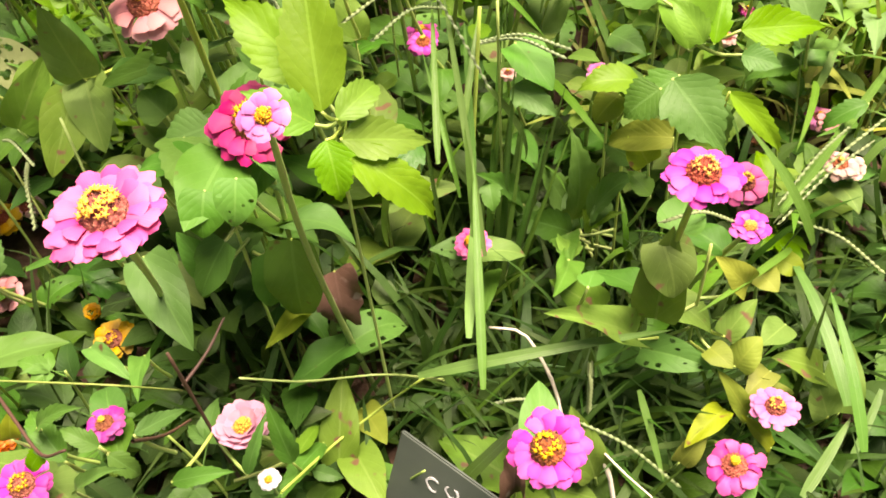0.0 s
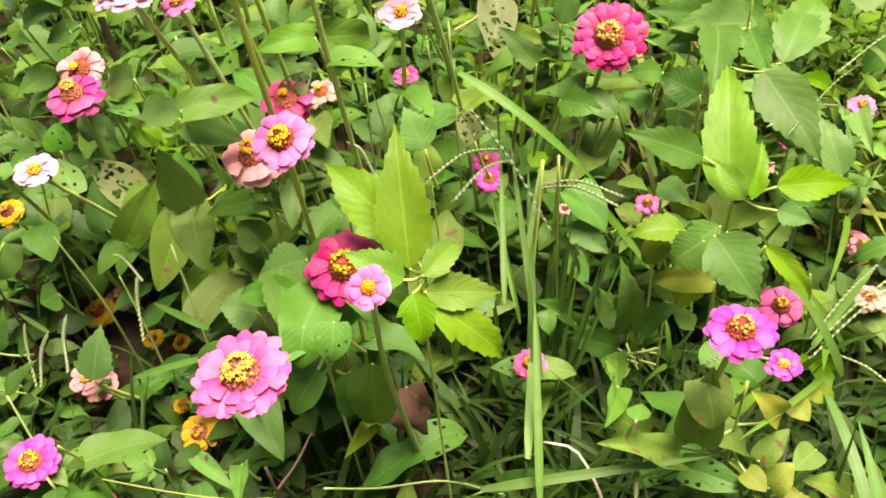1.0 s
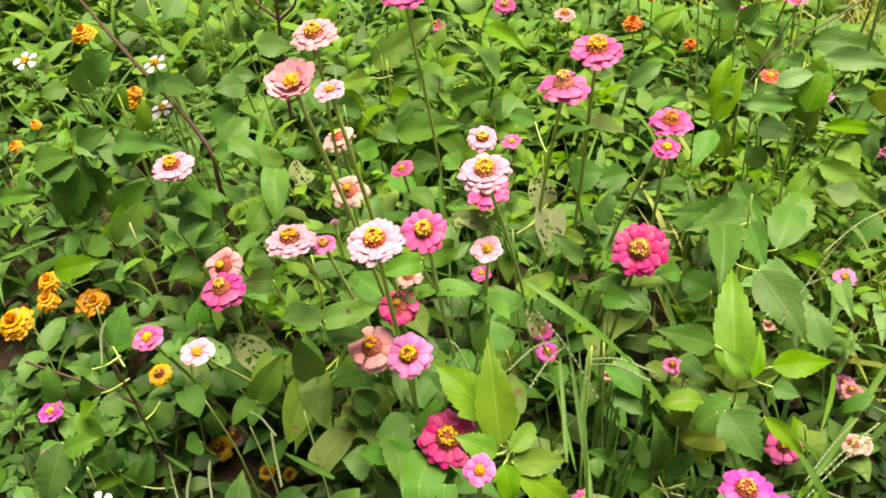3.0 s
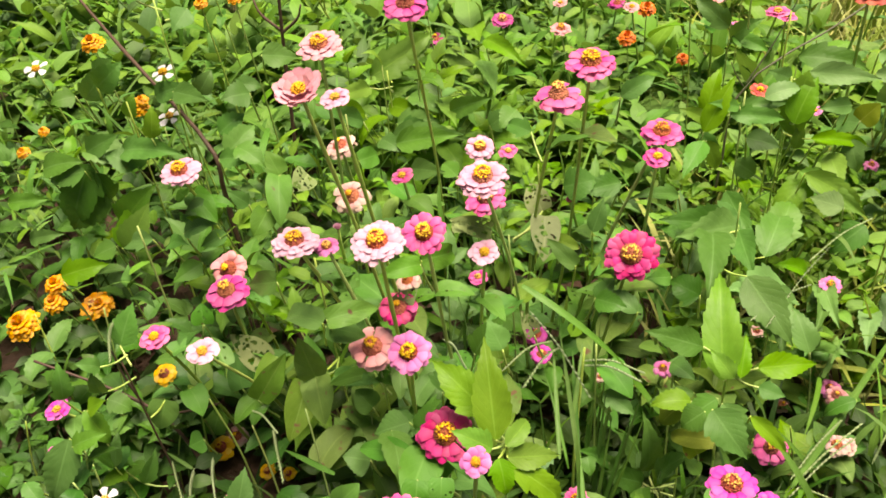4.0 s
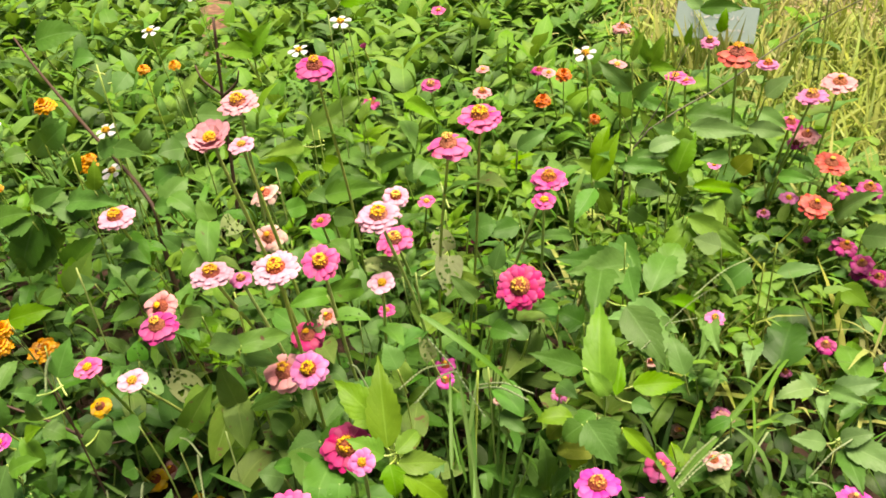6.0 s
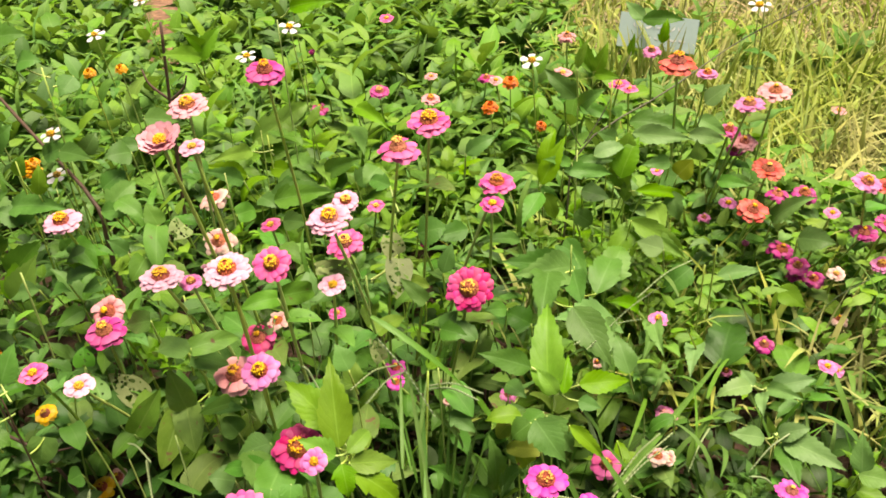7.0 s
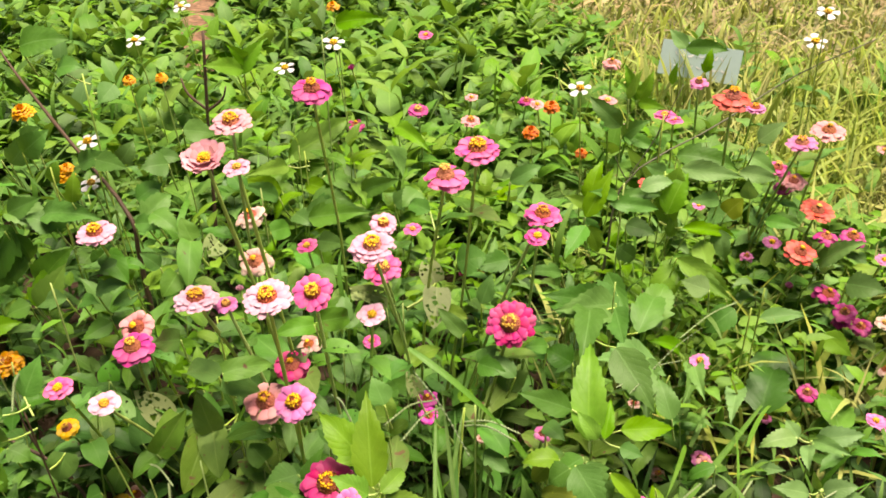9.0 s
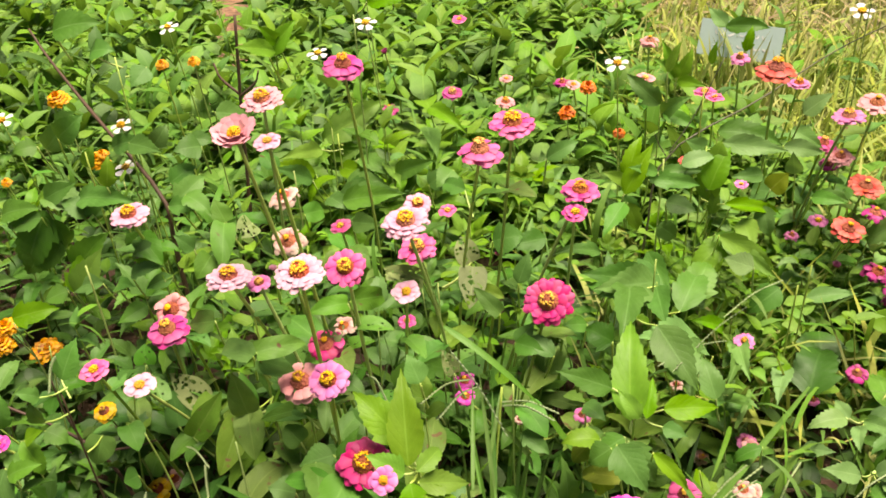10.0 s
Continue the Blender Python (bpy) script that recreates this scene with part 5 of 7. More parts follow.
blade_leaf(p, "zinnia", (-0.193, 0.842, 0.334), (-0.199, 0.777, 0.327), 0.049)
blade_leaf(p, "zinnia", (-0.156, 0.834, 0.265), (-0.164, 0.837, 0.155), 0.045)
blade_leaf(p, "mid", (-0.229, 0.902, 0.308), (-0.269, 0.887, 0.298), 0.045)
blade_leaf(p, "zinnia", (-0.299, 0.825, 0.245), (-0.275, 0.834, 0.272), 0.032)
blade_leaf(p, "zinnia", (-0.285, 0.938, 0.285), (-0.310, 0.949, 0.301), 0.034)
p = leafy(0.139, 1.263, 0.417, "weed", "green weed with large toothed leaves")
blade_leaf(p, "mid", (0.136, 1.293, 0.342), (0.044, 1.236, 0.385), 0.059)
blade_leaf(p, "mid", (0.181, 1.258, 0.319), (0.218, 1.368, 0.350), 0.055)
blade_leaf(p, "pale", (0.215, 1.212, 0.297), (0.126, 1.108, 0.388), 0.073)
blade_leaf(p, "mid", (0.194, 1.195, 0.321), (0.188, 1.063, 0.328), 0.038)
blade_leaf(p, "deep", (0.088, 1.094, 0.376), (0.048, 1.099, 0.393), 0.044)
blade_leaf(p, "mid", (0.107, 1.247, 0.361), (0.103, 1.101, 0.396), 0.053)
blade_leaf(p, "bright", (0.252, 1.419, 0.353), (0.188, 1.353, 0.316), 0.048)
blade_leaf(p, "bright", (0.272, 1.434, 0.384), (0.285, 1.369, 0.368), 0.040)
blade_leaf(p, "mid", (-0.017, 1.269, 0.417), (-0.070, 1.240, 0.416), 0.038)
blade_leaf(p, "mid", (-0.034, 1.078, 0.370), (0.005, 1.051, 0.382), 0.033)
blade_leaf(p, "zinnia", (-0.015, 1.028, 0.312), (0.019, 0.993, 0.296), 0.039)
blade_leaf(p, "bright", (0.257, 1.335, 0.235), (0.213, 1.288, 0.297), 0.034)
blade_leaf(p, "mid", (0.017, 1.062, 0.368), (-0.024, 1.082, 0.389), 0.028)
p = leafy(0.079, 0.999, 0.267, "weed", "low weed with smooth green leaves")
blade_leaf(p, "mid", (0.045, 1.063, 0.088), (0.010, 1.054, 0.165), 0.048)
blade_leaf(p, "mid", (0.043, 1.013, 0.118), (-0.004, 0.983, 0.165), 0.039)
blade_leaf(p, "bright", (0.055, 1.013, 0.131), (0.074, 0.973, 0.184), 0.025)
blade_leaf(p, "mid", (0.040, 0.982, 0.146), (0.042, 0.899, 0.199), 0.030)
blade_leaf(p, "mid", (-0.003, 1.009, 0.154), (-0.032, 0.957, 0.236), 0.032)
blade_leaf(p, "old", (0.105, 0.862, 0.266), (0.122, 0.830, 0.238), 0.041)
blade_leaf(p, "old", (0.070, 0.847, 0.200), (0.034, 0.837, 0.242), 0.032)
blade_leaf(p, "yellow", (0.096, 0.943, 0.267), (0.080, 0.951, 0.290), 0.027)
p = leafy(-0.626, 1.069, 0.448, "weed", "leafy weed with pointed green leaves")
blade_leaf(p, "bright", (-0.774, 1.212, 0.274), (-0.745, 1.251, 0.346), 0.046)
blade_leaf(p, "zinnia", (-0.572, 1.128, 0.448), (-0.529, 1.102, 0.425), 0.036)
blade_leaf(p, "zinnia", (-0.582, 1.125, 0.442), (-0.589, 1.123, 0.453), 0.024)
blade_leaf(p, "mid", (-0.585, 1.127, 0.329), (-0.614, 1.088, 0.322), 0.035)
blade_leaf(p, "mid", (-0.700, 1.193, 0.311), (-0.784, 1.205, 0.287), 0.037)
blade_leaf(p, "mid", (-0.624, 0.903, 0.280), (-0.590, 0.905, 0.266), 0.036)
blade_leaf(p, "mid", (-0.584, 0.886, 0.087), (-0.610, 0.831, 0.103), 0.039)
blade_leaf(p, "bright", (-0.648, 0.909, 0.129), (-0.644, 0.857, 0.163), 0.026)
p = leafy(0.142, 1.420, 0.503, "weed", "tall bright green weed with long toothed leaves")
blade_leaf(p, "bright", (0.091, 1.393, 0.453), (0.103, 1.419, 0.531), 0.033)
blade_leaf(p, "bright", (0.091, 1.391, 0.451), (0.058, 1.364, 0.484), 0.025)
blade_leaf(p, "mid", (0.134, 1.424, 0.454), (0.212, 1.431, 0.469), 0.027)
blade_leaf(p, "bright", (0.224, 1.430, 0.390), (0.227, 1.431, 0.439), 0.022)
blade_leaf(p, "bright", (0.254, 1.462, 0.385), (0.350, 1.526, 0.360), 0.028)
blade_leaf(p, "bright", (0.240, 1.399, 0.367), (0.323, 1.337, 0.342), 0.035)
blade_leaf(p, "mid", (0.086, 1.397, 0.427), (0.123, 1.394, 0.380), 0.028)
blade_leaf(p, "mid", (0.061, 1.292, 0.387), (0.001, 1.242, 0.419), 0.026)
blade_leaf(p, "mid", (0.148, 1.330, 0.334), (0.069, 1.228, 0.366), 0.062)
blade_leaf(p, "mid", (0.198, 1.311, 0.307), (0.226, 1.373, 0.353), 0.064)
blade_leaf(p, "pale", (0.283, 1.331, 0.359), (0.241, 1.352, 0.360), 0.042)
blade_leaf(p, "mid", (0.206, 1.459, 0.486), (0.173, 1.438, 0.507), 0.032)
blade_leaf(p, "bright", (0.221, 1.433, 0.410), (0.199, 1.445, 0.494), 0.041)
blade_leaf(p, "pale", (0.295, 1.469, 0.444), (0.248, 1.436, 0.454), 0.029)
blade_leaf(p, "mid", (-0.092, 1.254, 0.413), (-0.043, 1.250, 0.432), 0.055)
p = leafy(-0.129, 1.273, 0.453, "zinnia_leafy", "zinnia with holes eaten in its pale leaves")
blade_leaf(p, "mid", (-0.215, 1.385, 0.427), (-0.180, 1.385, 0.457), 0.039)
blade_leaf(p, "mid", (-0.146, 1.328, 0.453), (-0.194, 1.355, 0.454), 0.032)
blade_leaf(p, "mid", (-0.242, 1.267, 0.411), (-0.273, 1.297, 0.418), 0.032)
blade_leaf(p, "eaten", (-0.181, 1.187, 0.379), (-0.228, 1.159, 0.414), 0.030)
blade_leaf(p, "mid", (-0.048, 1.207, 0.376), (-0.036, 1.230, 0.416), 0.030)
p = leafy(0.105, 1.163, 0.383, "weed", "broad-leaved weed in the middle of the bed")
blade_leaf(p, "mid", (0.143, 1.132, 0.381), (0.199, 1.067, 0.336), 0.059)
blade_leaf(p, "mid", (0.295, 1.381, 0.202), (0.263, 1.205, 0.262), 0.039)
blade_leaf(p, "mid", (-0.032, 1.079, 0.368), (-0.013, 1.096, 0.394), 0.028)
blade_leaf(p, "mid", (0.296, 1.104, 0.220), (0.251, 1.093, 0.197), 0.024)
blade_leaf(p, "mid", (0.054, 1.116, 0.383), (0.025, 1.093, 0.396), 0.027)
p = leafy(0.368, 1.359, 0.370, "weed", "weed with large pale green leaves")
blade_leaf(p, "mid", (0.132, 1.381, 0.342), (0.169, 1.277, 0.323), 0.038)
blade_leaf(p, "bright", (0.230, 1.402, 0.370), (0.356, 1.414, 0.290), 0.043)
blade_leaf(p, "deep", (0.426, 1.456, 0.170), (0.425, 1.354, 0.135), 0.079)
blade_leaf(p, "bright", (0.463, 1.455, 0.131), (0.511, 1.447, 0.133), 0.025)
blade_leaf(p, "bright", (0.507, 1.333, 0.134), (0.529, 1.432, 0.133), 0.057)
blade_leaf(p, "bright", (0.505, 1.467, 0.210), (0.549, 1.437, 0.191), 0.046)
blade_leaf(p, "mid", (0.402, 1.487, 0.214), (0.480, 1.488, 0.235), 0.035)
p = leafy(0.191, 1.471, 0.605, "weed", "weed with bright pointed leaves near the grass")
blade_leaf(p, "pale", (0.321, 1.488, 0.486), (0.391, 1.494, 0.477), 0.032)
blade_leaf(p, "bright", (0.217, 1.439, 0.467), (0.224, 1.444, 0.507), 0.043)
blade_leaf(p, "mid", (0.403, 1.572, 0.366), (0.461, 1.565, 0.363), 0.029)
blade_leaf(p, "pale", (0.344, 1.509, 0.531), (0.379, 1.509, 0.568), 0.037)
blade_leaf(p, "mid", (0.152, 1.412, 0.414), (0.200, 1.396, 0.414), 0.037)
blade_leaf(p, "bright", (0.135, 1.457, 0.605), (0.149, 1.463, 0.654), 0.018)
p = leafy(-0.375, 1.561, 0.667, "weed", "cluster of bright green weeds with pointed leaves")
blade_leaf(p, "bright", (-0.466, 1.598, 0.391), (-0.348, 1.659, 0.455), 0.060)
blade_leaf(p, "bright", (-0.454, 1.599, 0.360), (-0.388, 1.615, 0.376), 0.044)
blade_leaf(p, "bright", (-0.452, 1.510, 0.365), (-0.485, 1.423, 0.429), 0.040)
blade_leaf(p, "mid", (-0.399, 1.474, 0.343), (-0.274, 1.435, 0.388), 0.055)
blade_leaf(p, "bright", (-0.491, 1.461, 0.601), (-0.445, 1.478, 0.658), 0.037)
blade_leaf(p, "bright", (-0.479, 1.464, 0.607), (-0.517, 1.405, 0.633), 0.036)
blade_leaf(p, "bright", (-0.475, 1.471, 0.618), (-0.490, 1.438, 0.655), 0.025)
blade_leaf(p, "bright", (-0.345, 1.543, 0.667), (-0.263, 1.526, 0.691), 0.037)
blade_leaf(p, "mid", (-0.312, 1.540, 0.364), (-0.238, 1.505, 0.412), 0.040)
blade_leaf(p, "mid", (-0.175, 1.383, 0.457), (-0.192, 1.345, 0.448), 0.043)
blade_leaf(p, "mid", (-0.269, 1.605, 0.428), (-0.226, 1.509, 0.425), 0.041)
blade_leaf(p, "bright", (-0.340, 1.592, 0.359), (-0.294, 1.502, 0.369), 0.036)
blade_leaf(p, "bright", (-0.259, 1.598, 0.469), (-0.183, 1.499, 0.483), 0.034)
p = leafy(-0.662, 1.301, 0.671, "weed", "leafy green weeds below white flowers")
blade_leaf(p, "mid", (-0.771, 1.324, 0.671), (-0.690, 1.323, 0.696), 0.059)
blade_leaf(p, "mid", (-0.625, 1.320, 0.624), (-0.636, 1.285, 0.606), 0.040)
blade_leaf(p, "mid", (-0.530, 1.266, 0.526), (-0.557, 1.234, 0.534), 0.047)
blade_leaf(p, "mid", (-0.734, 1.257, 0.398), (-0.783, 1.250, 0.426), 0.050)
blade_leaf(p, "mid", (-0.782, 1.286, 0.513), (-0.728, 1.279, 0.555), 0.049)
blade_leaf(p, "mid", (-0.538, 1.342, 0.548), (-0.493, 1.369, 0.535), 0.044)
blade_leaf(p, "bright", (-0.686, 1.242, 0.458), (-0.677, 1.249, 0.510), 0.030)
blade_leaf(p, "mid", (-0.525, 1.188, 0.486), (-0.474, 1.164, 0.479), 0.038)
blade_leaf(p, "mid", (-0.816, 1.259, 0.417), (-0.756, 1.260, 0.450), 0.042)
blade_leaf(p, "mid", (-0.642, 1.258, 0.527), (-0.580, 1.233, 0.532), 0.039)
blade_leaf(p, "mid", (-0.713, 1.319, 0.643), (-0.667, 1.308, 0.656), 0.040)
p = leafy(-0.734, 1.277, 0.517, "weed", "leafy green weeds with broad toothed leaves")
blade_leaf(p, "mid", (-0.824, 1.271, 0.349), (-0.869, 1.224, 0.278), 0.079)
blade_leaf(p, "bright", (-0.785, 1.247, 0.290), (-0.713, 1.237, 0.375), 0.065)
blade_leaf(p, "mid", (-0.827, 1.275, 0.421), (-0.742, 1.263, 0.407), 0.064)
blade_leaf(p, "mid", (-0.903, 1.258, 0.380), (-0.825, 1.247, 0.413), 0.048)
blade_leaf(p, "mid", (-0.762, 1.269, 0.416), (-0.642, 1.226, 0.456), 0.046)
blade_leaf(p, "mid", (-0.570, 1.230, 0.480), (-0.533, 1.252, 0.507), 0.038)
blade_leaf(p, "mid", (-0.554, 1.186, 0.466), (-0.498, 1.190, 0.474), 0.031)
blade_leaf(p, "mid", (-0.820, 1.301, 0.484), (-0.766, 1.311, 0.543), 0.046)
blade_leaf(p, "mid", (-1.006, 1.270, 0.300), (-0.928, 1.270, 0.317), 0.033)
blade_leaf(p, "mid", (-0.570, 1.304, 0.517), (-0.526, 1.309, 0.518), 0.032)
blade_leaf(p, "mid", (-0.616, 1.165, 0.447), (-0.572, 1.157, 0.472), 0.030)
blade_leaf(p, "mid", (-0.596, 1.177, 0.458), (-0.622, 1.153, 0.442), 0.030)
blade_leaf(p, "mid", (-0.982, 1.258, 0.236), (-0.913, 1.253, 0.261), 0.031)
p = leafy(-0.440, 1.387, 0.451, "zinnia_leafy", "zinnia stalks with rounded leaf pairs")
blade_leaf(p, "zinnia", (-0.471, 1.190, 0.445), (-0.489, 1.200, 0.475), 0.032)
blade_leaf(p, "zinnia", (-0.467, 1.178, 0.451), (-0.443, 1.103, 0.426), 0.038)
blade_leaf(p, "zinnia", (-0.472, 1.135, 0.423), (-0.478, 1.097, 0.407), 0.036)
blade_leaf(p, "eaten", (-0.433, 1.196, 0.444), (-0.434, 1.152, 0.449), 0.037)
blade_leaf(p, "zinnia", (-0.409, 1.336, 0.383), (-0.382, 1.379, 0.374), 0.035)
blade_leaf(p, "mid", (-0.319, 1.303, 0.396), (-0.263, 1.266, 0.418), 0.039)
blade_leaf(p, "mid", (-0.399, 1.525, 0.334), (-0.311, 1.463, 0.362), 0.052)
blade_leaf(p, "mid", (-0.417, 1.472, 0.342), (-0.370, 1.427, 0.352), 0.038)

p = leafy(0.322, 2.570, 0.340, "weed", "pale broad-leaved weed hanging over the far plant label")
blade_leaf(p, "mid", (0.318, 2.55, 0.342), (0.431, 2.50, 0.365), 0.050)
blade_leaf(p, "pale", (0.322, 2.55, 0.342), (0.270, 2.58, 0.384), 0.046)
blade_leaf(p, "bright", (0.370, 2.50, 0.295), (0.380, 2.50, 0.365), 0.034)
blade_leaf(p, "bright", (0.290, 2.50, 0.255), (0.296, 2.50, 0.320), 0.026)
p = leafy(0.178, 2.010, 0.400, "weed", "bright green weed with upright pointed leaves")
blade_leaf(p, "bright", (0.178, 2.00, 0.398), (0.142, 1.98, 0.483), 0.034)
blade_leaf(p, "bright", (0.182, 2.00, 0.398), (0.206, 2.00, 0.465), 0.034)
blade_leaf(p, "bright", (0.176, 2.00, 0.395), (0.130, 1.97, 0.452), 0.026)
blade_leaf(p, "bright", (0.180, 2.00, 0.392), (0.235, 1.96, 0.400), 0.030)
p = leafy(0.145, 1.810, 0.420, "weed", "weed with pale blue-green drooping leaves")
blade_leaf(p, "mid", (0.143, 1.80, 0.417), (0.071, 1.80, 0.477), 0.044)
blade_leaf(p, "mid", (0.147, 1.80, 0.394), (0.186, 1.75, 0.456), 0.040)
blade_leaf(p, "mid", (0.150, 1.79, 0.405), (0.215, 1.75, 0.400), 0.036)
p = leafy(0.235, 1.610, 0.456, "weed", "weed with long pale leaves lying level")
blade_leaf(p, "mid", (0.233, 1.60, 0.456), (0.347, 1.58, 0.459), 0.052)
blade_leaf(p, "pale", (0.352, 1.62, 0.459), (0.406, 1.60, 0.437), 0.036)
blade_leaf(p, "mid", (0.390, 1.55, 0.370), (0.438, 1.52, 0.384), 0.030)
blade_leaf(p, "pale", (0.287, 1.50, 0.402), (0.325, 1.46, 0.421), 0.042)
blade_leaf(p, "mid", (0.300, 1.45, 0.400), (0.316, 1.42, 0.356), 0.036)

# bright rosettes behind the peach flowers
for x, y, h, size in ((-0.425, 1.545, 0.455, 0.105), (-0.345, 1.590, 0.440, 0.100), (-0.505, 1.600, 0.430, 0.095), (-0.270, 1.660, 0.400, 0.090), (-0.420, 1.700, 0.440, 0.095)):
    weed(x, y, h, "bright", size, 4, 3, (0.01, -0.03), label="bright green weed with radiating pointed leaves", low=0.5)

# ---- tall grass with seed spikes ----
LONG = [mesh_of("grass_blade", *blade(width=0.38, rows=16, cols=2, bend=b, fold=0.01, profile=strap, seed=s)[:2], LEAF["grass"], blade(width=0.38, rows=16, cols=2, bend=b, fold=0.01, profile=strap, seed=s)[2]) for s, b in enumerate((0.15, 0.5, 0.9, 1.3))]


def clump(x, y, label):
    ob = empty_at("grass_clump", x, y)
    return tagged(ob, label, "grass", "grass clumps")


def grass_blade(plant, base, tip, wide, sag=1):
    o = Vector(plant.location)
    b, t = Vector(base) - o, Vector(tip) - o
    d = t - b
    yy = d.normalized()
    nn = Vector((0.1, -0.5, 0.8))
    zz = (nn - yy * nn.dot(yy)).normalized()
    m = Matrix((yy.cross(zz), yy, zz)).transposed().to_4x4()
    part("blade", LONG[sag], plant, Matrix.Translation(b) @ m @ Matrix.Diagonal((wide, d.length, d.length, 1)))


def spike(plant, base, tip, sag=0.01, wide=0.0026):
    """A seed spike: a thin axis set with small overlapping grains on both sides."""
    o = Vector(plant.location)
    b, t = Vector(base) - o, Vector(tip) - o
    line = curve_points([b, (b + t) / 2 + Vector((0, 0, sag)), t], 34)
    vs, fs = tube(line[::4] + [line[-1]], 0.0006, 0.0004, 4)
    for i in range(1, 34):
        d = (line[i] - line[i - 1]).normalized()
        s = d.cross(Vector((0, 0.6, 0.8))).normalized() * (1 if i % 2 else -1)
        u = d.cross(s)
        k, p = len(vs), line[i]
        vs += [p, p + d * 0.004 + s * wide, p + d * 0.0065 + s * wide * 0.5, p + d * 0.003 + u * wide * 0.6, p + d * 0.003 - u * wide * 0.6]
        fs += [(k, k + 3, k + 1), (k, k + 1, k + 4), (k + 3, k + 2, k + 1), (k + 1, k + 2, k + 4)]
    part("seed_spike", mesh_of("seed_spike", vs, fs, SPIKE), plant)


rg = random.Random(21)
g = clump(-0.045, 0.98, "clump of tall green grass with seed spikes")
for i in range(16):
    a, hgt = rg.uniform(0, 6.28), rg.uniform(0.16, 0.36)
    out = rg.uniform(0.01, 0.06)
    bx, by = -0.045 + 0.02 * math.cos(a), 0.98 + 0.02 * math.sin(a)
    grass_blade(g, (bx, by, 0), (bx + out * math.cos(a), by + out * math.sin(a), hgt), rg.uniform(0.005, 0.009), rg.randrange(3))
stalk(g, [(0, 0, 0), (0.0, 0.0, 0.2), (0.005, 0.02, 0.36)], 0.0022, 0.0016)
grass_blade(g, (-0.009, 0.765, 0.203), (-0.035, 0.917, 0.288), 0.009, 0)
grass_blade(g, (-0.023, 0.796, 0.219), (-0.036, 0.925, 0.235), 0.01, 0)
grass_blade(g, (-0.038, 0.941, 0.233), (-0.055, 1.020, 0.338), 0.008, 0)
grass_blade(g, (-0.048, 0.930, 0.229), (-0.074, 0.982, 0.300), 0.005, 0)
grass_blade(g, (-0.047, 0.952, 0.286), (-0.043, 1.030, 0.348), 0.007, 1)
grass_blade(g, (-0.059, 0.783, 0.186), (0.130, 0.820, 0.231), 0.011, 2)
grass_blade(g, (-0.037, 1.011, 0.282), (0.020, 1.076, 0.125), 0.009, 2)
grass_blade(g, (-0.075, 0.824, 0.346), (-0.100, 0.863, 0.213), 0.007, 1)
g = clump(0.26, 0.84, "broad green grass blades arching over the bed")
grass_blade(g, (0.259, 0.830, 0.139), (0.219, 0.973, 0.192), 0.014, 2)
grass_blade(g, (0.275, 0.808, 0.113), (0.252, 0.918, 0.181), 0.013, 1)
grass_blade(g, (0.229, 0.772, 0.099), (0.268, 0.833, 0.124), 0.012, 0)
grass_blade(g, (0.104, 0.822, 0.143), (0.130, 0.770, 0.096), 0.008, 0)
grass_blade(g, (0.222, 0.952, 0.180), (0.144, 0.838, 0.230), 0.008, 1)
grass_blade(g, (0.258, 1.021, 0.144), (0.199, 1.026, 0.237), 0.008, 2)
grass_blade(g, (0.307, 0.885, 0.092), (0.270, 0.803, 0.053), 0.009, 1)
spike(g, (0.206, 0.965, 0.195), (0.280, 1.021, 0.263))
spike(g, (0.228, 0.992, 0.175), (0.301, 0.959, 0.156))
spike(g, (0.099, 0.851, 0.293), (0.161, 0.905, 0.249))
spike(g, (-0.005, 0.778, 0.168), (0.043, 0.780, 0.164))
spike(g, (0.053, 0.781, 0.156), (0.139, 0.772, 0.095))
spike(g, (0.066, 0.786, 0.152), (0.064, 0.809, 0.183))
g = clump(-0.04, 1.02, "thin grass stalks with pale green seed spikes")
spike(g, (-0.068, 1.001, 0.357), (-0.095, 0.892, 0.397))
spike(g, (-0.048, 1.030, 0.309), (0.028, 1.009, 0.322))
spike(g, (-0.103, 0.993, 0.415), (-0.030, 0.980, 0.301))
spike(g, (-0.076, 0.988, 0.377), (-0.120, 0.918, 0.394))
spike(g, (-0.046, 1.011, 0.320), (0.024, 0.990, 0.327))
spike(g, (-0.193, 0.945, 0.403), (-0.168, 0.936, 0.374))
spike(g, (0.277, 1.013, 0.249), (0.204, 0.942, 0.218))
spike(g, (0.146, 1.071, 0.363), (0.258, 1.301, 0.245))
grass_blade(g, (-0.115, 1.020, 0.428), (0.024, 0.972, 0.363), 0.011, 2)
grass_blade(g, (-0.024, 0.898, 0.197), (-0.070, 1.005, 0.387), 0.008, 0)
grass_blade(g, (-0.054, 0.876, 0.309), (-0.077, 1.003, 0.366), 0.007, 0)
grass_blade(g, (-0.048, 0.897, 0.284), (-0.081, 0.973, 0.343), 0.004, 1)
grass_blade(g, (-0.028, 0.884, 0.215), (-0.040, 0.910, 0.318), 0.008, 0)
grass_blade(g, (0.236, 0.948, 0.191), (0.177, 0.968, 0.293), 0.011, 2)
g = clump(0.30, 1.0, "long grass blade with thin stalks beside low weeds")
grass_blade(g, (0.206, 0.956, 0.215), (0.439, 1.404, 0.145), 0.012, 0)
spike(g, (0.163, 1.062, 0.363), (0.294, 1.394, 0.247))
spike(g, (0.248, 1.299, 0.288), (0.336, 1.383, 0.309))
spike(g, (0.207, 0.971, 0.210), (0.271, 1.062, 0.223))
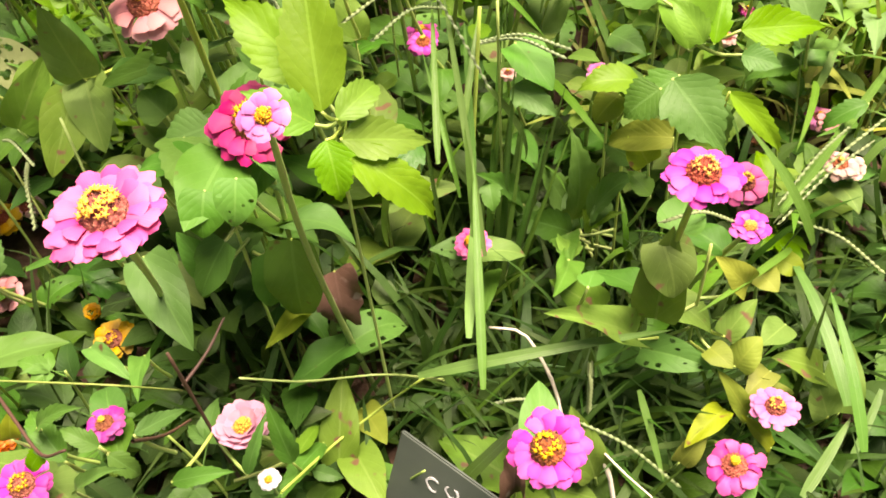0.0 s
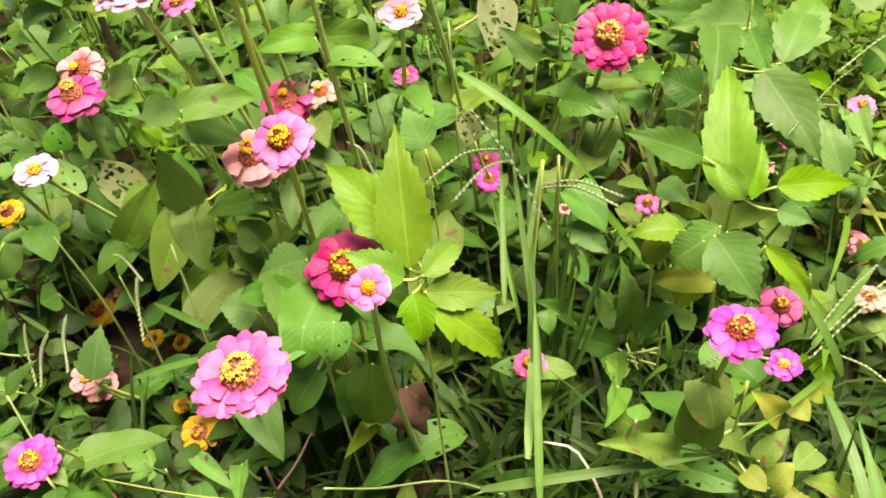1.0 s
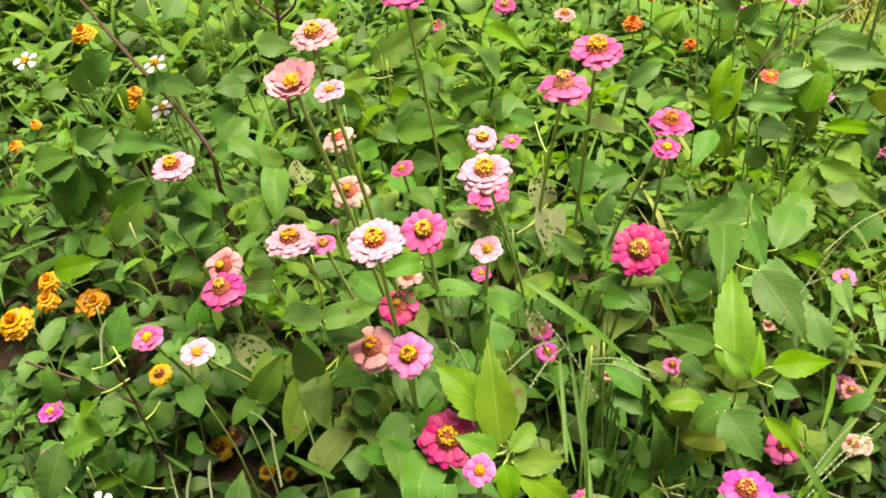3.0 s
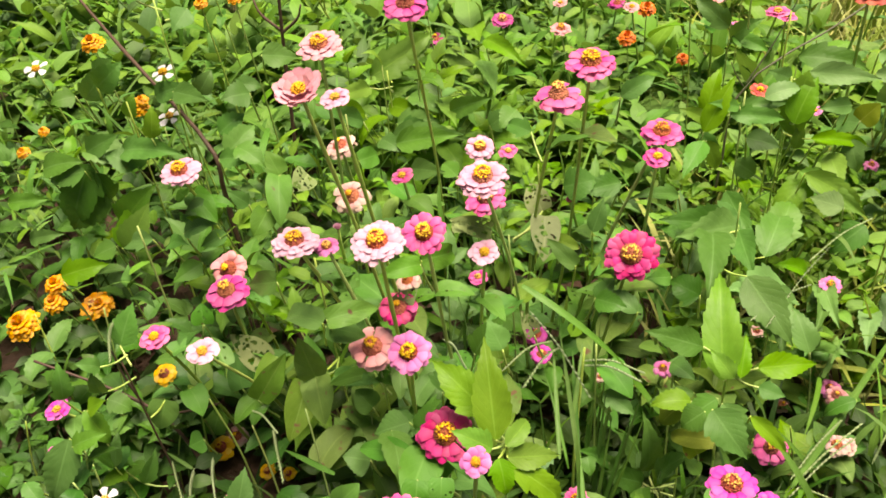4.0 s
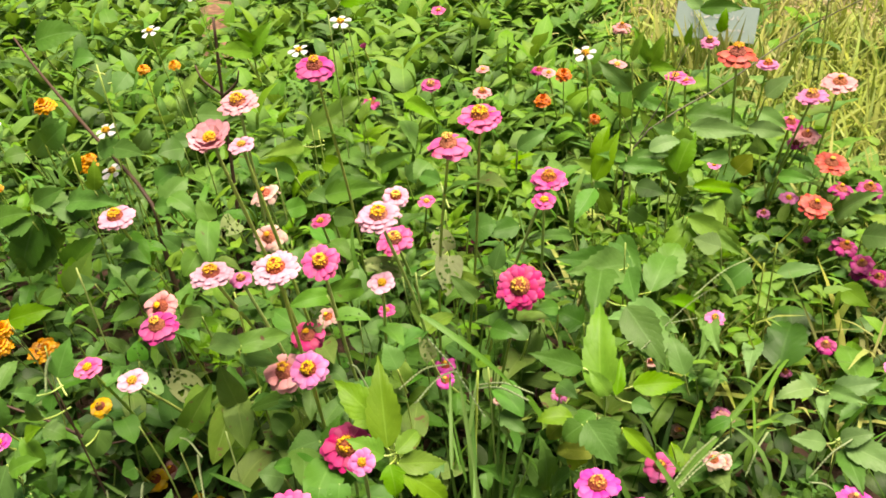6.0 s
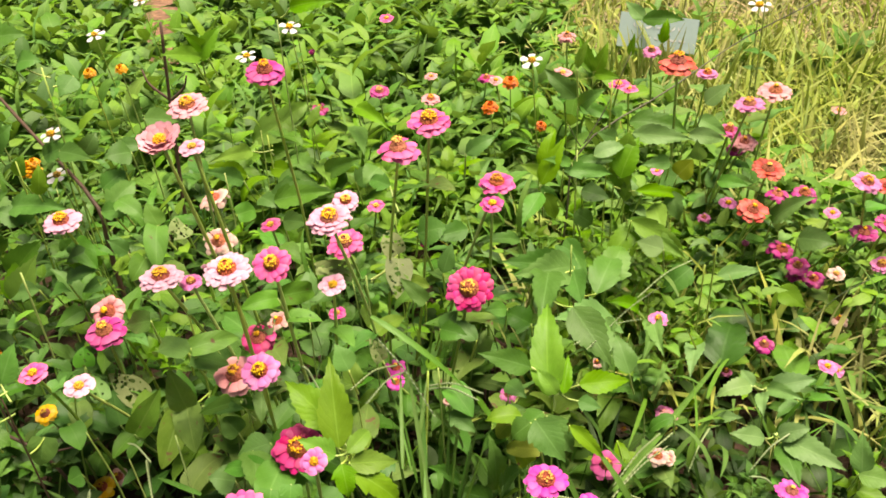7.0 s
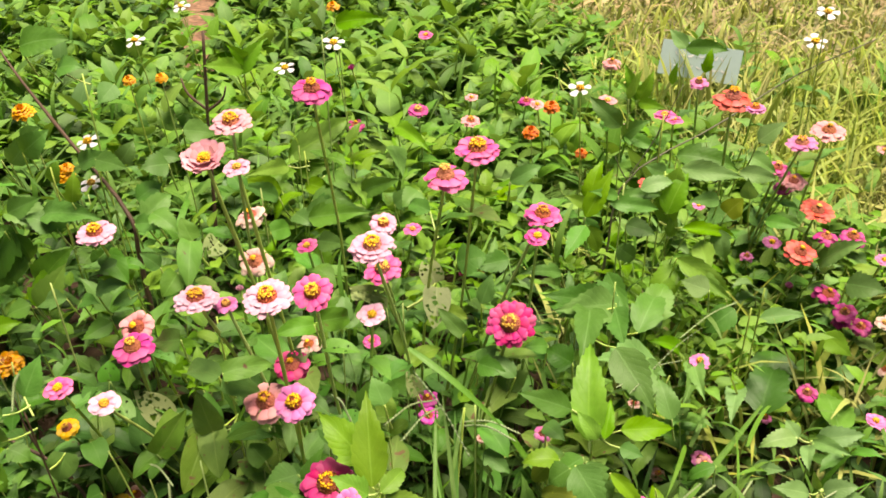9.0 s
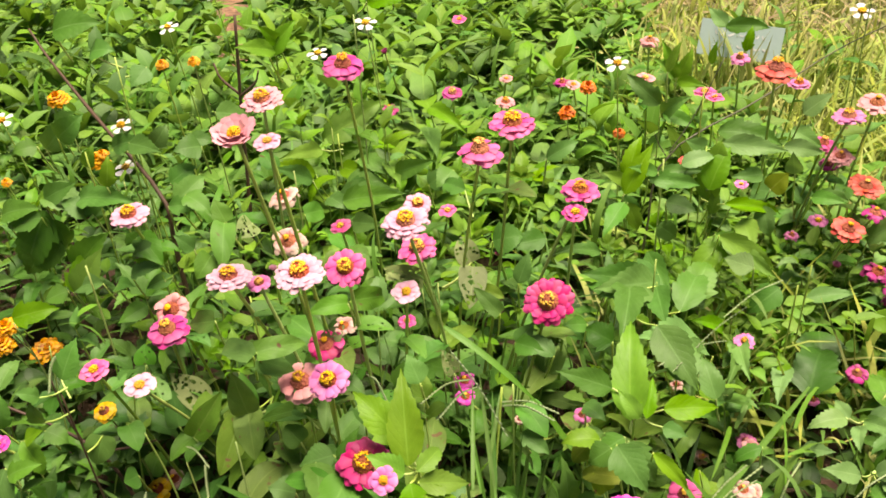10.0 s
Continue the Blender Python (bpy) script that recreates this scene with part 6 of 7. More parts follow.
spike(g, (0.558, 1.424, 0.178), (0.615, 1.377, 0.294))
spike(g, (0.401, 1.061, 0.165), (0.450, 1.090, 0.213))
spike(g, (0.315, 1.043, 0.174), (0.342, 1.090, 0.211))
spike(g, (0.401, 1.057, 0.161), (0.441, 1.044, 0.149))
g = clump(-0.45, 0.95, "thin grass stalks with seed spikes between zinnias")
spike(g, (-0.593, 0.939, 0.125), (-0.546, 0.874, 0.109))
spike(g, (-0.550, 0.923, 0.137), (-0.536, 0.871, 0.115))
spike(g, (-0.509, 0.915, 0.178), (-0.492, 0.869, 0.150))
spike(g, (-0.461, 0.957, 0.230), (-0.412, 0.922, 0.237))
spike(g, (-0.418, 0.926, 0.237), (-0.381, 0.858, 0.228))
spike(g, (-0.630, 0.969, 0.352), (-0.601, 0.907, 0.347))
grass_blade(g, (-0.379, 0.826, 0.212), (-0.263, 0.832, 0.270), 0.008, 1)
grass_blade(g, (-0.313, 0.859, 0.252), (-0.409, 0.910, 0.224), 0.009, 1)
grass_blade(g, (-0.558, 0.930, 0.127), (-0.611, 0.950, 0.131), 0.007, 1)

# ---- smaller flowers ----


def daisy(x, y, z, d, foot, label="white beggarticks flower with a yellow centre on a thin stalk", colour="white", form="daisy", lean=20, az=-95, name="daisy", leaf="mid", n=3):
    COUNT[0] += 1
    r = random.Random(COUNT[0])
    plant = empty_at(name, *foot)
    tagged(plant, label, "flower", name + " flowers")
    top = Vector((x - foot[0], y - foot[1], z))
    line = stalk(plant, [(0, 0, -0.01), (top.x * 0.4, top.y * 0.4, z * 0.55), top - Vector((0, 0, 0.06 * d))], 0.0018, 0.001)
    head(plant, top, d, colour, form, lean, az, COUNT[0])
    HEADS.append((Vector((x, y, z)), d / 2))
    if n:
        PENDING.append((plant, line, leaf, min(0.06, 0.4 * z), n, 0.3, 0.75, r))
    return plant


daisy(-0.957, 1.145, 0.149, 0.066, (-0.937, 1.195), "orange marigold with ruffled petals among dark leaves", "orange", "pompom", name="marigold", leaf="narrow")
daisy(-0.898, 1.185, 0.208, 0.046, (-0.878, 1.235), "orange marigold with ruffled petals among dark leaves", "orange", "pompom", name="marigold", leaf="narrow")
daisy(-0.886, 1.238, 0.121, 0.057, (-0.866, 1.288), "orange marigold with open ragged petals among dark leaves", "orange", "single", name="marigold", leaf="narrow")
daisy(-0.610, 1.004, 0.228, 0.037, (-0.590, 1.054), "golden yellow small zinnia with a brown centre", "yellow", "cone", name="yellow_zinnia", leaf="zinnia", n=2)
daisy(-0.576, 1.029, 0.053, 0.045, (-0.556, 1.079), "golden yellow small zinnia with a brown centre", "yellow", "cone", name="yellow_zinnia", leaf="zinnia", n=2)
daisy(-0.491, 1.001, 0.050, 0.027, (-0.471, 1.051), "golden yellow small zinnia with a brown centre", "yellow", "cone", name="yellow_zinnia", leaf="zinnia", n=2)
daisy(-0.377, 0.878, 0.060, 0.045, (-0.361, 0.933), "golden yellow small zinnia with broad open petals", "yellow", "single", name="yellow_zinnia", leaf="zinnia", n=2)
daisy(-0.400, 0.898, 0.070, 0.034, (-0.398, 0.935), "golden yellow small zinnia half open", "yellow", "bud", name="yellow_zinnia", leaf="zinnia", n=2)
daisy(-0.462, 1.009, 0.040, 0.024, (-0.462, 1.039), "golden yellow small zinnia with a brown centre", "yellow", "cone", name="yellow_zinnia", leaf="zinnia", n=2)
daisy(-0.898, 1.167, 0.185, 0.045, (-0.878, 1.217), "orange marigold with ruffled petals among dark leaves", "orange", "pompom", name="marigold", leaf="narrow")
daisy(-0.887, 1.450, 0.507, 0.045, (-0.867, 1.500), "orange marigold with ruffled petals among dark leaves", "orange", "pompom", name="marigold", leaf="narrow")
daisy(-0.837, 1.450, 0.393, 0.045, (-0.817, 1.500), "orange marigold with ruffled petals among dark leaves", "orange", "pompom", name="marigold", leaf="narrow")
daisy(-0.827, 1.450, 0.405, 0.028, (-0.807, 1.500), "orange marigold with ruffled petals among dark leaves", "orange", "pompom", name="marigold", leaf="narrow")
daisy(-1.043, 1.450, 0.332, 0.024, (-1.023, 1.500), "orange marigold with ruffled petals among dark leaves", "orange", "pompom", name="marigold", leaf="narrow")
daisy(-1.103, 1.450, 0.284, 0.03, (-1.083, 1.500), "orange marigold with ruffled petals among dark leaves", "orange", "pompom", name="marigold", leaf="narrow")
daisy(-0.676, 1.450, 0.579, 0.026, (-0.656, 1.500), "orange marigold with ruffled petals among dark leaves", "orange", "pompom", name="marigold", leaf="narrow")
daisy(-0.618, 1.450, 0.588, 0.024, (-0.598, 1.500), "orange marigold with ruffled petals among dark leaves", "orange", "pompom", name="marigold", leaf="narrow")
daisy(-0.876, 1.239, 0.120, 0.05, (-0.856, 1.289), "orange marigold with ruffled petals among dark leaves", "orange", "pompom", name="marigold", leaf="narrow")
daisy(-0.442, 1.850, 0.605, 0.03, (-0.422, 1.900), "orange marigold with ruffled petals among dark leaves", "orange", "pompom", name="marigold", leaf="narrow")
daisy(-0.035, 1.850, 0.370, 0.04, (-0.015, 1.900), "orange-red marigold with ruffled petals at the back of the bed", "flame", "pompom", name="marigold", leaf="narrow")
daisy(0.071, 1.850, 0.331, 0.03, (0.091, 1.900), "orange-red marigold with ruffled petals at the back of the bed", "flame", "pompom", name="marigold", leaf="narrow")
daisy(-0.003, 1.994, 0.370, 0.042, (-0.003, 2.044), "orange-red marigold with ruffled petals at the back of the bed", "flame", "pompom", name="marigold", leaf="narrow")
daisy(-0.415, 0.750, 0.080, 0.030, (-0.405, 0.790), "small orange-red marigold low in the bed", "flame", "pompom", name="marigold", leaf="narrow", n=2)
daisy(-0.685, 1.3, 0.463, 0.04, (-0.655, 1.360))
daisy(-0.676, 1.3, 0.535, 0.042, (-0.646, 1.360))
daisy(-0.927, 1.35, 0.506, 0.042, (-0.897, 1.410))
daisy(-0.6, 1.98, 0.421, 0.05, (-0.570, 2.040))
daisy(-0.614, 0.825, 0.183, 0.034, (-0.584, 0.885))
daisy(0.465, 1.807, 0.605, 0.045, (0.495, 1.867))
daisy(0.06, 1.57, 0.575, 0.042, (0.090, 1.630))
daisy(-0.823, 1.75, 0.542, 0.042, (-0.793, 1.810))
daisy(-0.888, 2.1, 0.509, 0.042, (-0.858, 2.160))
daisy(-0.367, 1.6, 0.615, 0.042, (-0.337, 1.660))
daisy(0.461, 1.75, 0.674, 0.042, (0.491, 1.810))
daisy(-0.591, 0.85, 0.124, 0.042, (-0.561, 0.910))
daisy(-0.164, 0.719, 0.125, 0.019, (-0.16, 0.73), "tiny white fluffy flower head", "white", "small", name="tiny_daisy", n=2)
zinnia(0.0385, 0.697, 0.247, 0.053, "magenta", "single", pairs=2)
zinnia(0.168, 0.757, 0.155, 0.05, "fuchsia", "wilt", pairs=2)
zinnia(0.203, 0.815, 0.149, 0.038, "lilac", "single", pairs=2)
zinnia(-0.321, 0.671, 0.164, 0.046, "magenta", "single", pairs=2)
zinnia(-0.288, 0.73, 0.158, 0.038, "magenta", "wilt", pairs=2)
zinnia(-0.186, 0.744, 0.153, 0.046, "pale", "cup", pairs=2)
zinnia(-0.515, 1.076, 0.365, 0.064, "salmon", "wilt", 38, -92)
zinnia(-0.489, 0.777, 0.124, 0.055, "magenta", "single")
zinnia(-0.318, 0.958, 0.510, 0.030, "pinky", "single")
zinnia(0.293, 1.950, 0.464, 0.042, "lilac", "cone")
zinnia(-0.434, 1.950, 0.310, 0.051, "rose", "wilt")
zinnia(-0.520, 0.926, 0.050, 0.045, "salmon", "small")
zinnia(-0.037, 0.915, 0.193, 0.032, "hot", "double")
zinnia(0.170, 1.950, 0.358, 0.037, "pinky", "small")
zinnia(0.576, 1.500, 0.345, 0.029, "lilac", "small")
zinnia(0.670, 1.500, 0.327, 0.047, "rose", "single")
zinnia(0.538, 1.500, 0.218, 0.040, "rose", "wilt")
zinnia(0.295, 1.500, 0.312, 0.022, "coral", "bud")
zinnia(0.539, 1.250, 0.213, 0.032, "pinky", "small")
zinnia(0.305, 1.250, 0.095, 0.037, "pinky", "wilt")
zinnia(0.412, 1.950, 0.418, 0.047, "lilac", "single")
zinnia(-0.096, 1.054, 0.291, 0.034, "magenta", "wilt")
zinnia(-0.022, 1.046, 0.270, 0.019, "faded", "wilt")

# ---- bare stalks ----


def twig(label, pts, r0, r1, mat, forks=()):
    plant = empty_at("stalk", pts[0][0], pts[0][1])
    tagged(plant, label, "plant", "bare stalks")
    o = Vector(plant.location)
    stalk(plant, [Vector(p) - o for p in pts], r0, r1, mat, n=16)
    for q in forks:
        stalk(plant, [Vector(p) - o for p in q], r1, r1 * 0.6, mat, "branch", 8)
    return plant


twig("thin dark green stalk leaning up to a white flower", [(0.10, 1.50, 0), (0.13, 1.50, 0.28), (0.150, 1.53, 0.433), (0.30, 1.655, 0.494), (0.44, 1.80, 0.540), (0.575, 1.83, 0.61)], 0.0022, 0.0011, TWIG,
     [[(0.155, 1.535, 0.44), (0.19, 1.56, 0.50), (0.225, 1.58, 0.59)], [(0.150, 1.53, 0.437), (0.138, 1.53, 0.455), (0.128, 1.53, 0.476)]])
twig("tall brown woody stalk", [(-0.64, 1.58, 0), (-0.628, 1.6, 0.3), (-0.621, 1.6, 0.42), (-0.605, 1.6, 0.62)], 0.0042, 0.0028, STEM_BROWN,
     [[(-0.615, 1.6, 0.47), (-0.65, 1.6, 0.50), (-0.665, 1.61, 0.525)], [(-0.615, 1.6, 0.47), (-0.585, 1.6, 0.495), (-0.575, 1.6, 0.52)]])
twig("leaning brown woody stalk", [(-0.56, 1.22, 0.0), (-0.59, 1.24, 0.35), (-0.602, 1.25, 0.446), (-0.80, 1.42, 0.49), (-0.995, 1.6, 0.52), (-1.06, 1.65, 0.56)], 0.004, 0.0022, STEM_BROWN)
twig("dark branching stalk low among the leaves", [(-0.56, 0.98, 0), (-0.60, 0.98, 0.14), (-0.66, 0.98, 0.20), (-0.78, 0.97, 0.26)], 0.003, 0.0018, STEM_BROWN, [[(-0.64, 0.98, 0.185), (-0.655, 0.98, 0.24), (-0.66, 0.98, 0.30)], [(-0.62, 0.98, 0.17), (-0.56, 0.98, 0.19), (-0.52, 0.98, 0.21)]])
twig("dry pale grass stalk bent over", [(0.105, 0.745, 0.02), (0.080, 0.770, 0.128), (0.050, 0.800, 0.123), (0.044, 0.820, 0.120), (0.033, 0.830, 0.146), (0.012, 0.850, 0.163), (-0.016, 0.860, 0.154)], 0.0022, 0.0010, STRAW_STEM,
     [[(0.080, 0.770, 0.132), (0.096, 0.750, 0.138), (0.113, 0.730, 0.146)]])

twig("green grass stalk lying across the bed", [(-0.039, 0.777, 0.193), (-0.101, 0.825, 0.123), (-0.148, 0.784, 0.162), (-0.176, 0.744, 0.216)], 0.0011, 0.0009, STEM)
twig("pale straw stalk lying low in the bed", [(-0.367, 0.732, 0.196), (-0.269, 0.694, 0.263), (-0.221, 0.690, 0.274), (-0.213, 0.731, 0.213)], 0.0007, 0.0006, STEM)
twig("thin brown twig under the leaves", [(-0.214, 0.734, 0.214), (-0.203, 0.759, 0.222), (-0.196, 0.782, 0.233)], 0.0012, 0.0009, STEM_BROWN)
twig("thin brown twig under the leaves", [(-0.197, 0.652, 0.277), (-0.201, 0.682, 0.236), (-0.199, 0.709, 0.213)], 0.0012, 0.0009, STEM_BROWN)
twig("bent brown twig low in the bed", [(-0.341, 0.711, 0.214), (-0.302, 0.680, 0.235), (-0.265, 0.652, 0.248), (-0.238, 0.645, 0.270)], 0.0013, 0.001, STEM_BROWN)
twig("thin green stalk leaning over low leaves", [(-0.148, 0.704, 0.137), (-0.136, 0.786, 0.074), (-0.103, 0.817, 0.086), (-0.057, 0.790, 0.174)], 0.0012, 0.001, STEM)

# ---- plant labels ----


def stroke(long, bow, thick=0.0009, n=9):
    """A bowed stroke of paint along x, 0.4 mm deep."""
    vs, fs = [], []
    for i in range(n + 1):
        u = 2 * i / n - 1
        x, y = 0.5 * long * u, bow * (1 - u * u)
        w = thick * (1.15 - 0.35 * u)
        vs += [(x, y - w, 0), (x, y + w, 0), (x, y + w, -0.0004), (x, y - w, -0.0004)]
    for i in range(n):
        k = 4 * i
        for a, c in ((0, 1), (1, 2), (2, 3), (3, 0)):
            fs.append((k + a, k + c, k + 4 + c, k + 4 + a))
    fs += [(0, 1, 2, 3), (4 * n + 3, 4 * n + 2, 4 * n + 1, 4 * n)]
    return vs, fs


def board(label, corner, right, down, width, height, bars, post, paint):
    """A thin painted board; right and down are its edges."""
    right, down = Vector(right).normalized(), Vector(down)
    down = (down - right * down.dot(right)).normalized()
    face = right.cross(down)
    ob = empty_at("plant_label", *post[:2])
    tagged(ob, label, "sign", "plant labels")
    m = Matrix((right, down, face)).transposed().to_4x4()
    m.translation = Vector(corner) - Vector(ob.location)
    b = bmesh.new()
    bmesh.ops.create_cube(b, size=1, matrix=Matrix.Translation((width / 2, height / 2, -0.002)) @ Matrix.Diagonal((width, height, 0.004, 1)))
    bmesh.ops.bevel(b, geom=b.edges[:], offset=0.0012, segments=2, affect="EDGES")
    me = bpy.data.meshes.new("board")
    b.to_mesh(me)
    b.free()
    me.materials.append(paint)
    plate = part("board", me, ob, m)
    if paint == SLATE:
        HEADS.append((ob.location + m @ Vector((width / 2, height / 2, 0)), width * 0.45))
    for x, y, w, h, a in bars:
        # each mark is a flat brush stroke; h is its bow
        me = mesh_of("mark", *stroke(w, h, 0.1 * w), CHALK, smooth=False)
        part("mark", me, plate, Matrix.Translation((x, y, -0.0044)) @ Euler((0, 0, radians(a))).to_matrix().to_4x4())
    top = m @ Vector((width / 2, height * 0.5, 0.004))
    stalk(ob, [(0, 0, -0.02), (top.x * 0.5, top.y * 0.5, top.z * 0.5), top], 0.004, 0.004, STEM_BROWN, "post")
    return plate


rb = random.Random(8)
marks = []
for row in range(2):
    x = 0.045
    while x < 0.19:
        w = rb.uniform(0.010, 0.020)
        marks.append((x, 0.033 + 0.032 * row, w, 0.003, rb.uniform(-60, 60)))
        x += w + rb.uniform(0.004, 0.012)
board("plant label coloured pale for glare, with white handwriting, in the grass", (0.268, 2.70, 0.318), (0.227, 0, -0.022), (-0.02, -0.04, -0.1), 0.224, 0.098, marks, (0.36, 2.74), SLATE_GLARE)
near_marks = [(0.0394, 0.0230, 0.0085, -0.0016, -8), (0.0356, 0.0272, 0.0085, 0.0022, 90), (0.0396, 0.0314, 0.0085, 0.0016, 6), (0.0531, 0.0226, 0.0075, 0.0022, 75), (0.0566, 0.0254, 0.0060, 0.0016, -15), (0.0606, 0.0216, 0.0085, -0.0018, 70)]
board("dark green plant label with white handwriting low in the bed", (-0.073, 0.779, 0.120), (0.081, -0.047, -0.004), (-0.016, -0.022, -0.074), 0.15, 0.10, near_marks, (-0.03, 0.80), SLATE)

# ---- leaves up the flower stalks ----
for job in PENDING:
    leaves_along(*job)

# ---- weeds that fill the bed ----
rw = random.Random(5)
spots = []
for _ in range(6000):
    if len(spots) >= 135:
        break
    x, y = rw.uniform(-1.25, 1.0), rw.uniform(0.62, 1.75)
    if in_grass(x, y) or (x - 0.06) ** 2 + (y - 0.90) ** 2 < 0.17 ** 2 or any((x - a) ** 2 + (y - b) ** 2 < 0.09 ** 2 for a, b in spots):
        continue
    spots.append((x, y))
for x, y in spots:
    if y < 0.95 and rw.random() < 0.35:
        continue
    h = canopy(x, y) * rw.uniform(0.68, 1.0)
    left = x < -0.5
    k = rw.choice(("mid", "old", "zinnia", "yellow", "lobed") if y < 0.95 else ("mid", "lobed", "deep", "mid", "narrow", "lobed_bright") if left else ("mid", "lobed", "mid", "bright", "old") if x > 0.3 and y < 1.4 else ("mid", "zinnia", "old", "lobed", "bright", "lobed_bright") if y < 1.4 else ("pale", "bright", "lobed_bright", "lobed_bright", "narrow") if x > 0.15 else ("mid", "bright", "lobed", "lobed_bright", "narrow"))
    weed(x, y, h, k, rw.uniform(0.08, 0.12) if k == "narrow" else min(0.5 * h, rw.uniform(0.10, 0.135) if "lobed" in k else rw.uniform(0.075, 0.115)), 4, 2, (rw.uniform(-0.04, 0.04), rw.uniform(-0.06, 0.03)),
         label="oval-leaved young zinnia without flowers" if k in ("zinnia", "old", "yellow") else "leafy green weed with narrow leaves" if k == "narrow" else "green weed with leaves of three toothed leaflets" if "lobed" in k else "leafy green weed with toothed leaves")

# mostly dark leaves here: part deep green plants, part stand-in for deep shade
for _ in range(24):
    x, y = rw.uniform(-0.95, -0.36), rw.uniform(0.58, 0.98)
    k = rw.choice(("deep", "lobed", "deep"))
    weed(x, y, rw.uniform(0.13, 0.23), k, rw.uniform(0.065, 0.09), 3, 2, (rw.uniform(-0.03, 0.03), rw.uniform(-0.03, 0.03)), label="low leafy weed with toothed leaves" if "lobed" not in k else "low green weed with leaves of three leaflets", low=0.35)

# the weeds farther back stand too close together to be told apart
far_leaf = [blade(width=wd, rows=8, cols=2, bend=b, fold=0.25, serr=0.12, profile=ovate, seed=s) for s, (b, wd) in enumerate(((0.4, 0.24), (0.8, 0.24), (1.2, 0.22), (0.7, 0.13)))]
for tone, label, mat in (("a", "mid green", "mid"), ("b", "bright green", "bright"), ("c", "dark green", "deep")):
    items = []
    for _ in range({"a": 430, "b": 460, "c": 130}[tone]):
        x, y = rw.uniform(-2.6, 1.1), rw.uniform(1.55, 4.3)
        if (tone == "b" and x < -0.55 and rw.random() < 0.25) or (tone == "c" and x > -0.3):
            continue
        if outside(x, y) or bare(x, y) or (in_grass(x, y) and (y > 3.2 or rw.random() > 0.22)) or (y < 1.75 and -1.25 < x < 1.0):
            continue
        h = canopy(x, y) * rw.uniform(0.7, 1.2)
        a, s0, tall = rw.uniform(0, 360), rw.uniform(0.11, 0.18), rw.uniform(-0.03, 0.03)
        for tier in range(5):
            a += 90 + rw.uniform(-20, 20)
            z = h * (0.35 + 0.62 * tier / 4)
            for side in (0, 180):
                if not keeps_clear((x, y, z), 0.04):
                    continue
                items.append((rw.randrange(4), place((x + tall * tier / 4, y, z), a + side + rw.uniform(-15, 15), rw.uniform(-10, 35) + 8 * tier, rw.uniform(-14, 14), s0 * (1 - 0.11 * tier) * rw.uniform(0.8, 1.15))))
    scatter("far_weeds", label + " leafy weeds filling the back of the bed", "undergrowth", far_leaf, LEAF["far_" + mat], items)

items = []
for _ in range(11000):
    x, y = rng.uniform(-2.4, 1.5), 0.35 + 2.9 * rng.random() ** 1.5
    if outside(x, y) or bare(x, y) or (in_grass(x, y) and rng.random() < 0.85):
        continue
    h = canopy(x, y)
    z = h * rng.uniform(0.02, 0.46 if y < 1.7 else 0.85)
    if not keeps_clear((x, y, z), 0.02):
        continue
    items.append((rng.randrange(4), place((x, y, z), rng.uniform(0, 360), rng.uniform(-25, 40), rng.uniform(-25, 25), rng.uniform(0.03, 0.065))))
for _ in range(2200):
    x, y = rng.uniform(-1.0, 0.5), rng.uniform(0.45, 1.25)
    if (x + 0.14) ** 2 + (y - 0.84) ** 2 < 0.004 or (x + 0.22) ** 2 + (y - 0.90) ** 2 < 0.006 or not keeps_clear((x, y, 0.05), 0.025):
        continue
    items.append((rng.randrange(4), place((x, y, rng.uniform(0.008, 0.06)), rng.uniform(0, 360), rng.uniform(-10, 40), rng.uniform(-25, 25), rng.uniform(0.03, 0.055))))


def back(p):
    """Undergrowth of the back and the field side, coloured lighter to lift its shadows."""
    return p.y >= 1.7 or side_of(p)


def side_of(p):
    return p.x > 0.12 and p.y > 1.42


# near the front, the dark leaf colour stands in for deep shade
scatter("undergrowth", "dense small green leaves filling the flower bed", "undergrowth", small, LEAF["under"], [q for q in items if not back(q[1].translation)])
scatter("undergrowth", "dense low weeds at the back of the bed", "undergrowth", small, LEAF["far_mid"], [q for q in items if back(q[1].translation) and not side_of(q[1].translation)])
scatter("undergrowth", "low light green weeds at the field side of the bed", "undergrowth", small, LEAF["far_bright"], [q for q in items if side_of(q[1].translation)])


items = []
for k in range(2300):
    if k < 1100:
        x, y, long = rng.uniform(-1.3, 1.2), rng.uniform(0.45, 2.6), rng.uniform(0.08, 0.20)
    elif k % 3:
        x, y, long = rng.gauss(0.06, 0.16), rng.gauss(0.88, 0.13), rng.uniform(0.09, 0.22)
    else:
        x, y, long = rng.gauss(-0.45, 0.2), rng.gauss(0.84, 0.1), rng.uniform(0.08, 0.18)
    az, el = rng.uniform(0, 360), rng.uniform(28, 85)
    way = turn_of(az, el) @ Vector((0, long, 0))
    if not (keeps_clear((x, y, 0.03), 0.01) and keeps_clear(Vector((x, y, 0)) + way * 0.5, 0.01) and keeps_clear(Vector((x, y, 0)) + way * 0.9, 0.01)):
        continue
    items.append((rng.randrange(4), place((x, y, 0), az, el, rng.uniform(-40, 40), long) @ Matrix.Diagonal((rng.uniform(0.3, 0.75), 1, 1, 1))))
# blades share the dark undergrowth colour that imitates shade low in the bed
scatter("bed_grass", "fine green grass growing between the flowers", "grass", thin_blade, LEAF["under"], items)

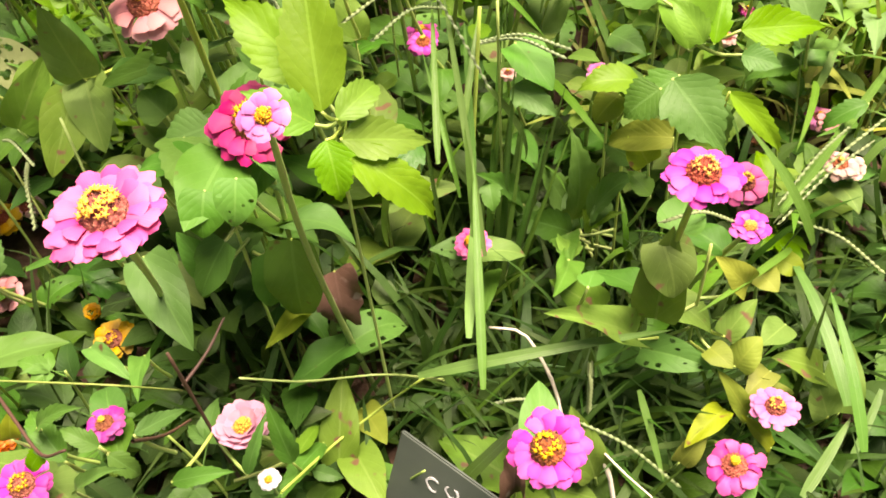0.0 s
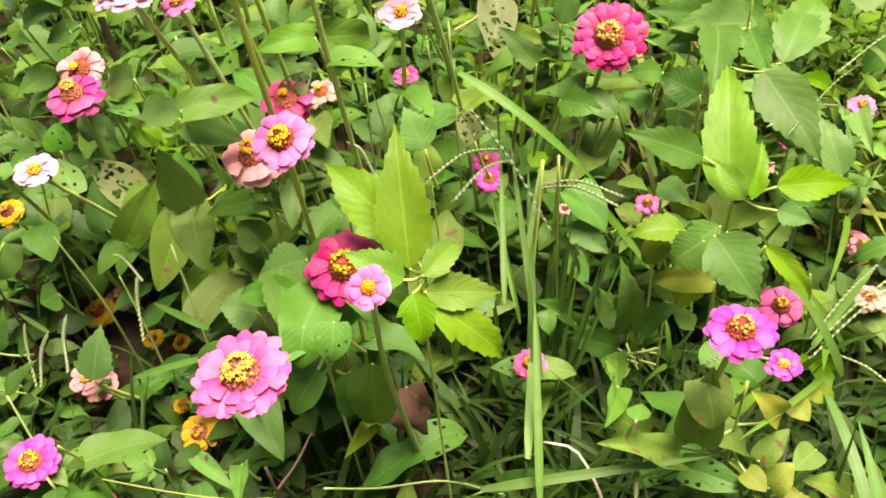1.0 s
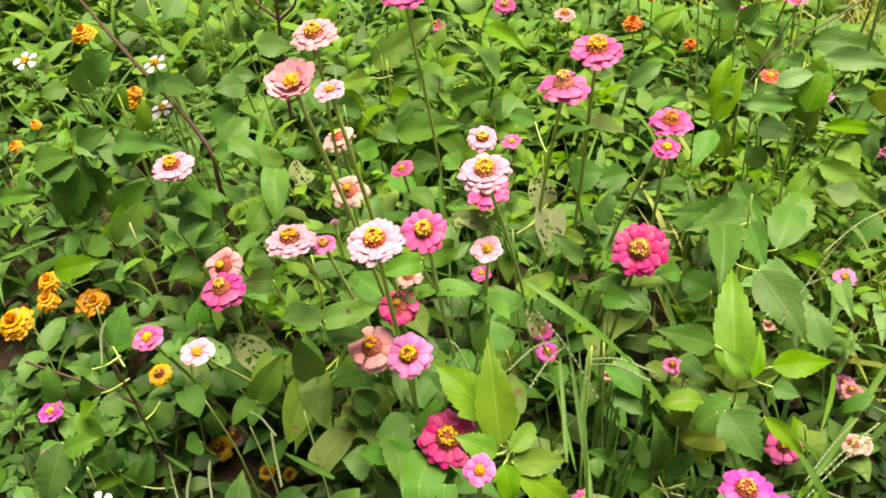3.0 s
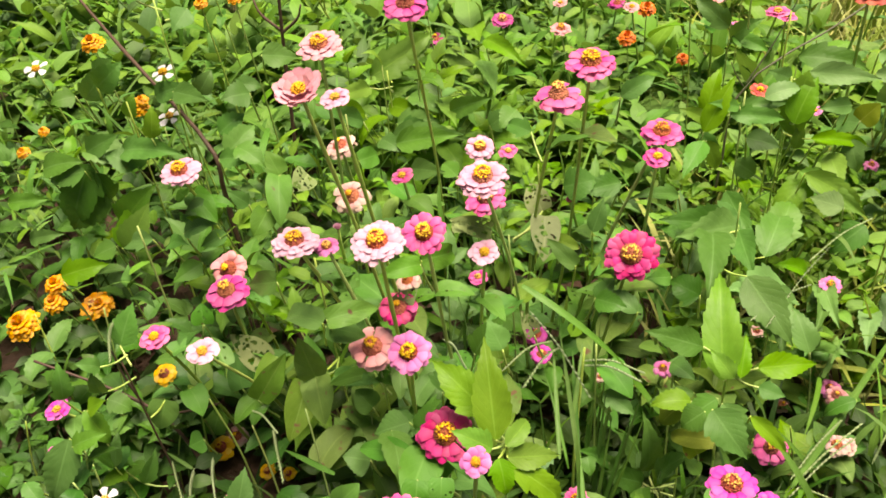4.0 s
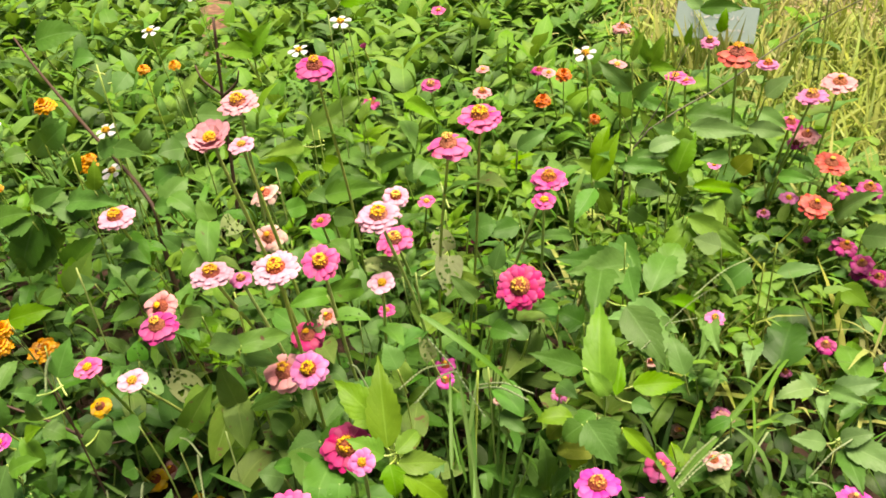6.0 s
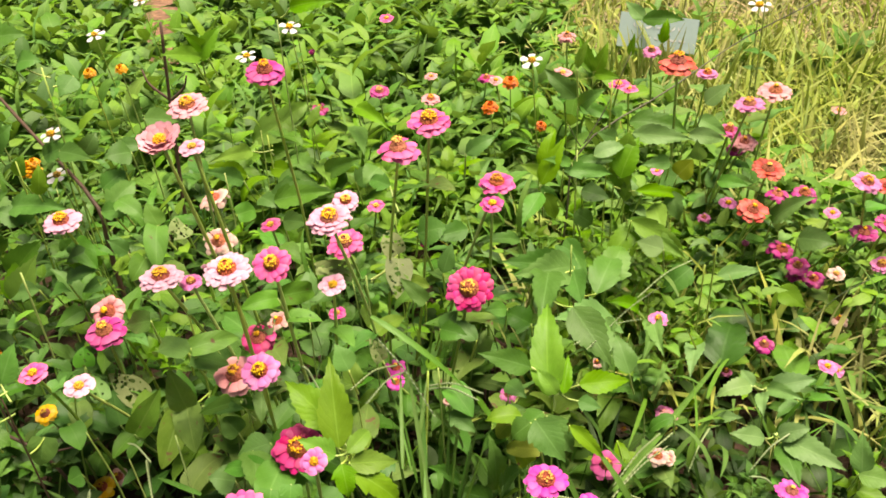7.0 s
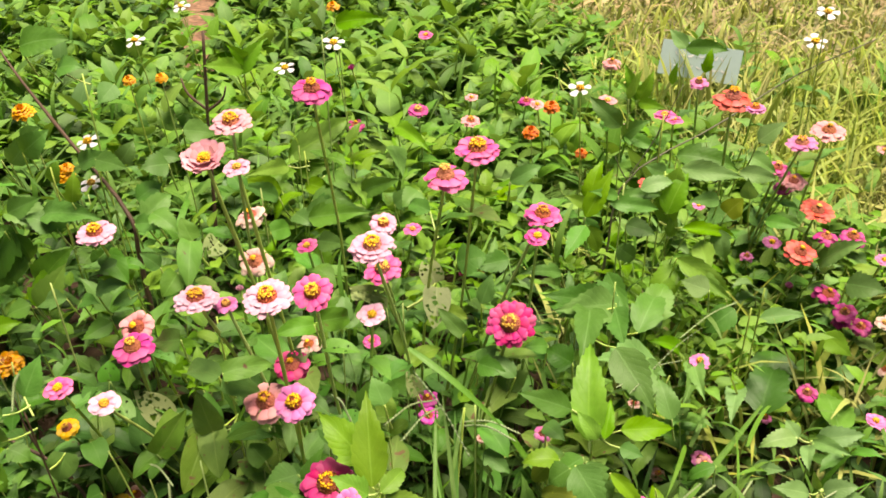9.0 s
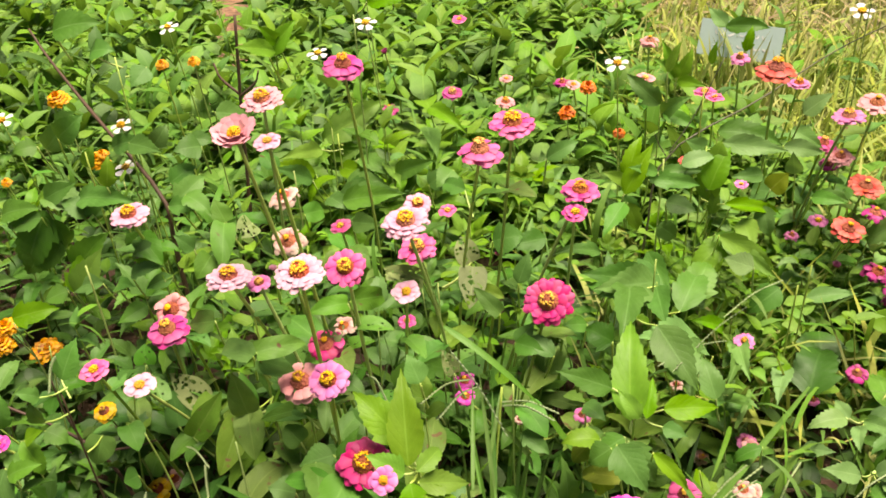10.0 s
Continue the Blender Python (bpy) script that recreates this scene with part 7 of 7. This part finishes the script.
# ---- fine sprays that show between the larger leaves ----
items = []
for _ in range(2200):
    x, y = rng.uniform(-1.6, 1.2), rng.uniform(1.0, 2.6)
    if in_grass(x, y):
        continue
    h = canopy(x, y)
    z = h * rng.uniform(0.35, 0.95)
    if not keeps_clear((x, y, z + 0.02), 0.012):
        continue
    items.append((rng.randrange(4), place((x, y, z), rng.uniform(0, 360), rng.uniform(5, 80), rng.uniform(-40, 40), rng.uniform(0.05, 0.15))))
scatter("fine_grass", "thin green grass stems among the weeds", "grass", thin_blade, LEAF["far_mid"], items)
items = []
for _ in range(8000):
    x, y = (rng.uniform(0.15, 1.15), rng.uniform(1.3, 2.3)) if rng.random() < 0.50 else (rng.uniform(-2.3, 0.3), rng.uniform(1.1, 3.9))
    if in_grass(x, y) or outside(x, y) or bare(x, y):
        continue
    h = canopy(x, y)
    z = h * rng.uniform(0.45, 1.02)
    if not keeps_clear((x, y, z), 0.016):
        continue
    items.append((rng.randrange(4), place((x, y, z), rng.uniform(0, 360), rng.uniform(-15, 45), rng.uniform(-25, 25), rng.uniform(0.022, 0.05) * (1.0 if y < 1.9 else 1.6))))
scatter("small_leaves", "small light green leaves of low weeds", "undergrowth", far_leaf, LEAF["far_bright"], items)

# ---- long yellow-green grass that runs into the bed from the field side ----
items = []
for _ in range(8200):
    x, y = rng.uniform(0.05, 1.5), rng.uniform(1.25, 3.0)
    if rng.random() > 0.32 + 0.75 * min(1.0, max(0.0, (x - 0.05) * 0.8 + (y - 1.4) * 0.7)):
        continue
    az, el, long = rng.uniform(0, 360), rng.uniform(35, 85), rng.uniform(0.15, 0.31)
    way = turn_of(az, el) @ Vector((0, long, 0))
    if not (keeps_clear(Vector((x, y, 0)) + way * 0.5, 0.004) and keeps_clear(Vector((x, y, 0)) + way * 0.9, 0.004)):
        continue
    items.append((rng.randrange(4), place((x, y, 0), az, el, rng.uniform(-40, 40), long) @ Matrix.Diagonal((0.55, 1, 1, 1))))
for _ in range(60):
    x, y = rng.uniform(0.22, 0.55), rng.uniform(2.45, 2.66)
    items.append((rng.randrange(2), place((x, y, 0), rng.uniform(0, 360), rng.uniform(70, 88), rng.uniform(-40, 40), rng.uniform(0.24, 0.36))))
scatter("tall_grass", "long yellow-green grass among the outer flowers", "grass", thin_blade, LEAF["turf"], items)
